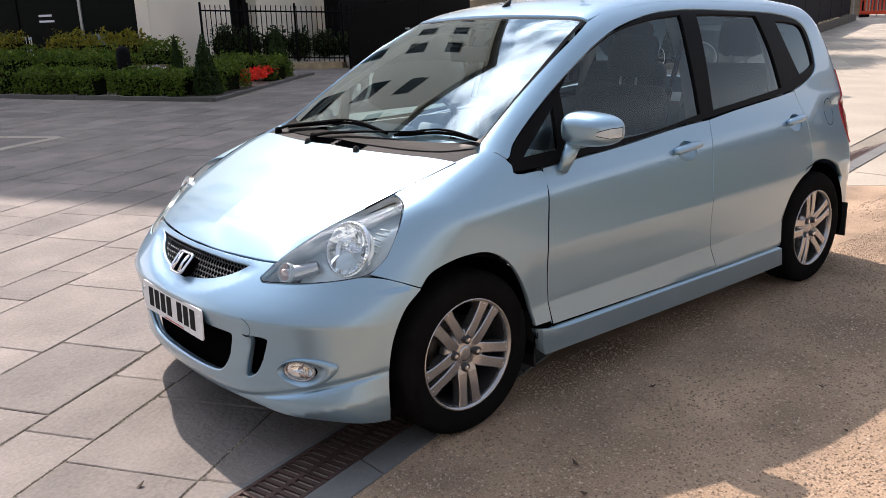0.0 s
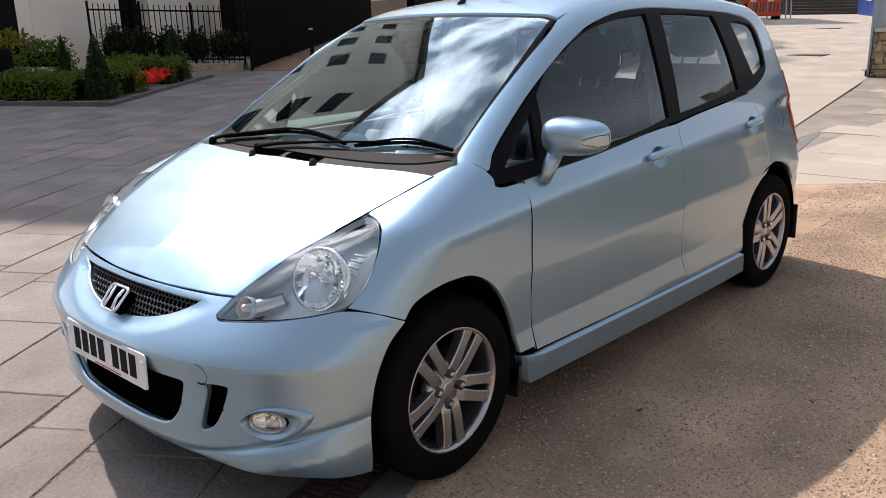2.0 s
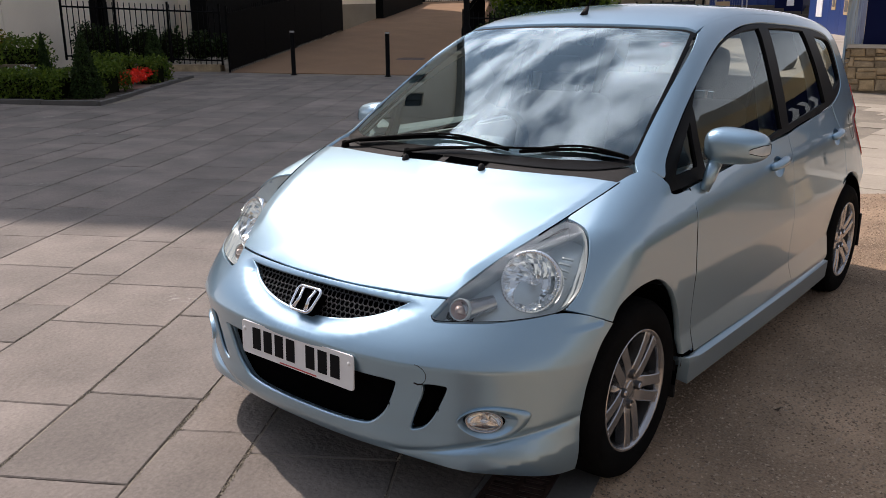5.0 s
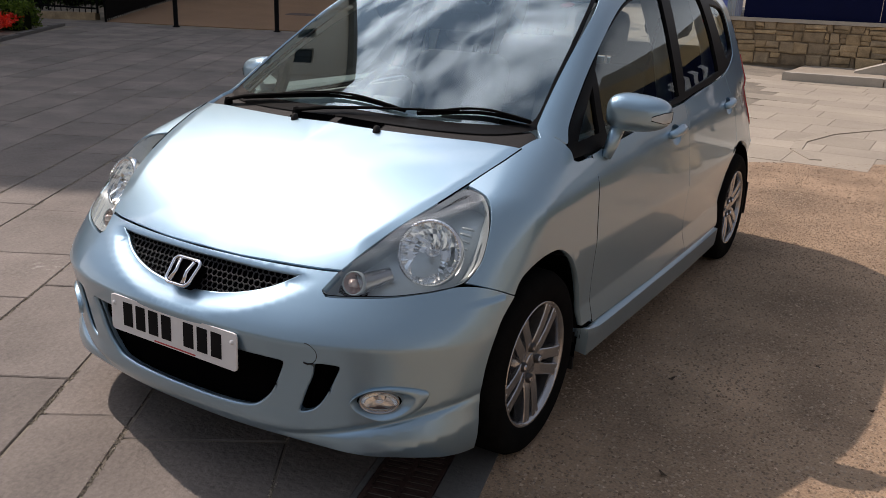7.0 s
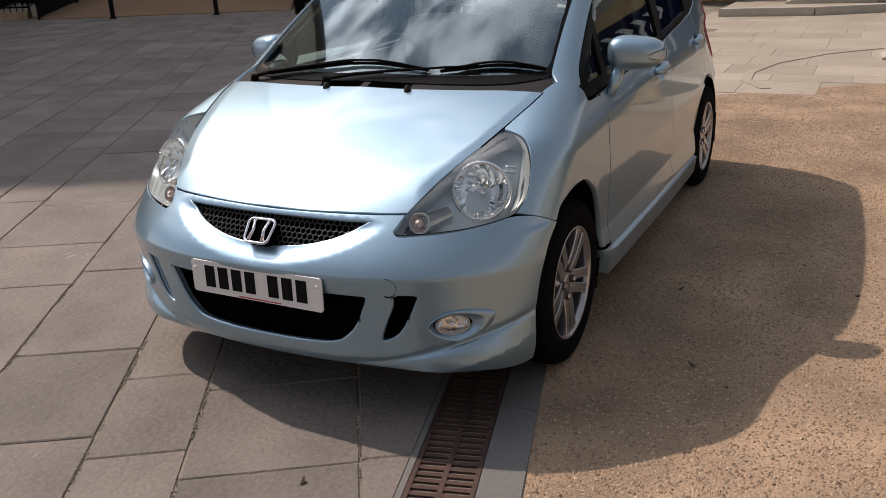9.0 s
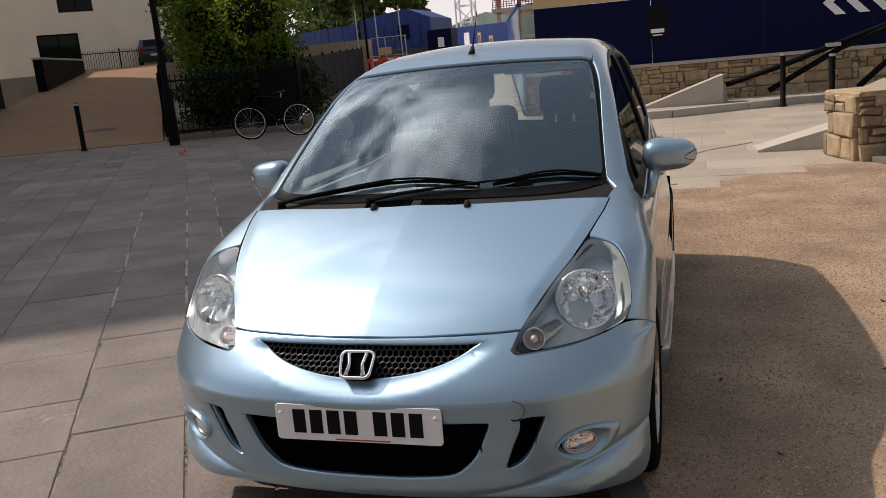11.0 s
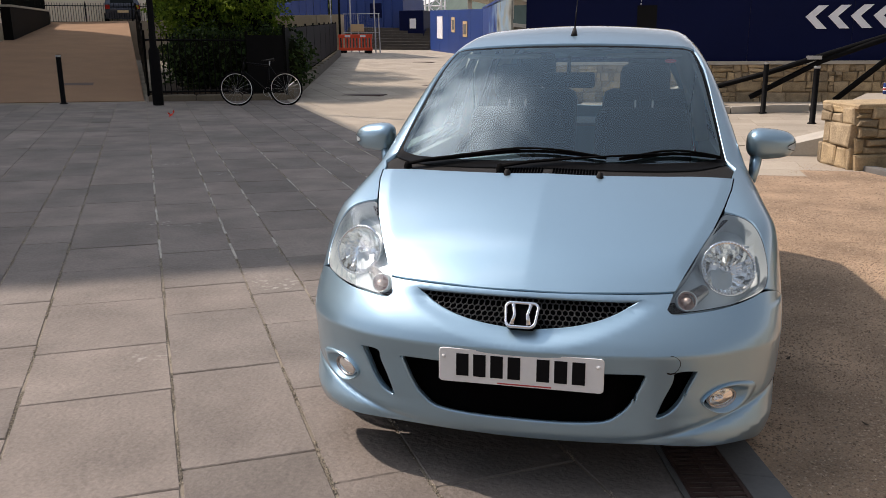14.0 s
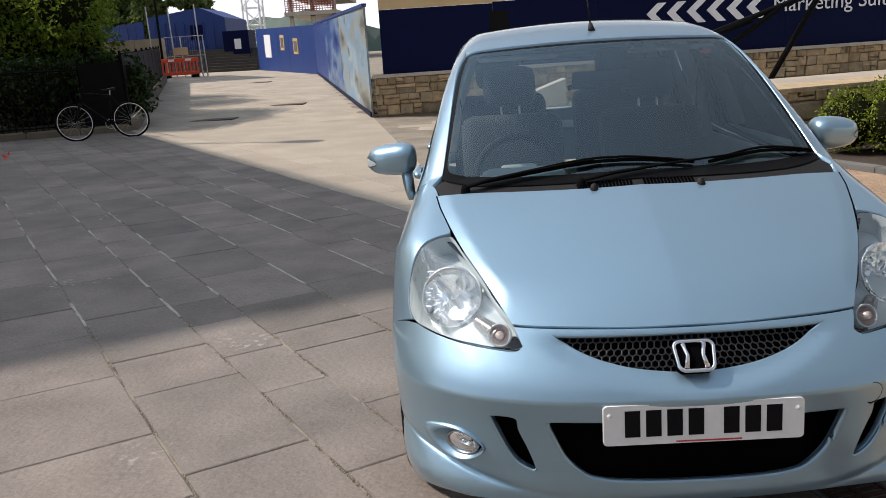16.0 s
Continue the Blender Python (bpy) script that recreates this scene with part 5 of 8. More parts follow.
# beyond: yard building, parked car, site, crane, hills
yb = empty("yard_building", "cream building behind the yard", "building")
yp, yu = Vector((-36.0, 27.0, 0)), Vector((0.79, 0.61, 0))
H = 14.0
wins = [(8.0, 9.9, 2.4, 4.4), (14.6, 16.0, 2.6, 4.3), (1, 2.6, 5.4, 7.0), (5.0, 6.6, 5.4, 7.0), (9.2, 10.8, 5.4, 7.0), (13.5, 15.1, 5.4, 7.0), (1, 2.6, 8.8, 10.4), (5.0, 6.6, 8.8, 10.4), (9.2, 10.8, 8.8, 10.4), (13.5, 15.1, 8.8, 10.4)]
wall_with(yp, yu, 20.0, wins, 0.3, 1, M_WHITE, yb)
building = yb
for h in wins:
    sash(yp, yu, *h, 1)
part("wall", slab_on(yp, yu, 0, 20, 0, H, -0.3, -6), M_WHITE, yb)
railing("railing", "light railings before the yard building", wall_at(yp, yu, 9.5, 2.45, 0.5), wall_at(yp, yu, 16, 2.45, 0.5), 1.0)
pc = empty("parked_car", "dark blue hatchback parked in the yard, seen from behind", "car", at=(-26.3, 36.3, 2.45))
pc.matrix_basis = Matrix.Translation((-26.3, 36.3, 2.45)) @ pose(0, 0, 0, 0, 0, 38)
prof = [(-1.9, 0.25), (-1.95, 0.7), (-1.8, 0.98), (-1.5, 1.38), (-0.6, 1.46), (0.6, 1.40), (1.2, 0.98), (2.0, 0.80), (2.1, 0.3)]
v = [(sx * (0.82 if z < 1.0 else 0.66), y, z) for sx in (-1, 1) for y, z in prof]
n = len(prof)
part("body", (v, [tuple(range(n)), tuple(reversed(range(n, 2 * n)))] + [(i, n + i, n + (i + 1) % n, (i + 1) % n) for i in range(n)]), M_CARBLUE, pc)
part("rear_window", ([(-0.56, -1.775, 1.03), (0.56, -1.775, 1.03), (0.5, -1.53, 1.35), (-0.5, -1.53, 1.35)], [(0, 1, 2, 3)]), M_DARKGLASS, pc)
for s in (-1, 1):
    part("tail_lamp", block(s * 0.7 - 0.1, s * 0.7 + 0.1, -1.985, -1.90, 0.72, 0.92), M_TAILRED, pc)
    for y in (-1.25, 1.3):
        part("wheel", moved(lathe([(0, -0.1), (0.3, -0.1), (0.3, 0.1), (0, 0.1)], 20, "x"), Matrix.Translation((s * 0.74, y, 0.3))), M_RUBBER, pc)
part("plate", block(-0.26, 0.26, -1.99, -1.95, 0.55, 0.66), M_BAND, pc)
H = 20.0
crane = empty("tower_crane", "white lattice mast of a tower crane", "crane", at=(-21.5, 84.3, 0))
for x in (-0.85, 0.85):
    for y in (-0.85, 0.85):
        part("mast_leg", tube([(x, y, 0), (x, y, 26)], 0.10, 4), M_SIGN, crane)
part("mast_bracing", join(*[tube([(-0.85 if (k + f) % 2 else 0.85, -0.85 if f else 0.85, 1.7 * k), (0.85 if (k + f) % 2 else -0.85, -0.85 if f else 0.85, 1.7 * k + 1.7)], 0.06, 4) for k in range(15) for f in (0, 1)], *[tube([(-0.85, y, 1.7 * k), (0.85, y, 1.7 * k)], 0.05, 4) for k in range(15) for y in (-0.85, 0.85)]), M_SIGN, crane)
site = empty("building_site", "unfinished building with red edge barriers", "building")
for k, z in enumerate((2.6, 4.85, 6.35)):
    part("floor_slab", block(-14.6, -10.4, 66, 80, z, z + 0.3), M_COPING, site)
    for x in np.arange(-14.3, -10.5, 1.75):
        part("column", block(x, x + 0.3, 66.5, 66.8, z - 1.6, z), M_COPING, site)
    if k > 0:
        for j in range(2):
            x = -14.5 + 2.05 * j
            for i in range(6):
                part("edge_barrier", block(x, x + 1.9, 65.95, 66.0, z + 0.42 + 0.17 * i, z + 0.47 + 0.17 * i), M_SITERED, site)
            for i in range(9):
                part("barrier_post", block(x + 0.23 * i, x + 0.05 + 0.23 * i, 65.96, 65.99, z + 0.3, z + 1.4), M_SITERED, site)
cabin = empty("site_cabin", "pale site cabins with a row of windows", "cabin")
part("wall", block(4.0, 20, 27, 30, 0.0, 4.9), M_COPING, cabin)
for k in range(15):
    part("window", block(4.35 + 0.95 * k, 5.15 + 0.95 * k, 26.95, 27.0, 3.66, 4.02), M_DARKGLASS, cabin)
part("sill", block(4.0, 20, 26.93, 26.996, 3.50, 3.58), M_SIGN, cabin)
edge_rail = empty("scaffold_rail", "thin steel scaffold rails behind the hoarding", "railing")
for x in (-2.0, -0.6, 0.3, 1.5, 2.3, 3.2):
    part("upright", tube([(x, 18.5, 0.1), (x, 18.5, 3.5 if x != 1.5 else 3.8)], 0.022, 6), M_STEEL if x not in (1.5, 3.2) else M_ORANGE, edge_rail)
for z in (3.15, 3.28):
    part("rail", tube([(-2.6, 18.5, z), (4.0, 18.5, z + 0.03)], 0.018, 6), M_STEEL, edge_rail)
for x, y, r, h in ((-35, 76, 4.0, 8.6), (-31.0, 78, 3.2, 8.8), (-28.4, 74, 1.8, 8.4), (-24.9, 75, 1.8, 7.2), (-41, 70, 5, 10)):
    leafy("tree", "tall green tree beyond the site", "tree", [((x + rng.uniform(-1, 1) * r * 0.5, y + rng.uniform(-1, 1) * r * 0.5, 1.5 + h * (0.35 + 0.13 * k)), (r * 0.7, r * 0.7, h * 0.17)) for k in range(5)], 4500, 0.28, M_FARTREE, [((x, y, 0.5), (x, y, h * 0.8), 0.3)], "far trees")
hills = []
for k in range(60):
    x = -260 + 8 * k
    hills.append((x, 330 + 30 * math.sin(k * 0.7), 16 + 5 * math.sin(k * 0.35) + 2 * math.sin(k * 1.3)))
far_hill = part("far_hills", ([(x, y, -2) for x, y, z in hills] + [(x, y + 40, z) for x, y, z in hills], [(i, i + 1, 61 + i, 60 + i) for i in range(59)]), M_HILL, smooth=True)
tagged(far_hill, "hazy wooded hillside in the distance", "hill", "", "backdrop")

border = empty("paving_border", "pale stone border set flush in the dark paving", "paving border", "", "structure")
for (a0, b0), (a1, b1), n in (((-4.2, -4.62), (0.22, -3.89), 6), ((0.22, -3.89), (0.10, -6.6), 4)):
    for k in range(n):
        p, q = sq(a0 + (a1 - a0) * k / n, b0 + (b1 - b0) * k / n), sq(a0 + (a1 - a0) * (k + 0.98) / n, b0 + (b1 - b0) * (k + 0.98) / n)
        u = (q - p).normalized()
        w = Vector((u.y, -u.x, 0)) * 0.075
        v = [(c.x, c.y, rise(c.x, c.y) + up) for up in (-0.01, 0.0075) for c in (p - w, p + w, q + w, q - w)]
        part("border_stone", (v, [(0, 3, 2, 1), (4, 5, 6, 7), (0, 1, 5, 4), (1, 2, 6, 5), (2, 3, 7, 6), (3, 0, 4, 7)]), M_PALE, border)

# plain walls added out of view behind and beside, to close the reflected surroundings
for pts, h, mat, label in (([(-30, -26), (30, -26), (30, -25.6), (-30, -25.6)], 7.5, M_ASHLAR, "added plain ashlar wall, unseen, closing the square"), ([(27.0, -25.6), (27.4, -25.6), (27.4, 30), (27.0, 30)], 4.2, M_ASHLAR, "added plain ashlar wall, unseen, beyond the gravel")):
    closing = part("boundary_wall", prism(pts, -0.1, h), mat)
    tagged(closing, label, "wall", "", "structure")


# ---- the car ----
def spl(xs, ys):
    """A smooth curve through points, for arrays."""
    xs, ys = np.array(xs, float), np.array(ys, float)
    h, d = np.diff(xs), np.diff(ys) / np.diff(xs)
    m = np.r_[d[0], (d[:-1] * h[1:] + d[1:] * h[:-1]) / (h[1:] + h[:-1]), d[-1]]
    m[np.r_[False, d[:-1] * d[1:] <= 0, False]] *= 0.4

    def curve(x):
        x = np.asarray(x, float)
        i = np.clip(np.searchsorted(xs, x) - 1, 0, len(h) - 1)
        t = np.clip((x - xs[i]) / h[i], 0, 1)
        v = ys[i] * (1 + 2 * t) * (1 - t) ** 2 + m[i] * h[i] * t * (1 - t) ** 2 + ys[i + 1] * t * t * (3 - 2 * t) + m[i + 1] * h[i] * t * t * (t - 1)
        return v + np.where(x < xs[0], (x - xs[0]) * m[0], 0) + np.where(x > xs[-1], (x - xs[-1]) * m[-1], 0)

    return curve


CHIN = spl([0.13, 0.17, 0.22, 0.30, 0.42, 0.505], [-0.610, -0.652, -0.684, -0.692, -0.702, -0.718])
BROW = spl([0.505, 0.54, 0.57, 0.60, 0.65, 0.75, 0.95], [-0.718, -0.699, -0.677, -0.652, -0.61, -0.53, -0.37])
BONNET = spl([-0.8, -0.6, -0.5, -0.4, -0.3, -0.17, 0, 0.1, 0.3, 0.6, 1.0], [0.54, 0.676, 0.735, 0.79, 0.837, 0.893, 0.957, 0.99, 1.05, 1.05, 0.9])
CABIN = spl([-0.1, 0.12, 0.5, 0.88, 1.0, 1.2, 1.5, 2.0, 2.5, 2.8, 3.0], [0.835, 0.98, 1.227, 1.436, 1.47, 1.502, 1.522, 1.515, 1.49, 1.457, 1.425])
WIDE = spl([0.13, 0.2, 0.3, 0.36, 0.5, 0.65, 0.78, 0.85, 0.908, 0.96, 1.1, 1.25, 1.39, 1.5, 1.6], [0.80, 0.816, 0.821, 0.831, 0.8365, 0.838, 0.824, 0.803, 0.772, 0.75, 0.706, 0.655, 0.600, 0.55, 0.50])
TAPER = spl([-1, 0.2, 1.2, 1.8, 2.3, 2.7, 2.95, 3.1, 3.2], [0, 0, 0, 0.006, 0.022, 0.045, 0.07, 0.10, 0.14])
TAIL = spl([0.2, 0.45, 0.6, 0.9, 1.0, 1.3, 1.45, 1.6], [3.11, 3.14, 3.14, 3.11, 3.08, 2.95, 2.88, 2.82])


def smax(a, b, k):
    h = np.maximum(k - np.abs(a - b), 0) / k
    return np.maximum(a, b) + h * h * k / 4


SHOULDER = spl([-0.3, 0.0, 0.5, 1.3, 2.3, 2.9], [0.765, 0.778, 0.81, 0.845, 0.866, 0.87])


def flank(y, z):
    """Half the width at a height: a crease along the shoulder, a flare towards the sill behind the front wheel."""
    plain = WIDE(z)
    crest = SHOULDER(y)
    above = np.where(z < 0.908, 0.772 + 0.45 * (0.908 - z), plain)
    lean = (0.838 - 0.772 - 0.45 * (0.908 - crest)) / (crest - 0.6)
    below = 0.838 - np.clip(lean, -0.1, 0.4) * (z - 0.6)
    soft = 0.010 + 0.12 * np.clip((-0.02 - y) / 0.25, 0, 1) + 0.10 * np.clip((y - 2.45) / 0.4, 0, 1)
    h = np.maximum(soft - np.abs(above - below), 0) / soft
    creased = np.minimum(above, below) - h * h * soft / 4
    upper = np.where(z > 0.6, creased + (plain - creased) * np.clip((z - 0.90) / 0.05, 0, 1), plain)
    lower = np.interp(z, [0.1, 0.16, 0.29, 0.385, 0.395, 0.47, 0.54, 0.6], [0.812, 0.820, 0.842, 0.8262, 0.8255, 0.829, 0.834, 0.838])
    back = np.clip((y - 0.22) / 0.1, 0, 1)
    return np.where(z > 0.6, upper, plain + (lower - plain) * back)


def lip_line(x):
    """Height of the bumper's lower crease."""
    return 0.212 + 0.125 * np.clip((np.abs(x) - 0.36) / 0.46, 0, 1) ** 1.4


def hull(p):
    """The car's outer shape: below 0 inside."""
    x, y, z = np.abs(p[..., 0]), p[..., 1], p[..., 2]
    side = x - (flank(y, z) - TAPER(y))
    u = np.clip(x / 0.862, 0, 0.995)
    crease = lip_line(x)
    reach = np.clip((x - 0.30) / 0.25, 0, 1)
    lip = (0.036 * np.clip((crease - z) / 0.075, 0, 1) - 0.009 * np.exp(-(((z - crease - 0.004) / 0.010) ** 2))) * reach
    brow = 0.560 + 0.092 * (x / 0.372) ** 2
    t = np.clip((z - brow + 0.052) / 0.052, 0, 1)
    scoop = 0.024 * t * t * (3 - 2 * t) * np.clip((0.45 - x) / 0.12, 0, 1) * np.clip((0.658 - z) / 0.03, 0, 1)
    front = (smax(CHIN(np.minimum(z, 0.56)), np.where(z > 0.44, BROW(z), -1.0), 0.006) + scoop - lip + 0.54 * (1 - np.sqrt(1 - u**2.8)) - y) * 0.8
    back = (y + 0.16 * np.clip(x / 0.85, 0, 1) ** 3 - TAIL(z)) * 0.9
    bonnet = (z - (BONNET(y) - 0.040 * x * x - 0.034 * x)) * 0.92
    cabin = (z - (CABIN(y) - 0.12 * x * x)) * 0.85
    return smax(smax(smax(side, np.minimum(bonnet, cabin), 0.10), front, 0.07), back, 0.10)


def leave(o, d, far=2.6):
    """Where rays from inside leave the hull."""
    a, b = np.zeros(len(o)), np.full(len(o), far)
    for _ in range(34):
        m = (a + b) / 2
        out = hull(o + m[:, None] * d) > 0
        b, a = np.where(out, m, b), np.where(out, a, m)
    return o + a[:, None] * d


def facing(p, e=1.5e-3):
    g = np.stack([hull(p + e * np.eye(3)[i]) - hull(p - e * np.eye(3)[i]) for i in range(3)], -1)
    return g / np.linalg.norm(g, axis=-1, keepdims=True)


class Straight:
    """Unrolls the hull along one direction."""

    def __init__(self, way, mid):
        w = np.array(way, float) / np.linalg.norm(way)
        u = np.cross((0, 0, 1), w) if abs(w[2]) < 0.95 else np.array((1.0, 0, 0))
        self.u = u / np.linalg.norm(u)
        self.v, self.w, self.mid = np.cross(w, self.u), w, np.array(mid, float)

    def flat(self, p):
        q = np.asarray(p, float) - self.mid
        return np.stack([q @ self.u, q @ self.v], -1)

    def solid(self, uv):
        o = self.mid + uv[:, :1] * self.u + uv[:, 1:] * self.v
        return leave(o, np.broadcast_to(self.w, o.shape))


class Round:
    """Unrolls the hull round an upright axis, for the front (sign -1) or the rear (1)."""

    def __init__(self, y, sign):
        self.y, self.sign = y, sign

    def flat(self, p):
        p = np.asarray(p, float)
        return np.stack([0.72 * np.arctan2(p[..., 0], self.sign * (p[..., 1] - self.y)), p[..., 2]], -1)

    def solid(self, uv):
        a = uv[:, 0] / 0.72
        o = np.stack([0 * a, 0 * a + self.y, uv[:, 1]], -1)
        return leave(o, np.stack([np.sin(a), self.sign * np.cos(a), 0 * a], -1))


FROM_SIDE, FROM_TOP = Straight((1, 0, 0), (0.1, 0, 0)), Straight((0, 0, 1), (0, 0, 0.45))
FROM_LAMP, FROM_WING = Straight((0.62, -0.55, 0.56), (0.36, -0.1, 0.5)), Straight((0.85, -0.08, 0.5), (0.15, 0.15, 0.42))
FROM_RAIL = Straight((0.86, 0.05, 0.5), (0.02, 1.3, 0.75))
FROM_FRONT, FROM_REAR = Round(0.0, -1), Round(2.2, 1)


def side_points(pairs):
    return [(0.8, y, z) for y, z in pairs]


def outline(points, step=0.018, sharp=()):
    """A closed line through flat points, rounded but at the sharp ones (by number)."""
    p = np.asarray(points, float)
    n, out = len(p), []
    for i in range(n):
        a, b = p[i], p[(i + 1) % n]
        m = [(p[(k + 1) % n] - p[k - 1]) / 2 for k in (i, (i + 1) % n)]
        if i in sharp:
            m[0] = b - a
        if (i + 1) % n in sharp:
            m[1] = b - a
        size = np.linalg.norm(b - a)
        m = [v * min(1, 1.2 * size / (np.linalg.norm(v) + 1e-9)) for v in m]
        for t in np.linspace(0, 1, max(2, int(size / step) + 1), endpoint=False):
            out.append((2 * t**3 - 3 * t**2 + 1) * a + (t**3 - 2 * t**2 + t) * m[0] + (3 * t**2 - 2 * t**3) * b + (t**3 - t**2) * m[1])
    return np.array(out)


def within(pts, poly):
    x, y = pts[:, :1], pts[:, 1:]
    (x0, y0), (x1, y1) = poly.T, np.roll(poly, -1, 0).T
    hit = ((y0 > y) != (y1 > y)) & (x < (x1 - x0) * (y - y0) / (y1 - y0 + 1e-12) + x0)
    return hit.sum(1) % 2 == 1


def skin(view, line, holes=(), step=0.03, sink=0.0, rim=0.014, folds=()):
    """A panel of the hull inside an outline (and outside holes), sunk by so much, with its edges folded in by rim: vertices, faces, normals."""
    from mathutils.geometry import delaunay_2d_cdt

    loops = [np.asarray(line)] + [np.asarray(h) for h in holes]
    lo, hi = loops[0].min(0), loops[0].max(0)
    g = np.stack(np.meshgrid(np.arange(lo[0], hi[0], step), np.arange(lo[1], hi[1], step)), -1).reshape(-1, 2)
    g[:, 0] += 0.5 * step * ((np.round((g[:, 1] - lo[1]) / step) % 2) - 0.5)
    g = g[within(g, loops[0])]
    edge = np.concatenate(loops)
    for h in loops[1:]:
        g = g[~within(g, h)]
    rows = []
    for fold in folds:
        ok = within(fold, loops[0])
        for h in loops[1:]:
            ok &= ~within(fold, h)
        ok &= np.sqrt(((fold[:, None] - edge[None]) ** 2).sum(-1)).min(1) > 0.004
        rows.append(fold[ok])
    if rows:
        extra = np.concatenate(rows)
        if len(g) and len(extra):
            g = g[np.concatenate([np.sqrt(((c[:, None] - extra[None]) ** 2).sum(-1)).min(1) for c in np.array_split(g, max(1, len(g) // 400))]) > 0.4 * step]
        far = [] if not len(g) else g[np.concatenate([np.sqrt(((c[:, None] - edge[None]) ** 2).sum(-1)).min(1) for c in np.array_split(g, max(1, len(g) // 400))]) > 0.45 * step]
        g = np.concatenate([far, extra]) if len(far) else extra
    elif len(g):
        g = g[np.concatenate([np.sqrt(((c[:, None] - edge[None]) ** 2).sum(-1)).min(1) for c in np.array_split(g, max(1, len(g) // 400))]) > 0.45 * step]
    pts, edges, n = np.concatenate([edge, g]), [], 0
    for h in loops:
        edges += [(n + i, n + (i + 1) % len(h)) for i in range(len(h))]
        n += len(h)
    co, _, tri, *_ = delaunay_2d_cdt([Vector(p) for p in pts], edges, [], 0, 1e-6)
    co = np.array([tuple(c) for c in co])
    tri = np.array([t for t in tri if len(t) == 3])
    mid = co[tri].mean(1)
    keep = within(mid, loops[0])
    for h in loops[1:]:
        keep &= ~within(mid, h)
    tri = tri[keep]
    p = view.solid(co)
    nor = facing(p)
    p = p - nor * sink
    a, b, c = p[tri[:, 0]], p[tri[:, 1]], p[tri[:, 2]]
    if (np.cross(b - a, c - a) * nor[tri[:, 0]]).sum() < 0:
        tri = tri[:, ::-1]
    v, f, ns = list(p), [tuple(t) for t in tri], list(nor)
    if rim:
        seen = {}
        for t in tri:
            for i in range(3):
                seen.setdefault(tuple(sorted((t[i], t[i - 2]))), []).append((t[i], t[i - 2]))
        for pair in seen.values():
            if len(pair) == 1:
                i, j = pair[0]
                out = np.cross(p[j] - p[i], nor[i])
                out /= np.linalg.norm(out) + 1e-9
                k = len(v)
                v += [p[i], p[j], p[j] - nor[j] * rim, p[i] - nor[i] * rim]
                ns += [(out + nor[i]) / 1.414, (out + nor[j]) / 1.414, out, out]
                f.append((k + 1, k, k + 3, k + 2))
    return np.array(v), f, np.array(ns)


def fit_on(name, panel, mat, parent, label="", both=False):
    """Links a panel, and its twin on the other side."""
    v, f, n = panel
    obs = [part(name, (v, f), mat, parent, label, True, n)]
    if both:
        flip = np.array((-1, 1, 1))
        obs.append(part(name, (v * flip, [tuple(reversed(t)) for t in f]), mat, parent, label, True, n * flip))
    return obs


def both_ways(points):
    """A half outline from x = 0 to x = 0, completed by its mirror image."""
    return list(points) + [(-x, y, z) for x, y, z in reversed(points) if x > 1e-6]


car = empty("car", "light metallic blue small hatchback parked on the drain line", "car")

# edges that neighbouring panels share
BONNET_FRONT = [(0, -0.578, 0.665), (0.15, -0.574, 0.666), (0.294, -0.558, 0.668), (0.40, -0.540, 0.670), (0.470, -0.522, 0.674)]
BONNET_SIDE = [(0.512, -0.44, 0.73), (0.547, -0.366, 0.776), (0.595, -0.25, 0.825), (0.634, -0.125, 0.874), (0.665, 0.0, 0.92), (0.678, 0.085, 0.948)]
LAMP_LOW = [(0.445, -0.576, 0.632), (0.461, -0.579, 0.619), (0.53, -0.552, 0.622), (0.60, -0.515, 0.627), (0.651, -0.483, 0.633), (0.71, -0.428, 0.642), (0.757, -0.362, 0.655)]
LAMP_OUT = [(0.776, -0.305, 0.70), (0.768, -0.252, 0.766), (0.738, -0.205, 0.818), (0.702, -0.174, 0.846), (0.666, -0.160, 0.857), (0.632, -0.166, 0.858)]
SEAM = [(0.80, -0.305, 0.635), (0.835, -0.214, 0.594)]
ARCH = [(-0.17, 0.612), (-0.09, 0.633), (0.0, 0.640), (0.09, 0.630), (0.17, 0.585), (0.235, 0.51), (0.285, 0.42), (0.315, 0.33), (0.32, 0.30)]

# bonnet
pts = both_ways(BONNET_FRONT + BONNET_SIDE + [(0.55, 0.068, 0.95), (0.41, 0.04, 0.957), (0.2, 0.01, 0.957), (0, 0.0, 0.957)])
line = outline(FROM_TOP.flat(pts), sharp=(4, 10, len(pts) - 4, len(pts) - 10))
panel_v, panel_f, panel_n = skin(FROM_TOP, line * 0.998, (), 0.018)
panel_v, panel_n = np.array(panel_v), np.array(panel_n)
edge_x = np.interp(panel_v[:, 1], [q[1] for q in BONNET_SIDE], [q[0] for q in BONNET_SIDE])
ease = np.clip((np.abs(panel_v[:, 0]) - edge_x + 0.050) / 0.022, 0, 1) * np.clip((panel_v[:, 1] + 0.52) / 0.1, 0, 1)
panel_n += (ease * ease * (3 - 2 * ease) * 0.20)[:, None] * np.concatenate([np.sign(panel_v[:, :1]), np.full((len(panel_v), 1), -0.35), np.zeros((len(panel_v), 1))], 1)
panel_n /= np.linalg.norm(panel_n, axis=1)[:, None]
fit_on("bonnet", (panel_v, panel_f, panel_n), M_PAINT, car)

# near-black bars laid along the bonnet's seams as the shade of the gap
seam = FROM_TOP.solid(FROM_TOP.flat(BONNET_SIDE[2:]))
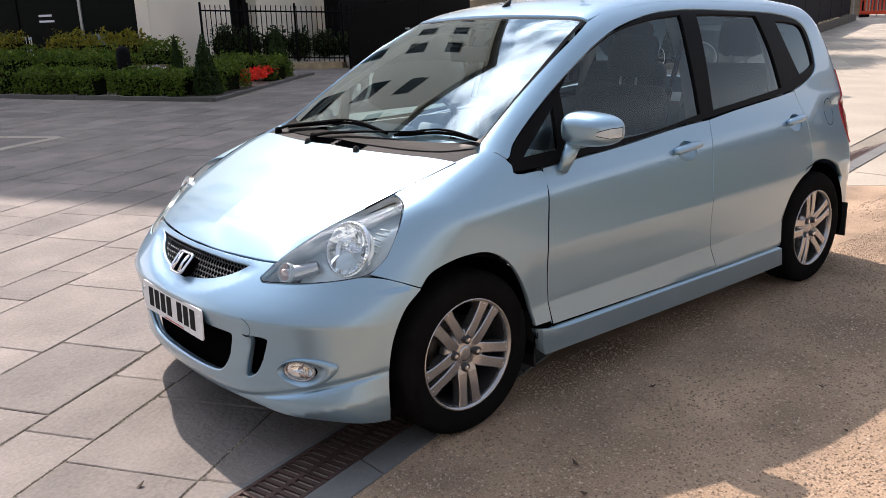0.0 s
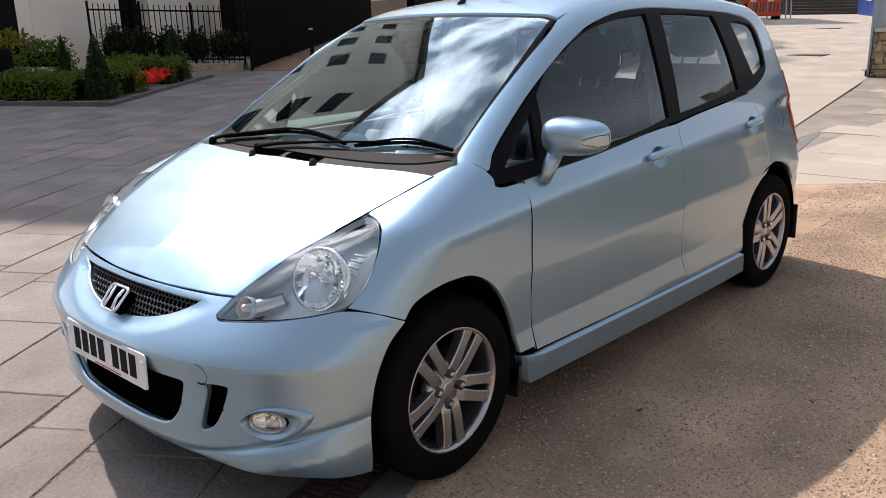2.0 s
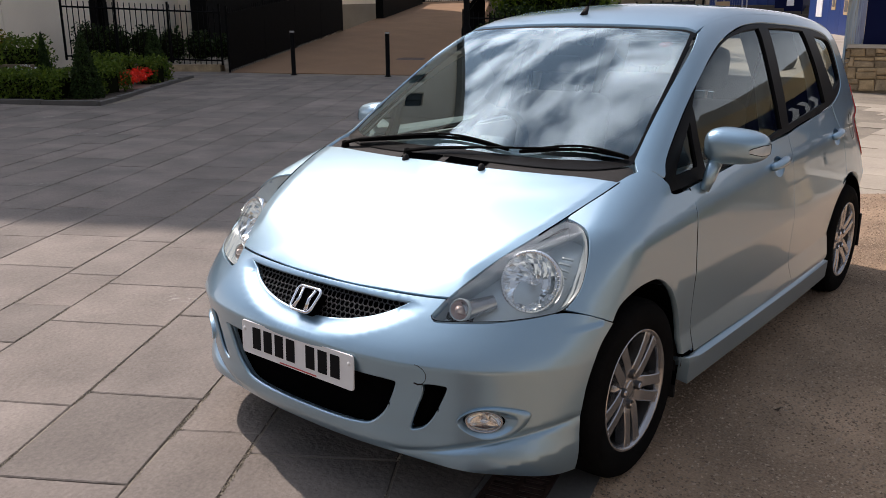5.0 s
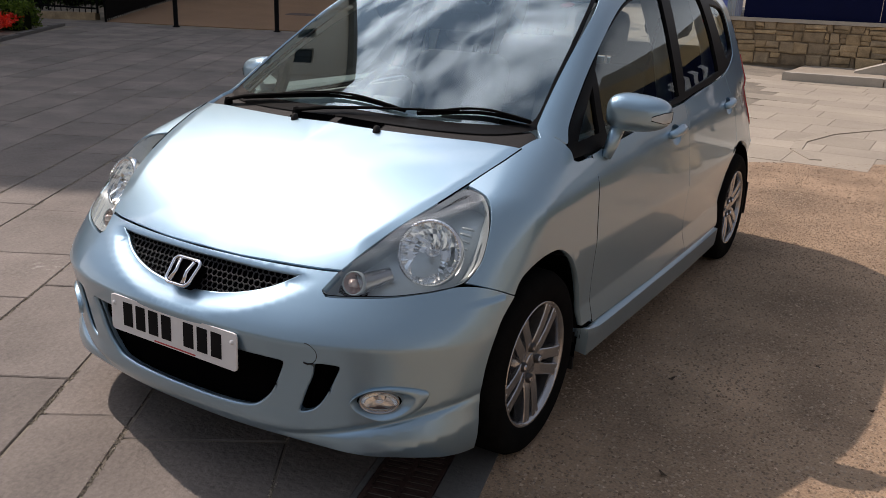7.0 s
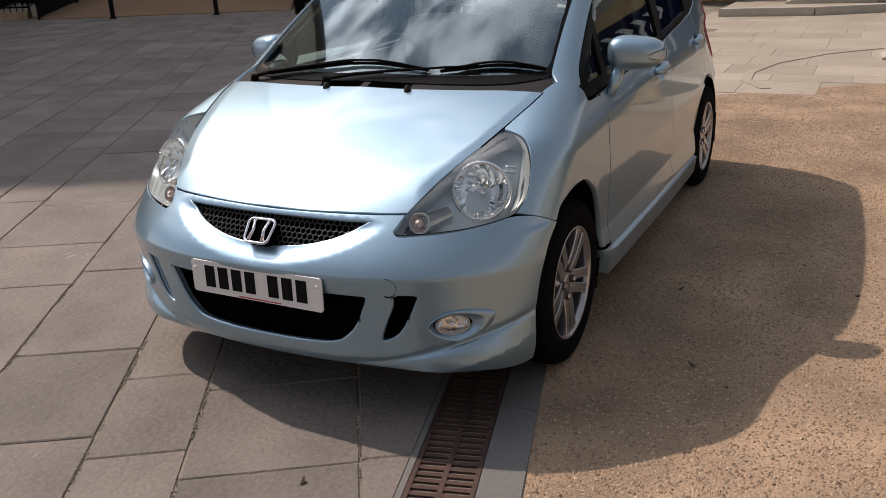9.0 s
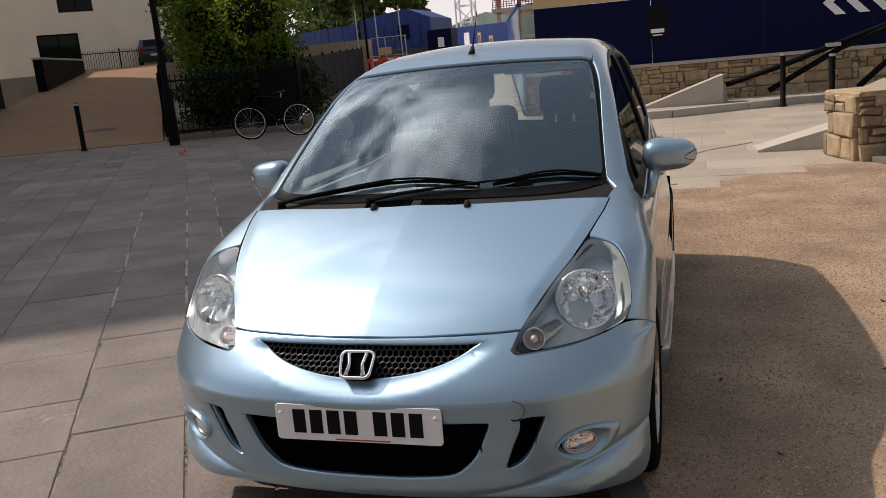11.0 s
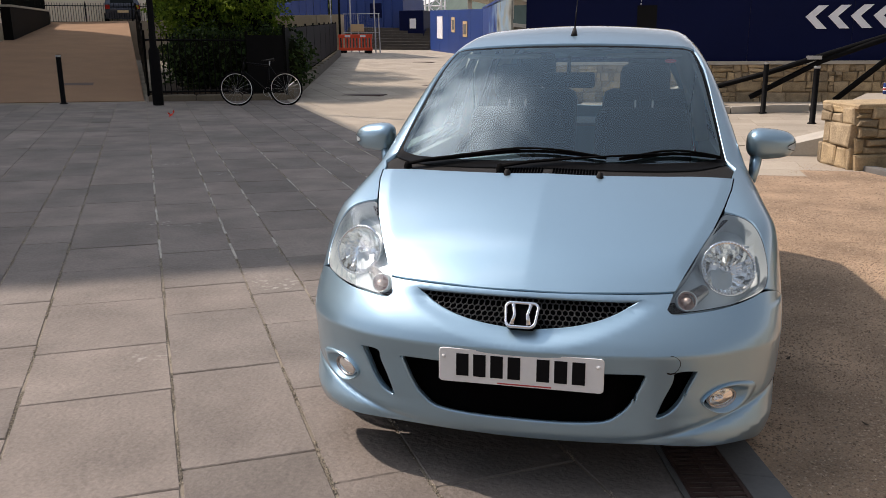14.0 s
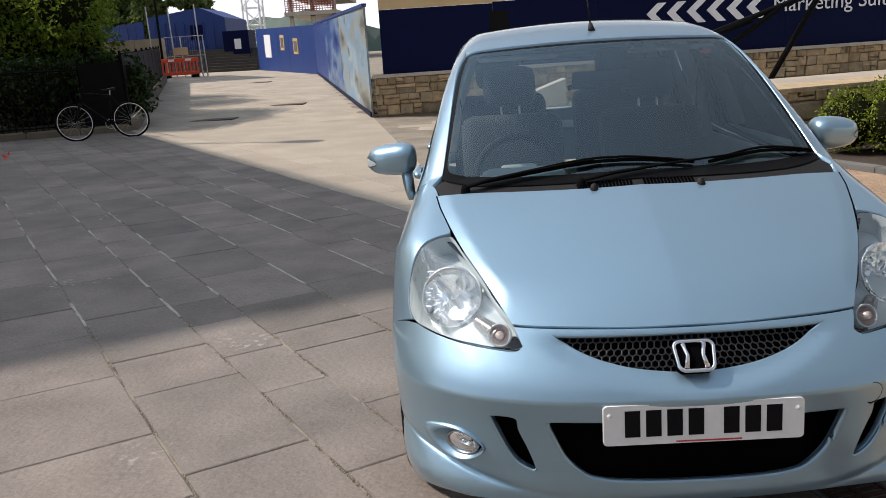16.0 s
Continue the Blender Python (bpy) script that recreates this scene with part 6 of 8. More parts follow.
for s in (1, -1):
    part("bonnet_gap", tube(list((seam + facing(seam) * -0.0002 + (0.002, 0, 0)) * (s, 1, 1)), 0.0024, 6), M_SHADE, car, smooth=True)

# bumper, with its openings
top = BONNET_FRONT[:-1] + [(0.462, -0.528, 0.672)] + LAMP_LOW[:-1] + [(0.75, -0.368, 0.650)] + SEAM
top = [(x, y, z - 0.0035) for x, y, z in top]
low = [(0.832, -0.285, 0.53), (0.825, -0.33, 0.43), (0.822, -0.348, 0.30), (0.832, -0.352, 0.19), (0.83, -0.35, 0.158), (0.79, -0.42, 0.162), (0.678, -0.54, 0.185), (0.50, -0.64, 0.196), (0.327, -0.685, 0.20), (0, -0.702, 0.195)]
pts = both_ways(top + low)
line = outline(FROM_FRONT.flat(pts), sharp=(4, 5, len(top) - 1, len(top) + 4, len(pts) - 4, len(pts) - 5))
INTAKE = [(0, -0.7, 0.452), (0.2, -0.7, 0.452), (0.385, -0.68, 0.450), (0.402, -0.68, 0.440), (0.392, -0.68, 0.405), (0.355, -0.68, 0.333), (0.306, -0.687, 0.285), (0.253, -0.694, 0.268), (0.142, -0.70, 0.260), (0, -0.7, 0.258)]
GRILLE = [(0, -0.594, 0.650), (0.18, -0.589, 0.650), (0.30, -0.575, 0.650), (0.372, -0.568, 0.652), (0.337, -0.596, 0.628), (0.271, -0.633, 0.600), (0.185, -0.661, 0.578), (0.10, -0.675, 0.566), (0, -0.68, 0.560)]
SLOT = [(0.478, -0.66, 0.448), (0.50, -0.654, 0.457), (0.548, -0.63, 0.454), (0.552, -0.628, 0.438), (0.514, -0.636, 0.355), (0.478, -0.645, 0.308), (0.440, -0.66, 0.290), (0.428, -0.66, 0.300), (0.450, -0.66, 0.36), (0.472, -0.655, 0.415)]
FOG = [(0.566, -0.61, 0.345), (0.60, -0.594, 0.382), (0.649, -0.567, 0.397), (0.70, -0.52, 0.392), (0.742, -0.486, 0.372), (0.715, -0.506, 0.325), (0.656, -0.556, 0.294), (0.60, -0.59, 0.308)]
holes = {}
for key, pts in (("intake", both_ways(INTAKE)), ("grille", both_ways(GRILLE))):
    holes[key] = outline(FROM_FRONT.flat(pts), 0.012, sharp=(3, len(pts) - 3) if key == "grille" else ())
for key, pts in (("slot", SLOT), ("fog", FOG)):
    holes[key] = outline(FROM_FRONT.flat(pts), 0.012)
twin = np.array((-1, 1))
every = [holes["intake"], holes["grille"], holes["slot"], holes["slot"] * twin, holes["fog"], holes["fog"] * twin]
span = np.arange(-0.84, 0.8401, 0.008)
front_y = -0.70 + 0.54 * (1 - np.sqrt(1 - np.clip(np.abs(span) / 0.862, 0, 0.995) ** 2.8))
folds = [FROM_FRONT.flat(np.stack([span, front_y, lip_line(span) + d], -1)) for d in (-0.012, -0.005, 0.0, 0.005, 0.010, 0.017)]
folds += [FROM_FRONT.flat(np.stack([span, front_y, 0 * span + 0.505 + d], -1)) for d in (-0.007, 0.0, 0.007)]
shell_v, shell_f, shell_n = skin(FROM_FRONT, line, every, 0.012, 0.0, 0.03, folds)
bumper = fit_on("front_bumper", (shell_v, shell_f, shell_n), M_PAINT, car)[0]
# near-black block filling the intake, in place of its inner shade
part("intake_box", prism([(-0.45, -0.59), (-0.30, -0.64), (0.30, -0.64), (0.45, -0.59), (0.45, -0.5), (-0.45, -0.5)], 0.235, 0.475), M_SHADE, bumper)


def mesh_insert(name, loop, mat, sink, label="", both=False, parent=None, step=0.04):
    return fit_on(name, skin(FROM_FRONT, loop, (), step, sink, 0), mat, parent or bumper, label, both)


# near-black sheets sunk behind the openings stand for the shade inside
mesh_insert("intake_back", holes["intake"] * (1.02, 1) , M_SHADE, 0.07)
mesh_insert("grille_back", holes["grille"], M_SHADE, 0.045)
mesh_insert("slot_back", holes["slot"], M_SHADE, 0.045, both=True)


def lattice(loop, du, dv, r, sink, slant):
    """Bars of a grille inside a loop, laid on the hull: slanting both ways, or level only."""
    geos = []
    lo, hi = loop.min(0), loop.max(0)
    lines = []
    if slant:
        for k in np.arange(lo[0] - 0.2, hi[0] + 0.2, du):
            for s in (1, -1):
                t = np.linspace(0, 1, 40)
                lines.append(np.stack([k + s * t * (hi[1] - lo[1]) * 0.75, lo[1] + t * (hi[1] - lo[1])], -1))
    else:
        for z in np.arange(lo[1] + dv, hi[1], dv):
            t = np.linspace(lo[0], hi[0], 60)
            lines.append(np.stack([t, 0 * t + z], -1))
    for ln in lines:
        ok = within(ln, loop)
        if ok.sum() < 2:
            continue
        p = FROM_FRONT.solid(ln[ok])
        p = p - facing(p) * sink
        geos.append(tube([p[0], p[len(p) // 2], p[-1]] if slant else list(p[:: max(1, len(p) // 14)]) + [p[-1]], r, 5, False))
    return join(*geos)


def honeycomb(loop, pitch, r, sink):
    """A six-sided mesh inside a loop, laid on the hull."""
    lo, hi = loop.min(0), loop.max(0)
    edges = set()
    for j in range(int((hi[1] - lo[1]) / (pitch * 0.6)) + 2):
        for i in range(int((hi[0] - lo[0]) / pitch) + 2):
            c = lo + np.array(((i + 0.5 * (j % 2)) * pitch, j * pitch * 0.6))
            hexa = [tuple(np.round(c + np.array((math.sin(q) * pitch / 1.732, math.cos(q) * pitch / 1.732 * 0.7)), 4)) for q in [k * math.pi / 3 for k in range(6)]]
            edges |= {tuple(sorted((hexa[k], hexa[k - 1]))) for k in range(6)}
    e = np.array(sorted(edges))
    e = e[within(e.mean(1), loop)]
    p = FROM_FRONT.solid(e.reshape(-1, 2))
    p = (p - facing(p) * sink).reshape(-1, 2, 3)
    return join(*[tube(list(q), r, 4, False) for q in p])


part("grille_mesh", honeycomb(holes["grille"], 0.022, 0.0022, 0.012), M_GRID, bumper, "black honeycomb mesh", True)
part("intake_slats", lattice(holes["intake"], 0, 0.040, 0.004, 0.062, False), M_SHADE, bumper, smooth=True)
for key, thick in (("grille", 0.006), ("intake", 0.009), ("slot", 0.006)):
    for s in (1, -1) if key == "slot" else (1,):
        uv = holes[key] * (s, 1)
        p = FROM_FRONT.solid(uv)
        p = p - facing(p) * (thick * 1.02)
        part("opening_lip", tube(list(p) + [p[0], p[1]], thick, 8, False), M_PAINT, bumper, "", True)
fog_mid = FROM_FRONT.flat([(0.640, -0.575, 0.346)])[0]
spread = holes["fog"] - fog_mid
turn = np.arctan2(spread[:, 1] / 0.05, spread[:, 0] / 0.07)
oval = fog_mid + np.stack([0.050 * np.cos(turn), 0.029 * np.sin(turn)], -1)
outer_side = np.clip(np.cos(turn), 0, 1)[:, None]
rings = []
for t, sink in ((-0.02, 0.010), (0.0, 0.0), (0.07, -0.009), (0.16, -0.011), (0.30, -0.008), (0.45, -0.002), (0.72, 0.005), (1.0, 0.011)):
    k = t if t < 0.1 else t + (1 - t) * 0.42 * outer_side * (1 if t < 1 else 0)
    p = FROM_FRONT.solid(holes["fog"] + (oval - holes["fog"]) * k)
    rings.append(p - facing(p) * sink)
n = len(turn)
ring_geo = (list(np.concatenate(rings)), [(i * n + j, i * n + (j + 1) % n, (i + 1) * n + (j + 1) % n, (i + 1) * n + j) for i in range(len(rings) - 1) for j in range(n)])
for s in (1, -1):
    part("fog_surround", ([(v[0] * s, v[1], v[2]) for v in ring_geo[0]], ring_geo[1]), M_PAINT, bumper, "painted teardrop fog lamp surround", True)
    ctr = FROM_FRONT.solid(fog_mid[None])[0]
    nor = facing(ctr[None])[0]
    ctr = (ctr - nor * 0.009) * (s, 1, 1)
    nor = nor * (s, 1, 1)
    m = Matrix.Translation(Vector(ctr)) @ Vector(nor).to_track_quat("Z", "Y").to_matrix().to_4x4() @ Matrix.Diagonal((1.0, 0.64, 1, 1))
    fog = part("fog_lamp", moved(lathe([(0, -0.030), (0.02, -0.026), (0.040, -0.012), (0.050, 0.002), (0.051, 0.006)], 28), m), M_REFLECTOR, bumper, "clear fog lamp in a painted surround", True)
    part("fog_glass", moved(lathe([(0, 0.010), (0.03, 0.007), (0.049, 0.001)], 28), m), M_LENS, fog, smooth=True).visible_shadow = False
    part("fog_bulb", moved(lathe([(0, 0.0), (0.011, -0.004), (0.014, -0.02)], 14), m), M_CHROME, fog, smooth=True)
    part("fog_bezel", moved(lathe([(0.048, 0.002), (0.050, 0.008), (0.054, 0.006), (0.055, -0.004)], 32), m), M_ALLOY, fog, smooth=True)
# the towing eye's cover
a = np.linspace(-1.35, 1.5, 30)
uv = np.stack([0.72 * math.atan2(0.456, 0.664) + 0.031 * np.cos(a), 0.478 + 0.033 * np.sin(a)], -1)
p = FROM_FRONT.solid(uv)
part("towing_eye_cover", tube(list(p - facing(p) * 0.0007), 0.0014, 5), M_MATT, bumper, smooth=True)
scratch = FROM_FRONT.solid(FROM_FRONT.flat([(0.452, -0.66, 0.452), (0.466, -0.66, 0.449), (0.482, -0.655, 0.452)]))
part("scuff_mark", tube(list(scratch), 0.0025, 5), M_MATT, bumper, smooth=True)

# badge: a plain rounded frame with two upright bars
b0 = Matrix.Translation((0, -0.652, 0.603)) @ pose(0, 0, 0, 47, 0, 0)


def rounded(w, h, r, n=6):
    return [(sx * (w / 2 - r) + r * math.cos(q), sy * (h / 2 - r) + r * math.sin(q)) for sx, sy, q0 in ((1, 1, 0), (-1, 1, 90), (-1, -1, 180), (1, -1, 270)) for q in [radians(q0 + 90 * k / n) for k in range(n + 1)]]


loop = [Vector((x * (1 + 0.10 * y / 0.045), y, 0.006)) for x, y in rounded(0.098, 0.082, 0.018)]
badge = part("badge", moved(tube(loop + loop[:2], 0.0055, 8, False), b0), M_CHROME, bumper, "plain chrome emblem", True)
for s in (1, -1):
    part("emblem_bar", moved(tube([(s * 0.028, 0.033, 0.006), (s * 0.020, 0, 0.009), (s * 0.027, -0.034, 0.006)], [0.008, 0.006, 0.008], 8), b0), M_CHROME, badge, smooth=True)
part("badge_back", moved(prism(rounded(0.094, 0.080, 0.016), -0.03, 0.001), b0), M_SHADE, badge)

# number plate: its writing is plain bars
pl = Matrix.Translation((0.006, -0.717, 0.446)) @ pose(0, 0, 0, 88, 0, 0)
plate = part("number_plate", moved(prism(rounded(0.52, 0.111, 0.012), -0.005, 0.0, 0.0015), pl), M_PLATE, bumper, "white number plate with plain dark bars")
for x in (-0.183, -0.128, -0.073, -0.018, 0.073, 0.128, 0.183):
    part("plate_bar", moved(prism([(x - 0.020, -0.033), (x + 0.020, -0.033), (x + 0.020, 0.040), (x - 0.020, 0.040)], -0.002, 0.0012), pl), M_INK, plate)
part("plate_bar", moved(prism([(-0.07, -0.0515), (0.10, -0.0515), (0.10, -0.0475), (-0.07, -0.0475)], -0.002, 0.001), pl), M_REDINK, plate)
for x in (-0.243, 0.243):
    part("plate_screw", moved(lathe([(0, 0.004), (0.006, 0.003), (0.008, -0.001)], 12), pl @ Matrix.Translation((x, 0.028, 0))), M_PLATE, plate, smooth=True)
part("plate_holder", moved(prism(rounded(0.46, 0.08, 0.01), -0.04, -0.006), pl), M_SHADE, bumper)

# headlamps
LAMP = LAMP_LOW + LAMP_OUT + [(0.5955, -0.2575, 0.824), (0.5485, -0.3695, 0.776), (0.5135, -0.4455, 0.729), (0.472, -0.519, 0.682)]
lamp_line = outline(FROM_LAMP.flat(LAMP), 0.012)
middle = lamp_line.mean(0)
lamp_line = middle + (lamp_line - middle) * 0.995
for ob in fit_on("headlamp", skin(FROM_LAMP, lamp_line, (), 0.03, 0.075, 0), M_HOUSING, car, "clear headlamp with a round chrome reflector", True):
    s = 1 if ob.data.vertices[0].co.x > 0 else -1
    flip = np.array((s, 1, 1))
    v, f, n = skin(FROM_LAMP, lamp_line, (), 0.02, 0.001, 0)
    lens = part("lens", (v * flip, f if s > 0 else [tuple(reversed(t)) for t in f]), M_LENS, ob, "clear plastic lens", True, n * flip)
    lens.visible_shadow = False
    v, f, n = skin(FROM_LAMP, middle + (lamp_line - middle) * 1.003, [middle + (lamp_line - middle) * 0.994], 0.02, 0.003, 0.004)
    part("lamp_edge", (v * flip, f if s > 0 else [tuple(reversed(t)) for t in f]), M_BLACK, ob, "", True, n * flip)
    v, f, n = skin(FROM_LAMP, middle + (lamp_line - middle) * 0.998, [middle + (lamp_line - middle) * 0.993], 0.02, 0.004, 0.075)
    part("lamp_wall", (v * flip, f if s > 0 else [tuple(reversed(t)) for t in f]), M_HOUSING, ob, "", True, n * flip)
    for name, where, r, deep in (("reflector", (0.645, -0.372, 0.735), 0.082, 0.050), ("indicator", (0.509, -0.528, 0.656), 0.029, 0.03)):
        c = FROM_LAMP.solid(FROM_LAMP.flat([where]))[0]
        nor = facing(c[None])[0]
        aim = (Vector((0.12, -1.0, 0.06)) + 0.75 * Vector(nor)).normalized()
        c = (c - nor * (0.036 if name == "reflector" else 0.020)) * flip
        aim = Vector((aim.x * s, aim.y, aim.z))
        m = Matrix.Translation(Vector(c)) @ aim.to_track_quat("Z", "Y").to_matrix().to_4x4()
        big = name == "reflector"
        bowl = lathe([(0.14 * r, -deep)] + [(r * k / 6, -deep * (1 - (k / 6) ** 2)) for k in range(2, 7)], 30 if big else 18)
        bowl = ([(x, y, z + (0.004 if big else 0.0015) * math.cos(9 * x / r * 2.2)) for x, y, z in bowl[0]], bowl[1])
        dish = part(name, moved(bowl, m), M_REFLECTOR if big else M_AMBER, ob, "fluted chrome reflector" if big else "clear amber indicator")
        part("bezel", moved(lathe([(r * 0.99, -0.004), (r * 1.0, 0.004), (r * 1.10, 0.005), (r * 1.13, -0.002), (r * 1.14, -0.02)], 40), m), M_CHROME if big else M_HOUSING, ob, "", True)
        if big:
            for k in range(48):
                q = 2 * math.pi * k / 48
                part("bezel_rib", moved(tube([(r * 1.01 * math.cos(q), r * 1.01 * math.sin(q), 0.006), (r * 1.09 * math.cos(q), r * 1.09 * math.sin(q), 0.0065)], 0.0016, 4), m), M_HOUSING, dish)
        part("bulb", moved(lathe([(0, -deep + 0.045), (0.011, -deep + 0.04), (0.012, -deep + 0.01), (0.016, -deep)], 14), m), M_CHROME if big else M_AMBER, ob, smooth=True)
    # ribbed panel of the side light, and the barrel behind the indicator
    for j in range(5):
        row = [(0.690 + 0.010 * i, -0.272 - 0.012 * j + 0.004 * i, 0.800 - 0.019 * j - 0.003 * i) for i in range(5)]
        p = FROM_LAMP.solid(FROM_LAMP.flat(row))
        p = (p - facing(p) * 0.040) * flip
        part("side_light_rib", tube(list(p), 0.0058, 6, True, 0.6), M_HOUSING, ob, "", True)
    a, b = (FROM_LAMP.solid(FROM_LAMP.flat([q]))[0] for q in ((0.512, -0.524, 0.658), (0.570, -0.455, 0.690)))
    a, b = (a - facing(a[None])[0] * 0.038) * flip, (b - facing(b[None])[0] * 0.060) * flip
    part("indicator_barrel", tube([tuple(a), tuple(b)], [0.029, 0.020], 20, False), M_ALLOY, ob, "", True)

# front wings
wing = [(0.637, -0.150, 0.864)] + [(x + 0.004, y + 0.004, z + 0.003) for x, y, z in reversed(LAMP_OUT[:-1])] + [(0.760, -0.357, 0.6535)] + SEAM + side_points(ARCH) + side_points([(0.402, 0.298), (0.388, 0.42), (0.380, 0.56), (0.392, 0.70), (0.405, 0.807), (0.408, 0.886), (0.30, 0.893), (0.262, 0.905), (0.266, 0.935)]) + [(0.722, 0.225, 0.965), (0.70, 0.165, 0.968)] + [(x + 0.004, y, z) for x, y, z in reversed(BONNET_SIDE[3:])]
line = outline(FROM_WING.flat(FROM_WING.solid(FROM_WING.flat(wing)) * 0 + np.array(wing)), 0.02, sharp=(0, 6, 8, 17, 18, 22))
fit_on("front_wing", skin(FROM_WING, line, (), 0.018, 0.0, 0.02), M_PAINT, car, "", True)

# side: doors, sills, pillars
DLO = [(0.262, 0.907), (0.285, 0.897), (0.415, 0.897), (0.541, 0.903), (0.886, 0.920), (1.286, 0.950), (1.53, 0.962), (1.753, 0.980), (2.229, 1.010), (2.464, 1.041), (2.612, 1.088), (2.662, 1.137), (2.66, 1.284), (2.582, 1.355), (2.409, 1.388), (2.181, 1.405), (1.85, 1.419), (1.626, 1.426), (1.471, 1.424), (1.295, 1.411), (1.078, 1.370), (0.904, 1.313), (0.735, 1.235), (0.579, 1.152), (0.429, 1.062), (0.317, 0.985), (0.268, 0.935)]
PANES = {
    "quarter_window": ([(0.345, 0.940), (0.520, 0.946), (0.530, 0.965), (0.545, 1.085)], (0, 1, 3)),
    "front_door_window": ([(0.60, 0.932), (0.618, 1.150), (0.70, 1.200), (0.849, 1.272), (1.062, 1.345), (1.275, 1.385), (1.50, 1.399), (1.482, 1.25), (1.462, 0.985), (1.085, 0.949)], (0, 1, 6, 8)),
    "rear_door_window": ([(1.648, 1.398), (1.90, 1.394), (2.148, 1.380), (2.200, 1.22), (2.222, 1.040), (1.592, 0.992)], (0, 2, 4, 5)),
    "rear_quarter_window": ([(2.345, 1.350), (2.50, 1.340), (2.60, 1.305), (2.632, 1.17), (2.618, 1.130), (2.47, 1.085), (2.415, 1.194)], (0, 5)),
}
for key, (v, _) in PANES.items():
    my, mz = sum(q[0] for q in v) / len(v), sum(q[1] for q in v) / len(v)
    for i, (y, z) in enumerate(v):
        v[i] = (y + 0.013 * (1 if y > my else -1) * (0.4 if key == "quarter_window" else 1), z + (0.011 if z > mz else -0.002))
pane_lines = {k: outline(FROM_SIDE.flat(side_points(v)), 0.02, sharp=s) for k, (v, s) in PANES.items()}
fit_on("window_frame", skin(FROM_SIDE, outline(FROM_SIDE.flat(side_points(DLO)), 0.02), list(pane_lines.values()), 0.04, 0.003, 0.02), M_BLACK, car, "black window surround", True)
for key, line in pane_lines.items():
    fit_on(key, skin(FROM_SIDE, line, (), 0.05, 0.012, 0), M_PANE, car, "", True)

front_door = [(0.413, 0.888), (0.4095, 0.807), (0.3845, 0.56), (0.3925, 0.42), (0.4085, 0.306), (0.9, 0.296), (1.501, 0.283), (1.466, 0.40), (1.452, 0.568), (1.470, 0.72), (1.489, 0.839), (1.522, 0.951), (1.286, 0.942), (0.886, 0.912), (0.541, 0.895)]
rear_door = [(1.5265, 0.951), (1.4935, 0.839), (1.4745, 0.72), (1.4565, 0.568), (1.4705, 0.40), (1.5055, 0.283), (2.10, 0.270), (2.118, 0.35), (2.15, 0.44), (2.21, 0.53), (2.30, 0.59), (2.385, 0.617), (2.425, 0.68), (2.415, 0.80), (2.35, 1.01), (2.229, 1.001), (1.753, 0.971)]
along = np.arange(0.0, 2.9, 0.02)
side_folds = [FROM_SIDE.flat(np.stack([0 * along + 0.8, along, SHOULDER(along) + d], -1)) for d in (-0.014, -0.006, 0.0, 0.006, 0.014)]
side_folds += [FROM_SIDE.flat(np.stack([0 * along + 0.8, along, 0 * along + 0.39 + d], -1)) for d in (-0.008, 0.0, 0.008)]
HANDLES = ((1.195, 1.385, 0.850, 0.862), (2.18, 2.36, 0.868, 0.882))
CUP = [(math.cos(q), math.sin(q)) for q in np.linspace(0, 2 * math.pi, 25)[:-1]]
doors = []
for k, (name, pts, sharp) in enumerate((("front_door", front_door, (0, 4, 6, 11)), ("rear_door", rear_door, (0, 5, 6, 14)))):
    y0, y1, z0, z1 = HANDLES[k]
    cup = FROM_SIDE.flat(side_points([((y0 + y1) / 2 + 0.006 + 0.068 * a, (z0 + z1) / 2 - 0.012 + 0.042 * b) for a, b in CUP]))
    doors.append(fit_on(name, skin(FROM_SIDE, outline(FROM_SIDE.flat(side_points(pts)), 0.02, sharp), [cup], 0.03, 0.0, 0.02, side_folds), M_PAINT, car, "", True))
# thin near-black bars fill the door gaps, drawing their shade
for seam in (front_door[:5], rear_door[:6]):
    ys, zs = [y - 0.0022 for y, z in seam], [z for y, z in seam]
    zz = np.linspace(zs[0], zs[-1], 26)
    p = FROM_SIDE.solid(FROM_SIDE.flat([(0.8, spl(zs[::-1], ys[::-1])(z), z) for z in zz]))
    for way in (1, -1):
        part("door_gap", tube(list((p - facing(p) * 0.0024) * (way, 1, 1)), 0.0020, 6), M_SHADE, car, smooth=True)
SILL = [(0.330, 0.305), (0.42, 0.290), (1.3, 0.276), (2.095, 0.260), (2.118, 0.22), (2.145, 0.160), (1.3, 0.178), (0.360, 0.198), (0.342, 0.24)]
fit_on("sill", skin(FROM_SIDE, outline(FROM_SIDE.flat(side_points(SILL)), 0.03, (0, 3, 5, 7)), (), 0.03, -0.016, 0.06), M_PAINT, car, "", True)
# near-black sheet above the sill: the gap's shade put into colour
fit_on("sill_shadow_gap", skin(FROM_SIDE, outline(FROM_SIDE.flat(side_points([(0.33, 0.33), (2.13, 0.29), (2.13, 0.24), (0.33, 0.26)])), 0.05, (0, 1, 2, 3)), (), 0.05, 0.014, 0), M_SHADE, car, "", True)

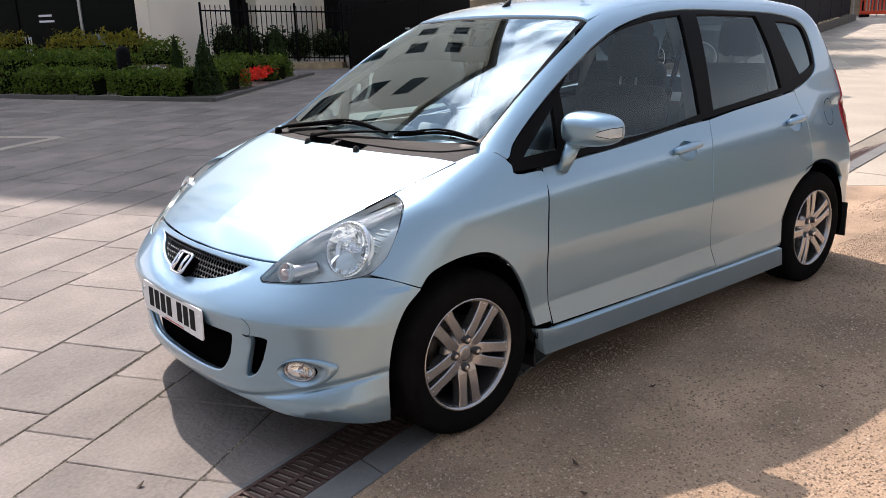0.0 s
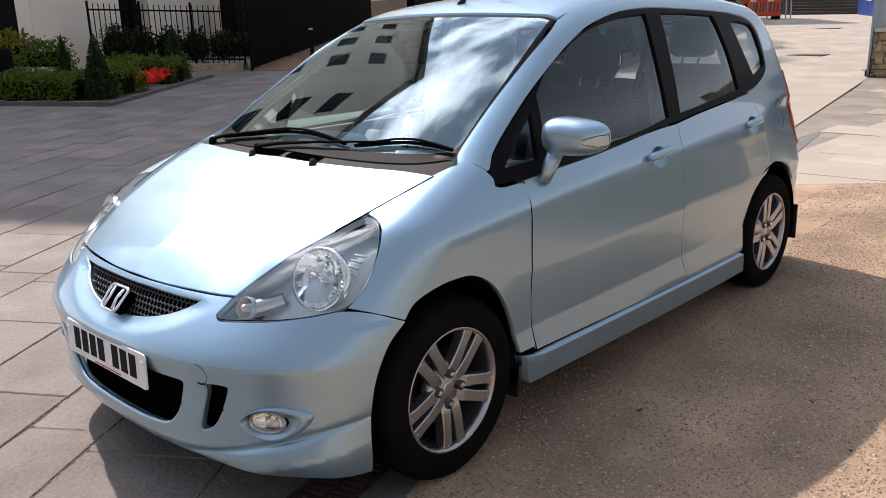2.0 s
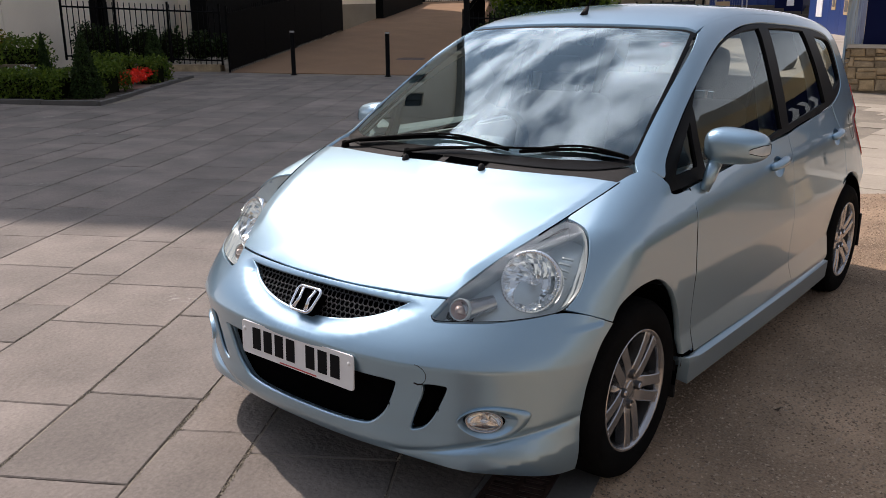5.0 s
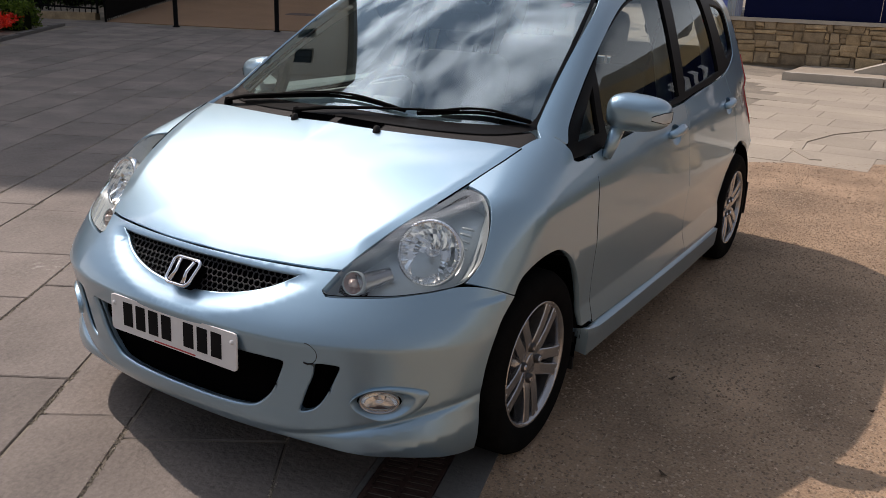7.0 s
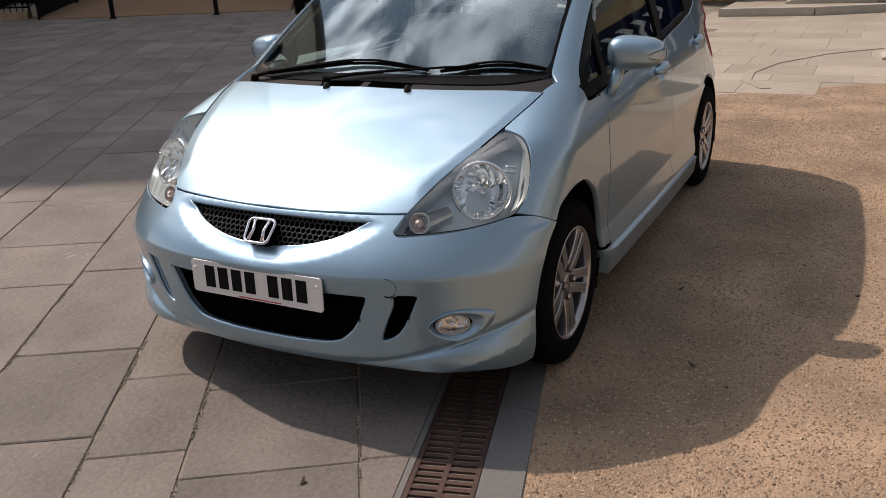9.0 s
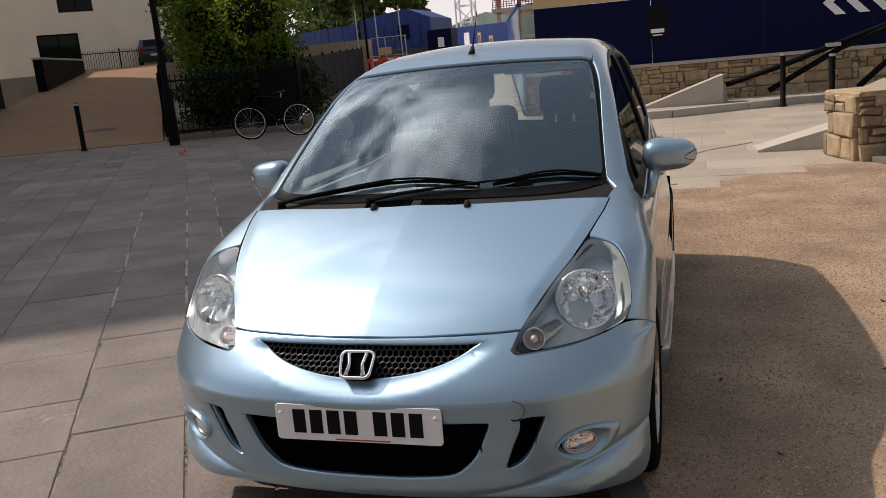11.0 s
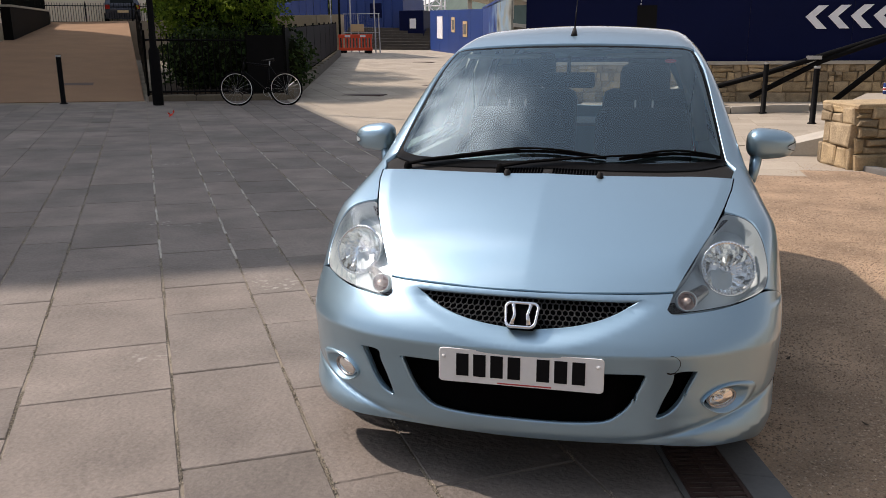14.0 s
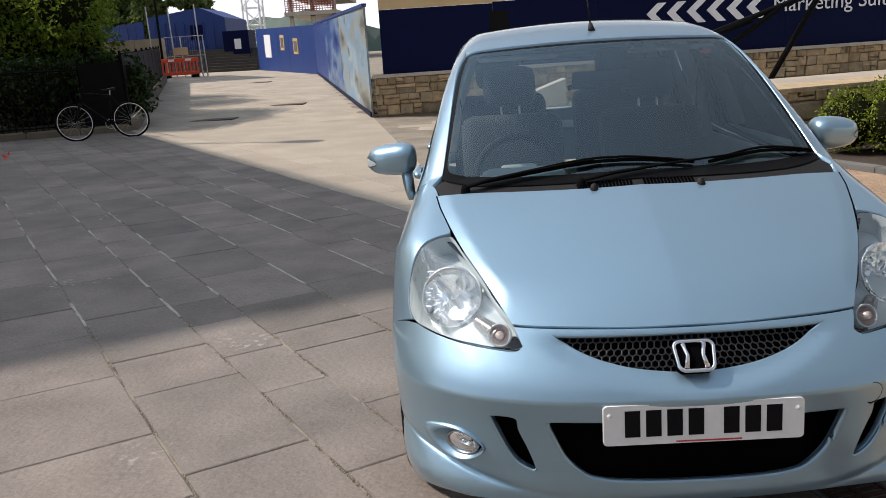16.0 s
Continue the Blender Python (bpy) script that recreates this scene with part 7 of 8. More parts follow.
RAIL = [(0.725, 0.235, 0.966), (0.705, 0.18, 0.972), (0.67, 0.225, 1.0), (0.645, 0.42, 1.13), (0.612, 0.65, 1.262), (0.583, 0.80, 1.335), (0.56, 0.915, 1.395), (0.548, 1.05, 1.435), (0.538, 1.3, 1.468), (0.532, 1.8, 1.478), (0.528, 2.3, 1.468), (0.522, 2.70, 1.43), (0.53, 2.86, 1.38), (0.62, 2.90, 1.15), (0.69, 2.96, 1.0), (0.715, 2.985, 0.85), (0.735, 2.98, 0.66), (0.765, 2.92, 0.60), (0.785, 2.84, 0.51)]
RAIL += side_points([(2.72, 0.605), (2.58, 0.645), (2.45, 0.648), (2.395, 0.620), (2.432, 0.68), (2.422, 0.80), (2.358, 1.015)])
RAIL += side_points([(2.464, 1.036), (2.618, 1.084), (2.668, 1.137), (2.666, 1.286), (2.586, 1.361), (2.409, 1.394), (2.181, 1.411), (1.85, 1.425), (1.626, 1.432), (1.471, 1.430), (1.295, 1.417), (1.075, 1.376), (0.900, 1.318), (0.730, 1.240), (0.574, 1.157), (0.424, 1.066), (0.312, 0.988), (0.266, 0.942)])
solid = []
for x, y, z in RAIL:
    q = np.array([[0.8, y, z]])
    solid.append(tuple(FROM_SIDE.solid(FROM_SIDE.flat(q))[0]) if abs(x - 0.8) < 1e-6 else (x, y, z))
line = outline(FROM_RAIL.flat(solid), 0.022, sharp=(0, 1, 6, 16, 18, 25))
fit_on("body_side", skin(FROM_RAIL, line, (), 0.03, 0.0, 0.02), M_PAINT, car, "", True)

# roof
pts = both_ways([(0, 0.872, 1.43), (0.25, 0.882, 1.43), (0.45, 0.905, 1.41), (0.548, 0.925, 1.40), (0.543, 1.05, 1.44), (0.533, 1.3, 1.47), (0.527, 1.8, 1.48), (0.523, 2.3, 1.47), (0.517, 2.70, 1.43), (0.50, 2.84, 1.40), (0.25, 2.90, 1.40), (0, 2.91, 1.40)])
line = outline(FROM_TOP.flat(pts), 0.03, sharp=(3, 9, len(pts) - 9, len(pts) - 3))
fit_on("roof", skin(FROM_TOP, line, (), 0.05, 0.0, 0.02), M_PAINT, car)
pts = both_ways([(0, 0.85, 1.43), (0.56, 0.90, 1.40), (0.575, 1.0, 1.4), (0.56, 2.75, 1.4), (0, 2.9, 1.4)])
fit_on("roof_gutter", skin(FROM_TOP, outline(FROM_TOP.flat(pts), 0.04, (1, 3, 5, 7)), [outline(FROM_TOP.flat(both_ways([(0, 0.95, 1.4), (0.48, 1.0, 1.4), (0.48, 2.6, 1.4), (0, 2.7, 1.4)])), 0.05, (1, 2, 4, 5))], 0.05, 0.012, 0), M_BLACK, car)

# windscreen with its black edge, cowl, wipers
WS = [(0, 0.055, 0.97), (0.3, 0.075, 0.97), (0.52, 0.12, 0.97), (0.645, 0.185, 0.98), (0.662, 0.225, 1.0), (0.638, 0.42, 1.13), (0.605, 0.65, 1.262), (0.576, 0.80, 1.335), (0.552, 0.912, 1.395), (0.45, 0.892, 1.4), (0.25, 0.868, 1.4), (0, 0.858, 1.4)]
ws_line = outline(FROM_TOP.flat(both_ways(WS)), 0.025, sharp=(8, len(both_ways(WS)) - 8))
glass = [(0, 0.115, 0.97), (0.3, 0.135, 0.97), (0.5, 0.175, 0.97), (0.622, 0.220, 0.98), (0.642, 0.255, 1.0), (0.621, 0.42, 1.13), (0.589, 0.65, 1.262), (0.562, 0.80, 1.335), (0.539, 0.892, 1.395), (0.44, 0.874, 1.4), (0.25, 0.852, 1.4), (0, 0.842, 1.4)]
inner = outline(FROM_TOP.flat(both_ways(glass)), 0.025, sharp=(8, len(both_ways(glass)) - 8))
pane_v, pane_f, pane_n = skin(FROM_TOP, inner, (), 0.05, 0.006, 0)
pane_v, pane_n = np.array(pane_v), np.array(pane_n)
gx, gy = pane_v[:, 0], pane_v[:, 1] - 0.5
calm = (np.abs(gx) < 0.5) & (np.abs(gy) < 0.30)
odd, even = np.stack([gx, gx * gy, gx ** 3], -1), np.stack([np.ones_like(gx), gx ** 2, gy, gy ** 2], -1)
for axis, terms in ((0, odd), (1, even), (2, even)):
    pane_n[:, axis] = terms @ np.linalg.lstsq(terms[calm], pane_n[calm, axis], rcond=None)[0]
pane_n /= np.linalg.norm(pane_n, axis=1)[:, None]
ws = fit_on("windscreen", (pane_v, pane_f, pane_n), M_SCREEN, car, "tinted windscreen reflecting the sky")[0]
fit_on("windscreen_edge", skin(FROM_TOP, ws_line, [inner], 0.04, 0.0055, 0), M_BLACK, ws, "glossy black edge")
cowl = both_ways([(0, 0.004, 0.96), (0.2, 0.013, 0.957), (0.41, 0.043, 0.957), (0.55, 0.072, 0.95), (0.670, 0.098, 0.95), (0.690, 0.17, 0.96), (0.655, 0.195, 0.98), (0.52, 0.135, 0.97), (0.3, 0.09, 0.97), (0, 0.07, 0.97)])
cw = fit_on("cowl", skin(FROM_TOP, outline(FROM_TOP.flat(cowl), 0.03, (4, 6, len(cowl) - 4, len(cowl) - 6)), (), 0.03, 0.010, 0.03), M_MATT, car, "black plastic scuttle with vents")[0]


def on_top(x, y, up=0.0):
    p = FROM_TOP.solid(np.array([[x, y]]))
    return tuple((p + facing(p) * up)[0])


# short near-black bars on the scuttle stand for shaded slots
for k in range(34):
    x = -0.20 + 0.0115 * k
    if abs(x + 0.005) < 0.012:
        continue
    for row in range(3):
        y = 0.020 + 0.013 * row + 0.09 * x * x
        part("vent_slot", tube([on_top(x, y, -0.0075), on_top(x + 0.001, y + 0.009, -0.0075)], 0.0042, 4), M_SHADE, cw)
for x in (-0.155, 0.196):
    part("washer_jet", moved(lathe([(0, 0.020), (0.009, 0.016), (0.014, 0.0), (0.016, -0.012)], 12), Matrix.Translation(on_top(x, 0.0, 0.0))), M_MATT, cw, smooth=True)


def wiper(track, pivot, meet):
    """A wiper lying on the glass: its blade along a track, its arm from the pivot to where it meets the blade."""
    arm = empty("wiper")
    arm.parent = car
    xs, ys = np.array(track).T
    n = 16
    x = np.linspace(xs[0], xs[-1], n + 1)
    y = spl(xs, ys)(x)
    blade = [on_top(a, b, 0.006) for a, b in zip(x, y)]
    part("blade", tube(blade, 0.0065, 6), M_WIPER, arm, "black wiper blade", True)
    part("blade_frame", tube([(p[0], p[1] - 0.004, p[2] + 0.009 * math.sin(math.pi * k / n) + 0.004) for k, p in enumerate(blade)], [0.003] + [0.0062] * (n - 1) + [0.003], 6, True, 0.7), M_WIPER, arm, "", True)
    a, b = np.array(on_top(*pivot, 0.008)), np.array(on_top(*meet, 0.020))
    way = [a, a + (b - a) * 0.18 + (0, 0, 0.008), a + (b - a) * 0.5 + (0, 0, 0.008), b]
    part("wiper_arm", tube([tuple(q) for q in way], [0.012, 0.011, 0.008, 0.005], 8, True, 0.6), M_WIPER, arm, "black wiper arm", True)
    part("pivot", moved(lathe([(0, 0.018), (0.012, 0.015), (0.016, 0.0), (0.018, -0.03)], 16), Matrix.Translation(on_top(*pivot))), M_WIPER, arm, smooth=True)


wiper([(-0.52, 0.126), (-0.35, 0.146), (-0.12, 0.172), (0.03, 0.162), (0.21, 0.142)], (-0.58, 0.102), (-0.13, 0.165))
wiper([(0.26, 0.140), (0.36, 0.178), (0.45, 0.203), (0.64, 0.222)], (-0.19, 0.050), (0.40, 0.182))
ant = part("aerial", tube([(0, 1.0, 1.462), (0, 1.03, 1.50)], [0.018, 0.008], 10), M_MATT, car, "black roof aerial", True)
part("aerial_rod", tube([(0, 1.03, 1.495), (0.0, 1.16, 1.66)], [0.004, 0.0018], 6), M_BLACK, ant, smooth=True)

# rear end
HATCH = both_ways([(0, 2.9, 1.40), (0.3, 2.88, 1.40), (0.50, 2.85, 1.385), (0.60, 2.89, 1.15), (0.66, 2.96, 0.95), (0.68, 3.0, 0.66), (0, 3.12, 0.62)])
REARWIN = outline(FROM_REAR.flat(both_ways([(0, 2.9, 1.345), (0.44, 2.88, 1.33), (0.53, 2.9, 1.10), (0.52, 2.95, 1.02), (0, 3.05, 0.99)])), 0.03, (1, 3, 5, 7))
fit_on("tailgate", skin(FROM_REAR, outline(FROM_REAR.flat(HATCH), 0.03, (5, len(HATCH) - 5)), [REARWIN], 0.06), M_PAINT, car)
rw = fit_on("rear_window", skin(FROM_REAR, REARWIN, (), 0.06, 0.008, 0), M_PANE, car)[0]
REARB = both_ways([(0, 3.12, 0.61), (0.5, 3.05, 0.61), (0.73, 2.98, 0.65), (0.77, 2.92, 0.595), (0.79, 2.84, 0.505), (0.79, 2.84, 0.30), (0.78, 2.86, 0.20), (0, 3.1, 0.20)])
fit_on("rear_bumper", skin(FROM_REAR, outline(FROM_REAR.flat(REARB), 0.03, (6, len(REARB) - 6)), (), 0.06), M_PAINT, car)
TAILL = [(0.64, 2.92, 1.08), (0.69, 2.955, 1.0), (0.745, 2.93, 0.86), (0.75, 2.96, 0.70), (0.70, 3.0, 0.68), (0.66, 3.0, 0.85)]
fit_on("tail_lamp", skin(FROM_REAR, outline(FROM_REAR.flat(TAILL), 0.02), (), 0.04, -0.006, 0.02), M_TAILRED, car, "red tail lamp", True)

# door handles, fuel flap, mirrors
for k, (y0, y1, z0, z1) in enumerate(HANDLES):
    for s, door in zip((1, -1), doors[k]):
        n = 12
        p = FROM_SIDE.solid(FROM_SIDE.flat([(0.8, y0 + (y1 - y0) * i / n, z0 + (z1 - z0) * i / n) for i in range(n + 1)]))
        nor = facing(p)
        bow = [0.004 + 0.017 * math.sin(math.pi * i / n) ** 0.6 for i in range(n + 1)]
        q = (p + nor * np.array(bow)[:, None]) * (s, 1, 1)
        part("door_handle", tube(list(q), [0.014] + [0.021] * (n - 1) + [0.014], 10, True, 0.8), M_PAINT, door, "", True)
        c = (p[n // 2] - nor[n // 2] * 0.001) * (s, 1, 1)
        m = Matrix.Translation(Vector(c) + Vector((0, 0.006, -0.013))) @ Vector(nor[n // 2] * (s, 1, 1)).to_track_quat("Z", "Y").to_matrix().to_4x4()
        bowl = lathe([(0, -0.013), (0.4, -0.012), (0.75, -0.008), (0.95, -0.0025), (1.04, 0.0)], 26)
        ax = m.to_3x3().inverted() @ Vector((0, 1, 0))
        wide_x = abs(ax.x) > abs(ax.y)
        part("handle_cup", moved(bowl, m @ Matrix.Diagonal((0.068 if wide_x else 0.042, 0.042 if wide_x else 0.068, 1, 1))), M_PAINT, door, "", True)
# near-black ring drawing the shade of the fuel flap's gap
a = np.linspace(0, 2 * math.pi, 30)
uv = FROM_SIDE.flat([(0.8, 2.715 + 0.062 * math.cos(q), 0.875 + 0.07 * math.sin(q)) for q in a])
p = FROM_SIDE.solid(uv)
part("fuel_flap_gap", tube(list(p - facing(p) * 0.001), 0.002, 5), M_SHADE, car, smooth=True)


def mirror_at(d, k=1.0):
    """A place on the door mirror's shell in a direction from its middle."""
    x, y, z = [math.copysign(abs(w) ** q, w) for w, q in zip(Vector(d).normalized(), (0.66, 0.85, 0.70))]
    y = min(y, 0.45)
    return (0.868 + 0.100 * x * k, 0.585 + 0.080 * y * k + 0.03 * x, 1.018 + 0.062 * z * k * (1 - 0.14 * x) - 0.004 * x)


for s in (1, -1):
    bm = bmesh.new()
    bmesh.ops.create_icosphere(bm, subdivisions=5, radius=1)
    for v in bm.verts:
        v.co = Vector(mirror_at(v.co))
    shell = [tuple(v.co) for v in bm.verts], [tuple(v.index for v in f.verts) for f in bm.faces]
    bm.free()
    mirror = part("door_mirror", shell if s > 0 else mirrored(shell), M_PAINT, car, "body-coloured door mirror", True)
    foot = tube([(0.794, 0.505, 0.866), (0.802, 0.52, 0.908), (0.812, 0.552, 0.978)], [0.022, 0.030, 0.036], 14, True, 0.7)
    part("mirror_foot", foot if s > 0 else mirrored(foot), M_PAINT, mirror, smooth=True)
    v, f = [], []
    for i in range(13):
        for j in range(6):
            az, el = radians(-62 + 68 * i / 12), radians((-13 + 24 * j / 5) * (0.25 + 0.75 * min(1, i / 6)))
            v.append(mirror_at(Vector((math.cos(az) * math.cos(el), math.sin(az) * math.cos(el), math.sin(el) - 0.05)), 1.022))
    for i in range(12):
        f += [(i * 6 + j, (i + 1) * 6 + j, (i + 1) * 6 + j + 1, i * 6 + j + 1) for j in range(5)]
    part("indicator", (v, f) if s > 0 else mirrored((v, f)), M_HOUSING, mirror, "clear side indicator", True)
    rimline = [v[i * 6] for i in range(13)] + [v[12 * 6 + j] for j in range(6)] + [v[i * 6 + 5] for i in range(12, -1, -1)]
    part("indicator_edge", tube(rimline, 0.0012, 4) if s > 0 else mirrored(tube(rimline, 0.0012, 4)), M_BLACK, mirror)
    gl = moved(prism(rounded(0.165, 0.10, 0.03), 0, 0.002), Matrix.Translation((0.868, 0.624, 1.018)) @ pose(0, 0, 0, -90, 0, 0))
    part("mirror_glass", gl if s > 0 else mirrored(gl), M_CHROME, mirror)


# wheels
def wheel_geo():
    tyre = lathe([(0.190, -0.085), (0.215, -0.097), (0.255, -0.098), (0.283, -0.088), (0.2945, -0.068), (0.2965, -0.03), (0.2965, 0.03), (0.2945, 0.068), (0.283, 0.088), (0.272, 0.095), (0.262, 0.0965), (0.255, 0.099), (0.215, 0.097), (0.200, 0.090), (0.190, 0.083)], 64, "x")
    groove = [lathe([(0.2955, x - 0.004), (0.2975, x - 0.004), (0.2975, x + 0.004), (0.2955, x + 0.004)], 64, "x") for x in (-0.04, 0.0, 0.04)]
    rim = lathe([(0.188, 0.070), (0.190, 0.084), (0.196, 0.092), (0.201, 0.094), (0.203, 0.090), (0.199, 0.080)], 56, "x")
    barrel = lathe([(0.188, 0.070), (0.180, 0.04), (0.172, -0.02), (0.178, -0.08)], 56, "x")
    spokes = []
    for k in range(5):
        for s in (1, -1):
            base, v, f = 2 * math.pi * k / 5 + math.pi / 2, [], []
            for i, (r, off, w, top, low) in enumerate(((0.036, 0.0195, 0.0195, 0.068, 0.03), (0.070, 0.0225, 0.0220, 0.077, 0.036), (0.11, 0.0260, 0.0195, 0.082, 0.045), (0.155, 0.0290, 0.0195, 0.085, 0.05), (0.192, 0.0335, 0.0235, 0.087, 0.05))):
                for du, h in ((-w, low), (-w * 0.93, top - 0.003), (-w * 0.78, top), (w * 0.78, top), (w * 0.93, top - 0.003), (w, low)):
                    u = s * (off + du)
                    c, q = math.cos(base), math.sin(base)
                    v.append((h, r * c - u * q, r * q + u * c))
                if i:
                    for j in range(5):
                        a, b = (i - 1) * 6 + j, i * 6 + j
                        f.append((a, b, b + 1, a + 1) if s > 0 else (a, a + 1, b + 1, b))
            spokes.append((v, f))
    hub = lathe([(0.092, 0.035), (0.089, 0.060), (0.076, 0.069), (0.0, 0.0702)], 30, "x")
    cap = lathe([(0.030, 0.066), (0.0285, 0.0715), (0.018, 0.0722), (0.0, 0.0724)], 24, "x")
    disc = lathe([(0.0, 0.0), (0.125, 0.0), (0.127, -0.008), (0.0, -0.012)], 40, "x")
    # plate behind the disc; its near-black stands for the wheel's inner shade
    back = lathe([(0.0, -0.05), (0.176, -0.05), (0.178, -0.075)], 40, "x")
    nuts = [moved(lathe([(0.0, 0.086), (0.0085, 0.085), (0.0100, 0.079), (0.0105, 0.05)], 6, "x"), Matrix.Translation((0, 0.051 * math.cos(q), 0.051 * math.sin(q)))) for q in [radians(30 + 90 * k) for k in range(4)]]
    rivets = [moved(lathe([(0.0, 0.0035), (0.003, 0.0025), (0.004, 0.0)], 8, "x"), Matrix.Translation((0.0845, 0.186 * math.cos(q), 0.186 * math.sin(q)))) for q in [2 * math.pi * k / 5 + math.pi / 2 + d for k in range(5) for d in (-0.165, 0.165)]]
    return barrel, rivets, tyre, groove, rim, spokes, hub, cap, disc, back, nuts


barrel, rivets, tyre, groove, rim, spokes, hub, cap, disc, back, nuts = wheel_geo()
meshes = {k: mesh_of(k, *g, m, True) for k, g, m in (("tyre", tyre, M_RUBBER), ("rim", rim, M_ALLOY), ("hub", hub, M_ALLOY), ("centre_cap", cap, M_ALLOY), ("brake_disc", disc, M_DISC), ("barrel", barrel, M_BARREL), ("wheel_back", back, M_SHADE))}
spoke_meshes = [mesh_of("spoke", *g, M_ALLOY, False) for g in spokes]
rivet_meshes = [mesh_of("rim_rivet", *g, M_CHROME, True) for g in rivets]
nut_meshes = [mesh_of("wheel_nut", *g, M_CHROME, False) for g in nuts]
well_meshes = [mesh_of("nut_well", *moved(lathe([(0.0, 0.0795), (0.0150, 0.0795), (0.0155, 0.060)], 20, "x"), Matrix.Translation((0, 0.051 * math.cos(q), 0.051 * math.sin(q)))), M_BARREL, True) for q in [radians(30 + 90 * k) for k in range(4)]]
for y, turn in ((0.0, -35), (2.45, 10)):
    for s in (1, -1):
        w = empty("wheel")
        w.parent = car
        w.matrix_basis = pose(s * 0.728, y, 0.2945, turn, 0, 0 if s > 0 else 180)
        tagged(w, "five-spoke silver alloy wheel with a black tyre")
        for k in ("tyre", "rim", "barrel", "hub", "centre_cap", "brake_disc", "wheel_back"):
            part(k, meshes[k], None, w)
        for me in spoke_meshes:
            part("spoke", me, None, w)
        for me in rivet_meshes:
            part("rim_rivet", me, None, w)
        for me in nut_meshes:
            part("wheel_nut", me, None, w)
        for me in well_meshes:
            part("nut_well", me, None, w)
        well = lathe([(0.05, -0.16), (0.340, -0.16), (0.340, 0.085)], 40, "x")
        well = (well[0], [f for f in well[1] if min(well[0][i][2] for i in f) > -0.12])
        # liner in near-black: the arch's shade is put into its colour
        part("wheel_arch_liner", moved(well, pose(s * 0.728, y, 0.30, 0, 0, 0 if s > 0 else 180)), M_SHADE, car, smooth=True)
for s in (1, -1):
    for y in (0.335, 2.86):
        part("mud_flap", block(s * 0.63, s * 0.805, y, y + 0.012, 0.14 if y < 1 else 0.17, 0.36) if s > 0 else block(-0.805, -0.63, y, y + 0.012, 0.14 if y < 1 else 0.17, 0.36), M_MATT, car)

# underside and inner shell: near-black fillers, coloured as the shade behind the panels
part("underside", prism([(-0.30, -0.60), (0.30, -0.60), (0.55, -0.50), (0.62, -0.36), (0.62, 2.90), (-0.62, 2.90), (-0.62, -0.36), (-0.55, -0.50)], 0.19, 0.24), M_SHADE, car)
part("engine_bay", block(-0.52, 0.52, -0.50, 0.12, 0.24, 0.62), M_SHADE, car)
shell = [outline(FROM_SIDE.flat(side_points([(0.33, 0.88), (0.33, 0.26), (2.10, 0.26), (2.14, 0.45), (2.36, 0.66), (2.40, 0.98), (1.5, 0.93), (0.9, 0.89)])), 0.06, tuple(range(8)))]
fit_on("inner_side", skin(FROM_SIDE, shell[0], (), 0.08, 0.022, 0), M_SHADE, car, "", True)
fit_on("inner_bonnet", skin(FROM_TOP, outline(FROM_TOP.flat(both_ways([(0, -0.55, 0), (0.45, -0.50, 0), (0.68, -0.1, 0), (0.70, 0.10, 0), (0, 0.09, 0)])), 0.06, (1, 3, 5, 7)), (), 0.06, 0.024, 0), M_SHADE, car)
fit_on("inner_wing", skin(FROM_WING, outline(FROM_WING.flat([(0.655, -0.12, 0.86), (0.79, -0.20, 0.70), (0.838, 0, 0.655), (0.838, 0.2, 0.60), (0.82, 0.42, 0.5), (0.80, 0.42, 0.85), (0.74, 0.26, 0.95), (0.69, 0.12, 0.95)]), 0.05), (), 0.06, 0.02, 0), M_SHADE, car, "", True)


# interior
def seat(x, y, z, wide=0.5, head=True):
    st = empty("seat")
    st.parent = car
    part("cushion", block(x - wide / 2, x + wide / 2, y - 0.5, y, z, z + 0.16, 0.05), M_SEAT, st, "grey cloth cushion", True)
    part("backrest", moved(block(-wide / 2, wide / 2, -0.07, 0.07, 0, 0.62, 0.06), Matrix.Translation((x, y, z + 0.10)) @ pose(0, 0, 0, -16, 0, 0)), M_SEAT, st, "grey cloth backrest", True)
    if head:
        for dx in (-0.045, 0.045):
            part("head_post", tube([(x + dx, y + 0.18, z + 0.66), (x + dx, y + 0.205, z + 0.76)], 0.006, 6), M_STEEL, st)
        part("head_restraint", moved(block(-0.13, 0.13, -0.05, 0.05, 0, 0.20, 0.048), Matrix.Translation((x, y + 0.20, z + 0.73)) @ pose(0, 0, 0, -12, 0, 0)), M_SEAT, st, "grey cloth head restraint", True)


seat(0.34, 1.28, 0.40), seat(-0.34, 1.28, 0.40)
seat(0.36, 2.2, 0.45, 0.56), seat(-0.36, 2.2, 0.45, 0.56)
dash = moved(block(-0.68, 0.68, 0, 0.42, 0.50, 0.905, 0.06), Matrix.Translation((0, 0.28, 0)))
part("dashboard", dash, M_DASH, car, "grey dashboard", True)
part("instrument_hood", block(-0.52, -0.18, 0.36, 0.62, 0.86, 0.955, 0.04), M_DASH, car, "", True)
part("dash_top", block(-0.60, 0.60, 0.16, 0.40, 0.82, 0.90, 0.03), M_MATT, car, "", True)
ring = [(0.185 * math.cos(q), 0.185 * math.sin(q), 0) for q in np.linspace(0, 2 * math.pi, 33)]
sw = Matrix.Translation((-0.35, 0.80, 0.88)) @ pose(0, 0, 0, 62, 0, 0)
wheel = part("steering_wheel", moved(tube(ring, 0.016, 8, False), sw), M_MATT, car, "dark steering wheel", True)
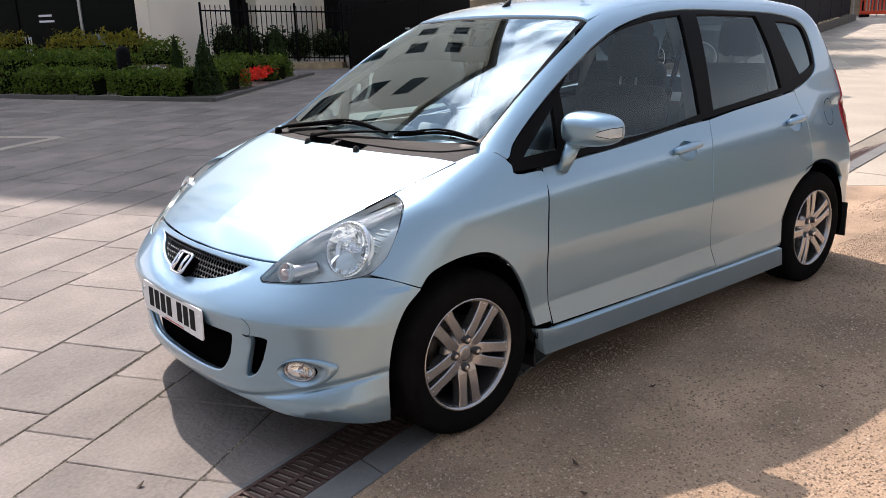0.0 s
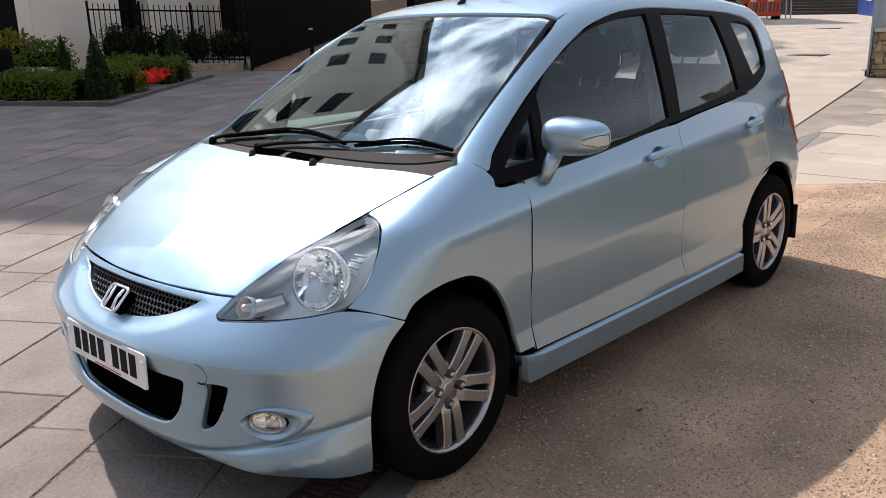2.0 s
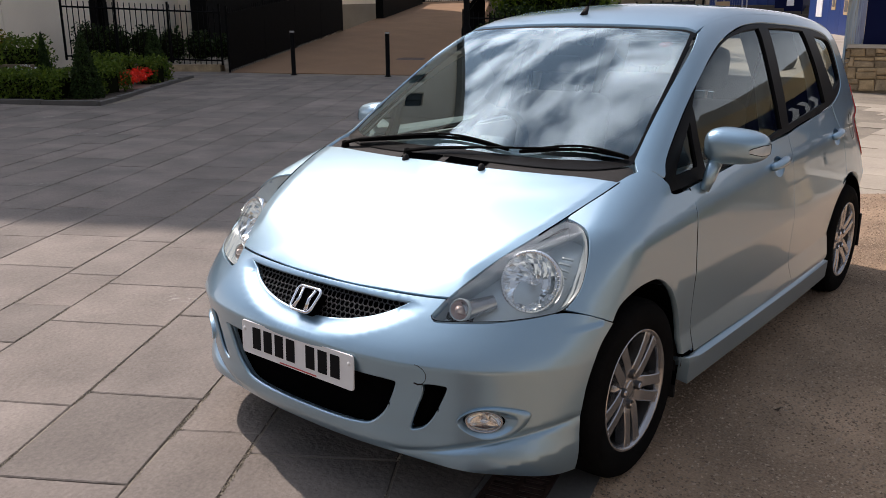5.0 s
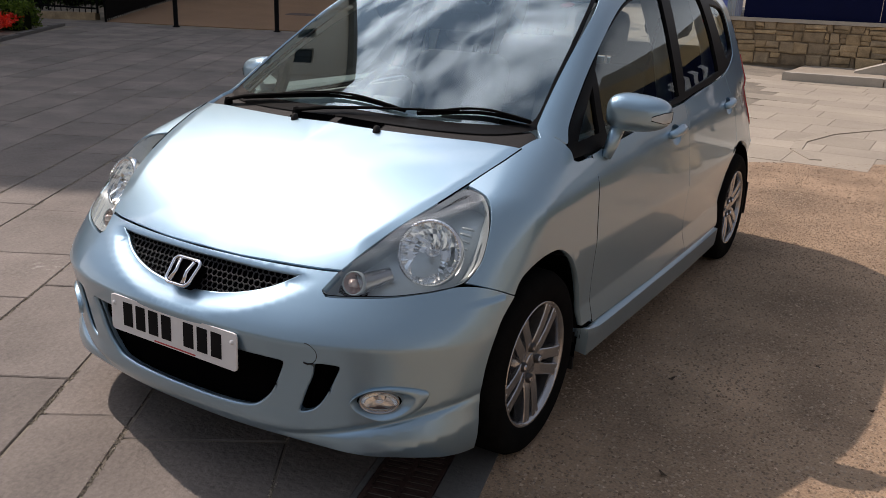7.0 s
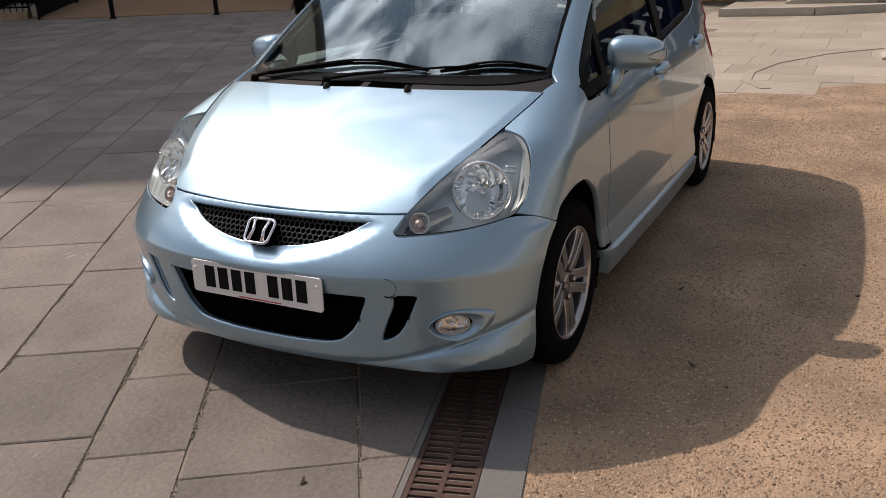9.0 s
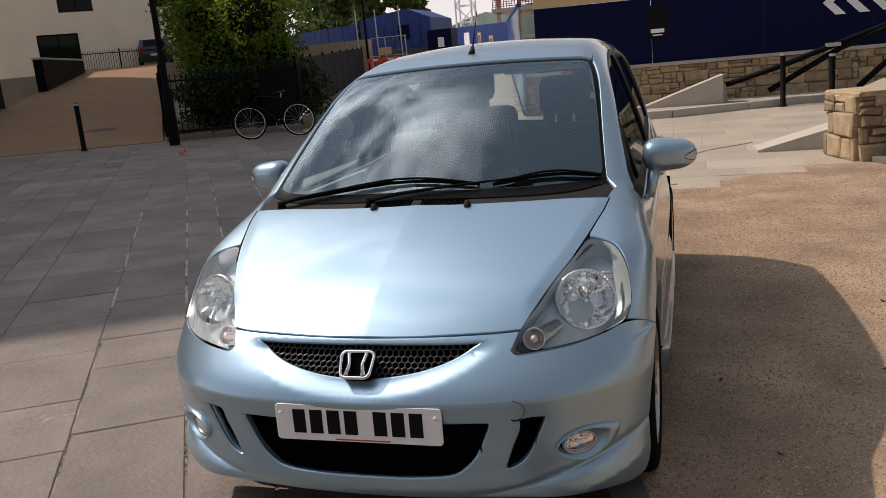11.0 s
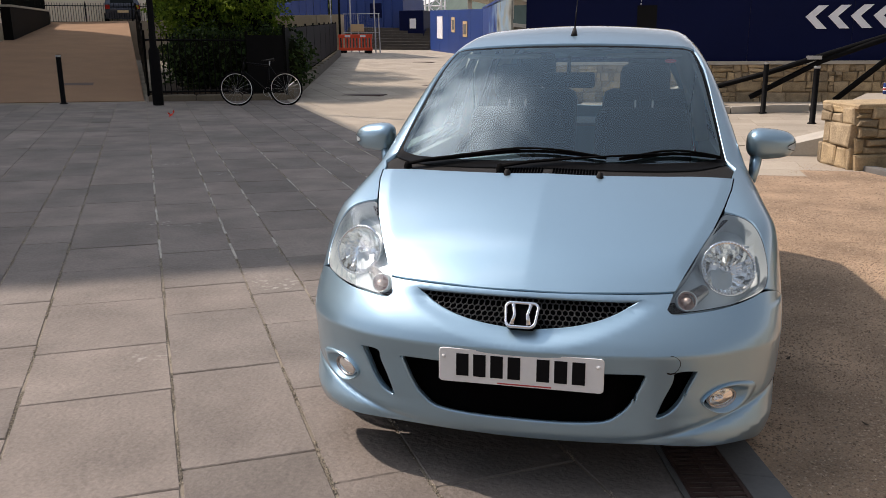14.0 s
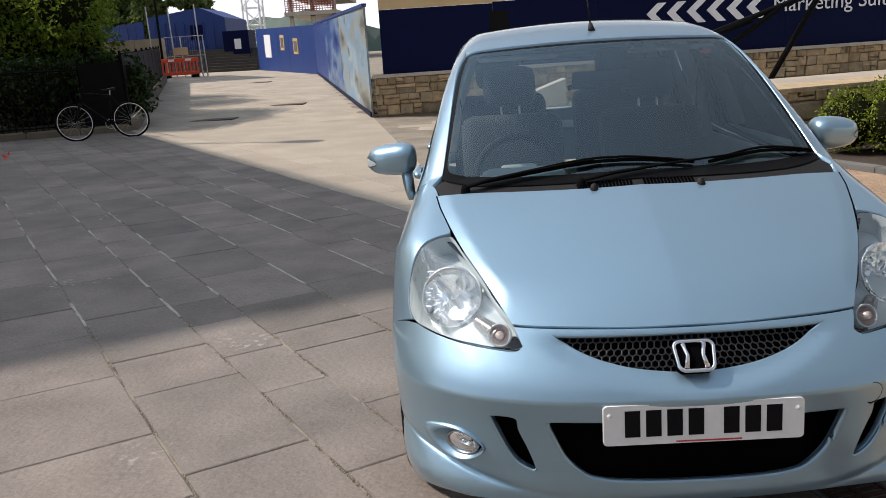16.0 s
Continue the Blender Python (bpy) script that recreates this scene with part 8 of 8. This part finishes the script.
part("wheel_boss", moved(block(-0.08, 0.08, -0.07, 0.06, -0.03, 0.02, 0.02), sw), M_DASH, wheel, "", True)
for q in (0, 180, 270):
    part("wheel_spoke", moved(tube([(0, 0, 0), (0.18 * math.cos(radians(q)), 0.18 * math.sin(radians(q)), 0)], 0.018, 6, True, 0.5), sw), M_DASH, wheel, "", True)
part("rear_view_mirror", block(-0.12, 0.12, 0.755, 0.785, 1.235, 1.305, 0.012), M_MATT, car, "black rear-view mirror", True)
part("mirror_stem", tube([(0, 0.77, 1.30), (0, 0.80, 1.375)], 0.010, 6), M_MATT, car)
for s in (1, -1):
    part("sun_visor", block(s * 0.33 - 0.17, s * 0.33 + 0.17, 0.90, 1.06, 1.365, 1.385, 0.008), M_LINING, car, "", True)
    v, f, n = skin(FROM_RAIL, outline(FROM_RAIL.flat([(0.66, 0.25, 1.0), (0.60, 0.65, 1.26), (0.55, 0.93, 1.39), (0.57, 1.1, 1.38), (0.65, 0.75, 1.235), (0.71, 0.42, 1.06), (0.735, 0.30, 0.97)]), 0.04), (), 0.06, 0.045, 0)
    part("pillar_lining", (v * (s, 1, 1), [tuple(reversed(t)) for t in f] if s > 0 else f), M_LINING, car, smooth=True)
    for y in (1.555, 2.30):
        part("pillar_lining", tube([(s * 0.655, y, 0.92), (s * 0.61, y, 1.15), (s * 0.515, y, 1.40)], 0.035, 8), M_LINING, car, smooth=True)
    part("door_card", block(s * 0.70 - 0.015, s * 0.70 + 0.015, 0.45, 2.35, 0.30, 0.93), M_DASH, car)
    part("seat_belt", tube([(s * 0.60, 1.52, 1.30), (s * 0.57, 1.45, 1.0), (s * 0.55, 1.40, 0.7)], 0.02, 4, True, 0.15), M_MATT, car)
pts = both_ways([(0, 0.93, 1.4), (0.50, 0.97, 1.4), (0.50, 2.72, 1.4), (0, 2.78, 1.4)])
fit_on("headlining", skin(FROM_TOP, outline(FROM_TOP.flat(pts), 0.06, (1, 2, 4, 5)), (), 0.10, 0.045, 0), M_LINING, car)
part("parcel_shelf", block(-0.58, 0.58, 2.42, 2.92, 0.90, 0.92), M_DASH, car)
part("cabin_floor", block(-0.69, 0.69, 0.1, 3.0, 0.25, 0.30), M_DASH, car)
part("tax_disc", moved(prism([(0.026 * math.cos(q), 0.017 * math.sin(q)) for q in np.linspace(0, 6.1, 20)], 0, 0.001), Matrix.Translation((0.45, 0.865, 1.352)) @ pose(0, 0, 0, 31, 0, 0)), M_REDINK, car, "small red windscreen sticker")


# ---- pieces of the setting ----
# stone wall under the hoarding
stones(stone_wall, WP, WU, WLEN, 0.1, WTOP, 0.3, 0.015, (0.09, 0.25), 12.0, np.random.default_rng(31), (M_STONE, M_STONEFAR))
stones(stone_wall, WP - WU * 0.02 + Vector((-0.047, 0.45, 0)), Vector((0.1045, -0.9945, 0)), 0.45, 0.1, WTOP, 0.3, 0.03, (0.12, 0.2), 1, np.random.default_rng(32), (M_STONE, M_STONEFAR))

# dark paving slabs of the square: the nearest as pieces, the rest in one mesh
paving = empty("square_paving", "dark sandstone paving slabs with sandy joints", "paving", "", "structure")
rng = np.random.default_rng(8)
rest, count = [], 0
KNOWN = [-2.33, -2.01, -1.415, -0.935, -0.62, -0.09, 0.42, 0.74, 1.22, 1.62]
JOINTS = {0: (0.87, 1.38, 2.10), 1: (-0.18, 0.66, 1.24, 1.99, 2.70, 3.31, 4.10, 4.98), 2: (-0.69, -0.06, 0.82, 1.66, 2.17, 3.0, 3.93), 3: (-0.31, 0.50, 1.36, 1.90, 2.49, 2.96, 3.64), 4: (-0.45, 0.30, 0.99, 1.77, 2.09, 2.68, 3.50), 5: (2.10, 2.90, 3.60)}
widths = rng.choice([0.32, 0.45, 0.50, 0.55, 0.60], 86)
edges = np.r_[KNOWN[0] - np.cumsum(widths[:41])[::-1], KNOWN, KNOWN[-1] + np.cumsum(widths[41:78])]
for c in range(len(edges) - 1):
    u0 = edges[c]
    COURSE = edges[c + 1] - u0
    w0, marks = -14 + rng.uniform(0, 0.7), list(JOINTS.get(c - 41, ()))
    while w0 < 24:
        ln = rng.uniform(0.52, 0.95)
        while marks and marks[0] <= w0 + 0.02:
            marks.pop(0)
        if marks and marks[0] - w0 < 1.45:
            ln = marks[0] - w0 if marks[0] - w0 < 0.98 else (marks[0] - w0) / 2
        g, gl = rng.uniform(0.0016, 0.0036), rng.uniform(0.0035, 0.0065)
        j = rng.uniform(-0.0025, 0.0025, 8)
        poly = [tuple((E1 * a + E2 * b)[:2]) for a, b in ((u0 + gl + j[0], w0 + g + j[1]), (u0 + COURSE - gl + j[2], w0 + g + j[3]), (u0 + COURSE - gl + j[4], w0 + ln - g + j[5]), (u0 + gl + j[6], w0 + ln - g + j[7]))]
        w0 += ln
        cx, cy = sum(p[0] for p in poly) / 4, sum(p[1] for p in poly) / 4
        if cx < -16.5 or cy < -7 or cy > 17 or cx > 2.5:
            continue
        rel = Vector((cx, cy, 0)) - CORNER
        a, b = rel.dot(E1), rel.dot(E2)
        if (a < 0.0 - 0.13 * max(b, 0) and 0.0 < b < 5.6) or (b > 7.3 and a < 5.2) or (b > 6.95 and a < 4.9):
            continue
        if cy > 13.3 and cx < -7.6 and (cy - 13.4) > 0.5 * (cx + 10.7):
            continue
        if cy > 4.4 and cx * E1.x + cy * E1.y > 1.62:
            continue
        y0, y1 = cy - 0.7, cy + 0.7
        sl = (drain_x(y1) - drain_x(y0)) / (y1 - y0)
        edge_c = drain_x(y0) - 0.128 - sl * y0
        if max(p[0] - sl * p[1] for p in poly) > edge_c:
            poly = clip(poly, 1.0, -sl, edge_c)
            if len(poly) < 3:
                continue
        z = rise(cx, cy) + rng.uniform(-0.0015, 0.0015) + 0.002
        near = -4.2 < cx < 1.6 and -2.6 < cy < 3.2
        tilt = (rng.uniform(-0.002, 0.002), rng.uniform(-0.002, 0.002))
        geo = prism(poly, -0.03, 0.0, 0.004)
        vs = [(x, y, zz + z - rise(cx, cy) + rise(x, y) + tilt[0] * (x - cx) + tilt[1] * (y - cy)) for x, y, zz in geo[0]]
        if near and count < 295:
            part("slab", (vs, geo[1]), M_SLAB, paving)
            count += 1
        else:
            rest.append((vs, geo[1]))
tagged(part("slab_rest", join(*rest), M_SLABFAR, paving), kind="stuff")

# grit lying in the joints of the paving
rng = np.random.default_rng(17)
grit = []
for u0 in KNOWN:
    n = 3600
    b = rng.uniform(-2.2, 9.0, n)
    keep = np.sin(b * 9.1 + u0 * 30) + 0.7 * np.sin(b * 23.0 + u0 * 11) + rng.normal(0, 0.5, n) > 0.1
    b = b[keep]
    a = u0 + rng.normal(0, 0.0055, len(b))
    x, y = E1.x * a + E2.x * b, E1.y * a + E2.y * b
    keep = x < 0.42 - 0.27 * (y + 0.22)
    for px, py in zip(x[keep], y[keep]):
        r = rng.uniform(0.0018, 0.0052) * (1.0 + 0.12 * max(0.0, py - 1.0))
        z = rise(px, py)
        q = rng.uniform(0, 6.28)
        ring = [(px + r * rng.uniform(0.7, 1.3) * math.cos(q + k * 1.571), py + r * rng.uniform(0.7, 1.3) * math.sin(q + k * 1.571), z + 0.0005) for k in range(4)]
        grit.append((ring + [(px, py, z + 0.0035 + 0.5 * r)], [(0, 1, 4), (1, 2, 4), (2, 3, 4), (3, 0, 4)]))
mortar = []
for u0 in KNOWN[2:]:
    b = 2.6 + rng.uniform(0, 0.5)
    while b < 8.4:
        ln = rng.uniform(0.25, 0.9)
        steps = np.linspace(b, b + ln, 7)
        left = [E1 * (u0 - rng.uniform(0.004, 0.011)) + E2 * q for q in steps]
        right = [E1 * (u0 + rng.uniform(0.004, 0.011)) + E2 * q for q in steps]
        if left[0].x < drain_x(left[0].y) - 0.3:
            v = [(p.x, p.y, rise(p.x, p.y) + 0.0042 - d) for d in (0.0, 0.012) for row in (left, right) for p in row]
            f = [(k, 7 + k, 8 + k, k + 1) for k in range(6)] + [(k + 1, 15 + k, 14 + k, k) for k in range(6)] + [(7 + k, 21 + k, 22 + k, 8 + k) for k in range(6)] + [(0, 14, 21, 7), (6, 13, 27, 20)]
            mortar.append((v, f))
        b += ln + rng.uniform(0.05, 0.8)
tagged(part("joint_mortar", join(*mortar), M_POINT), "pale broken mortar in the paving joints", "mortar", "", "stuff")
tagged(part("joint_grit", join(*grit), M_GRIT), "pale sand and grit in the paving joints", "grit", "", "stuff")
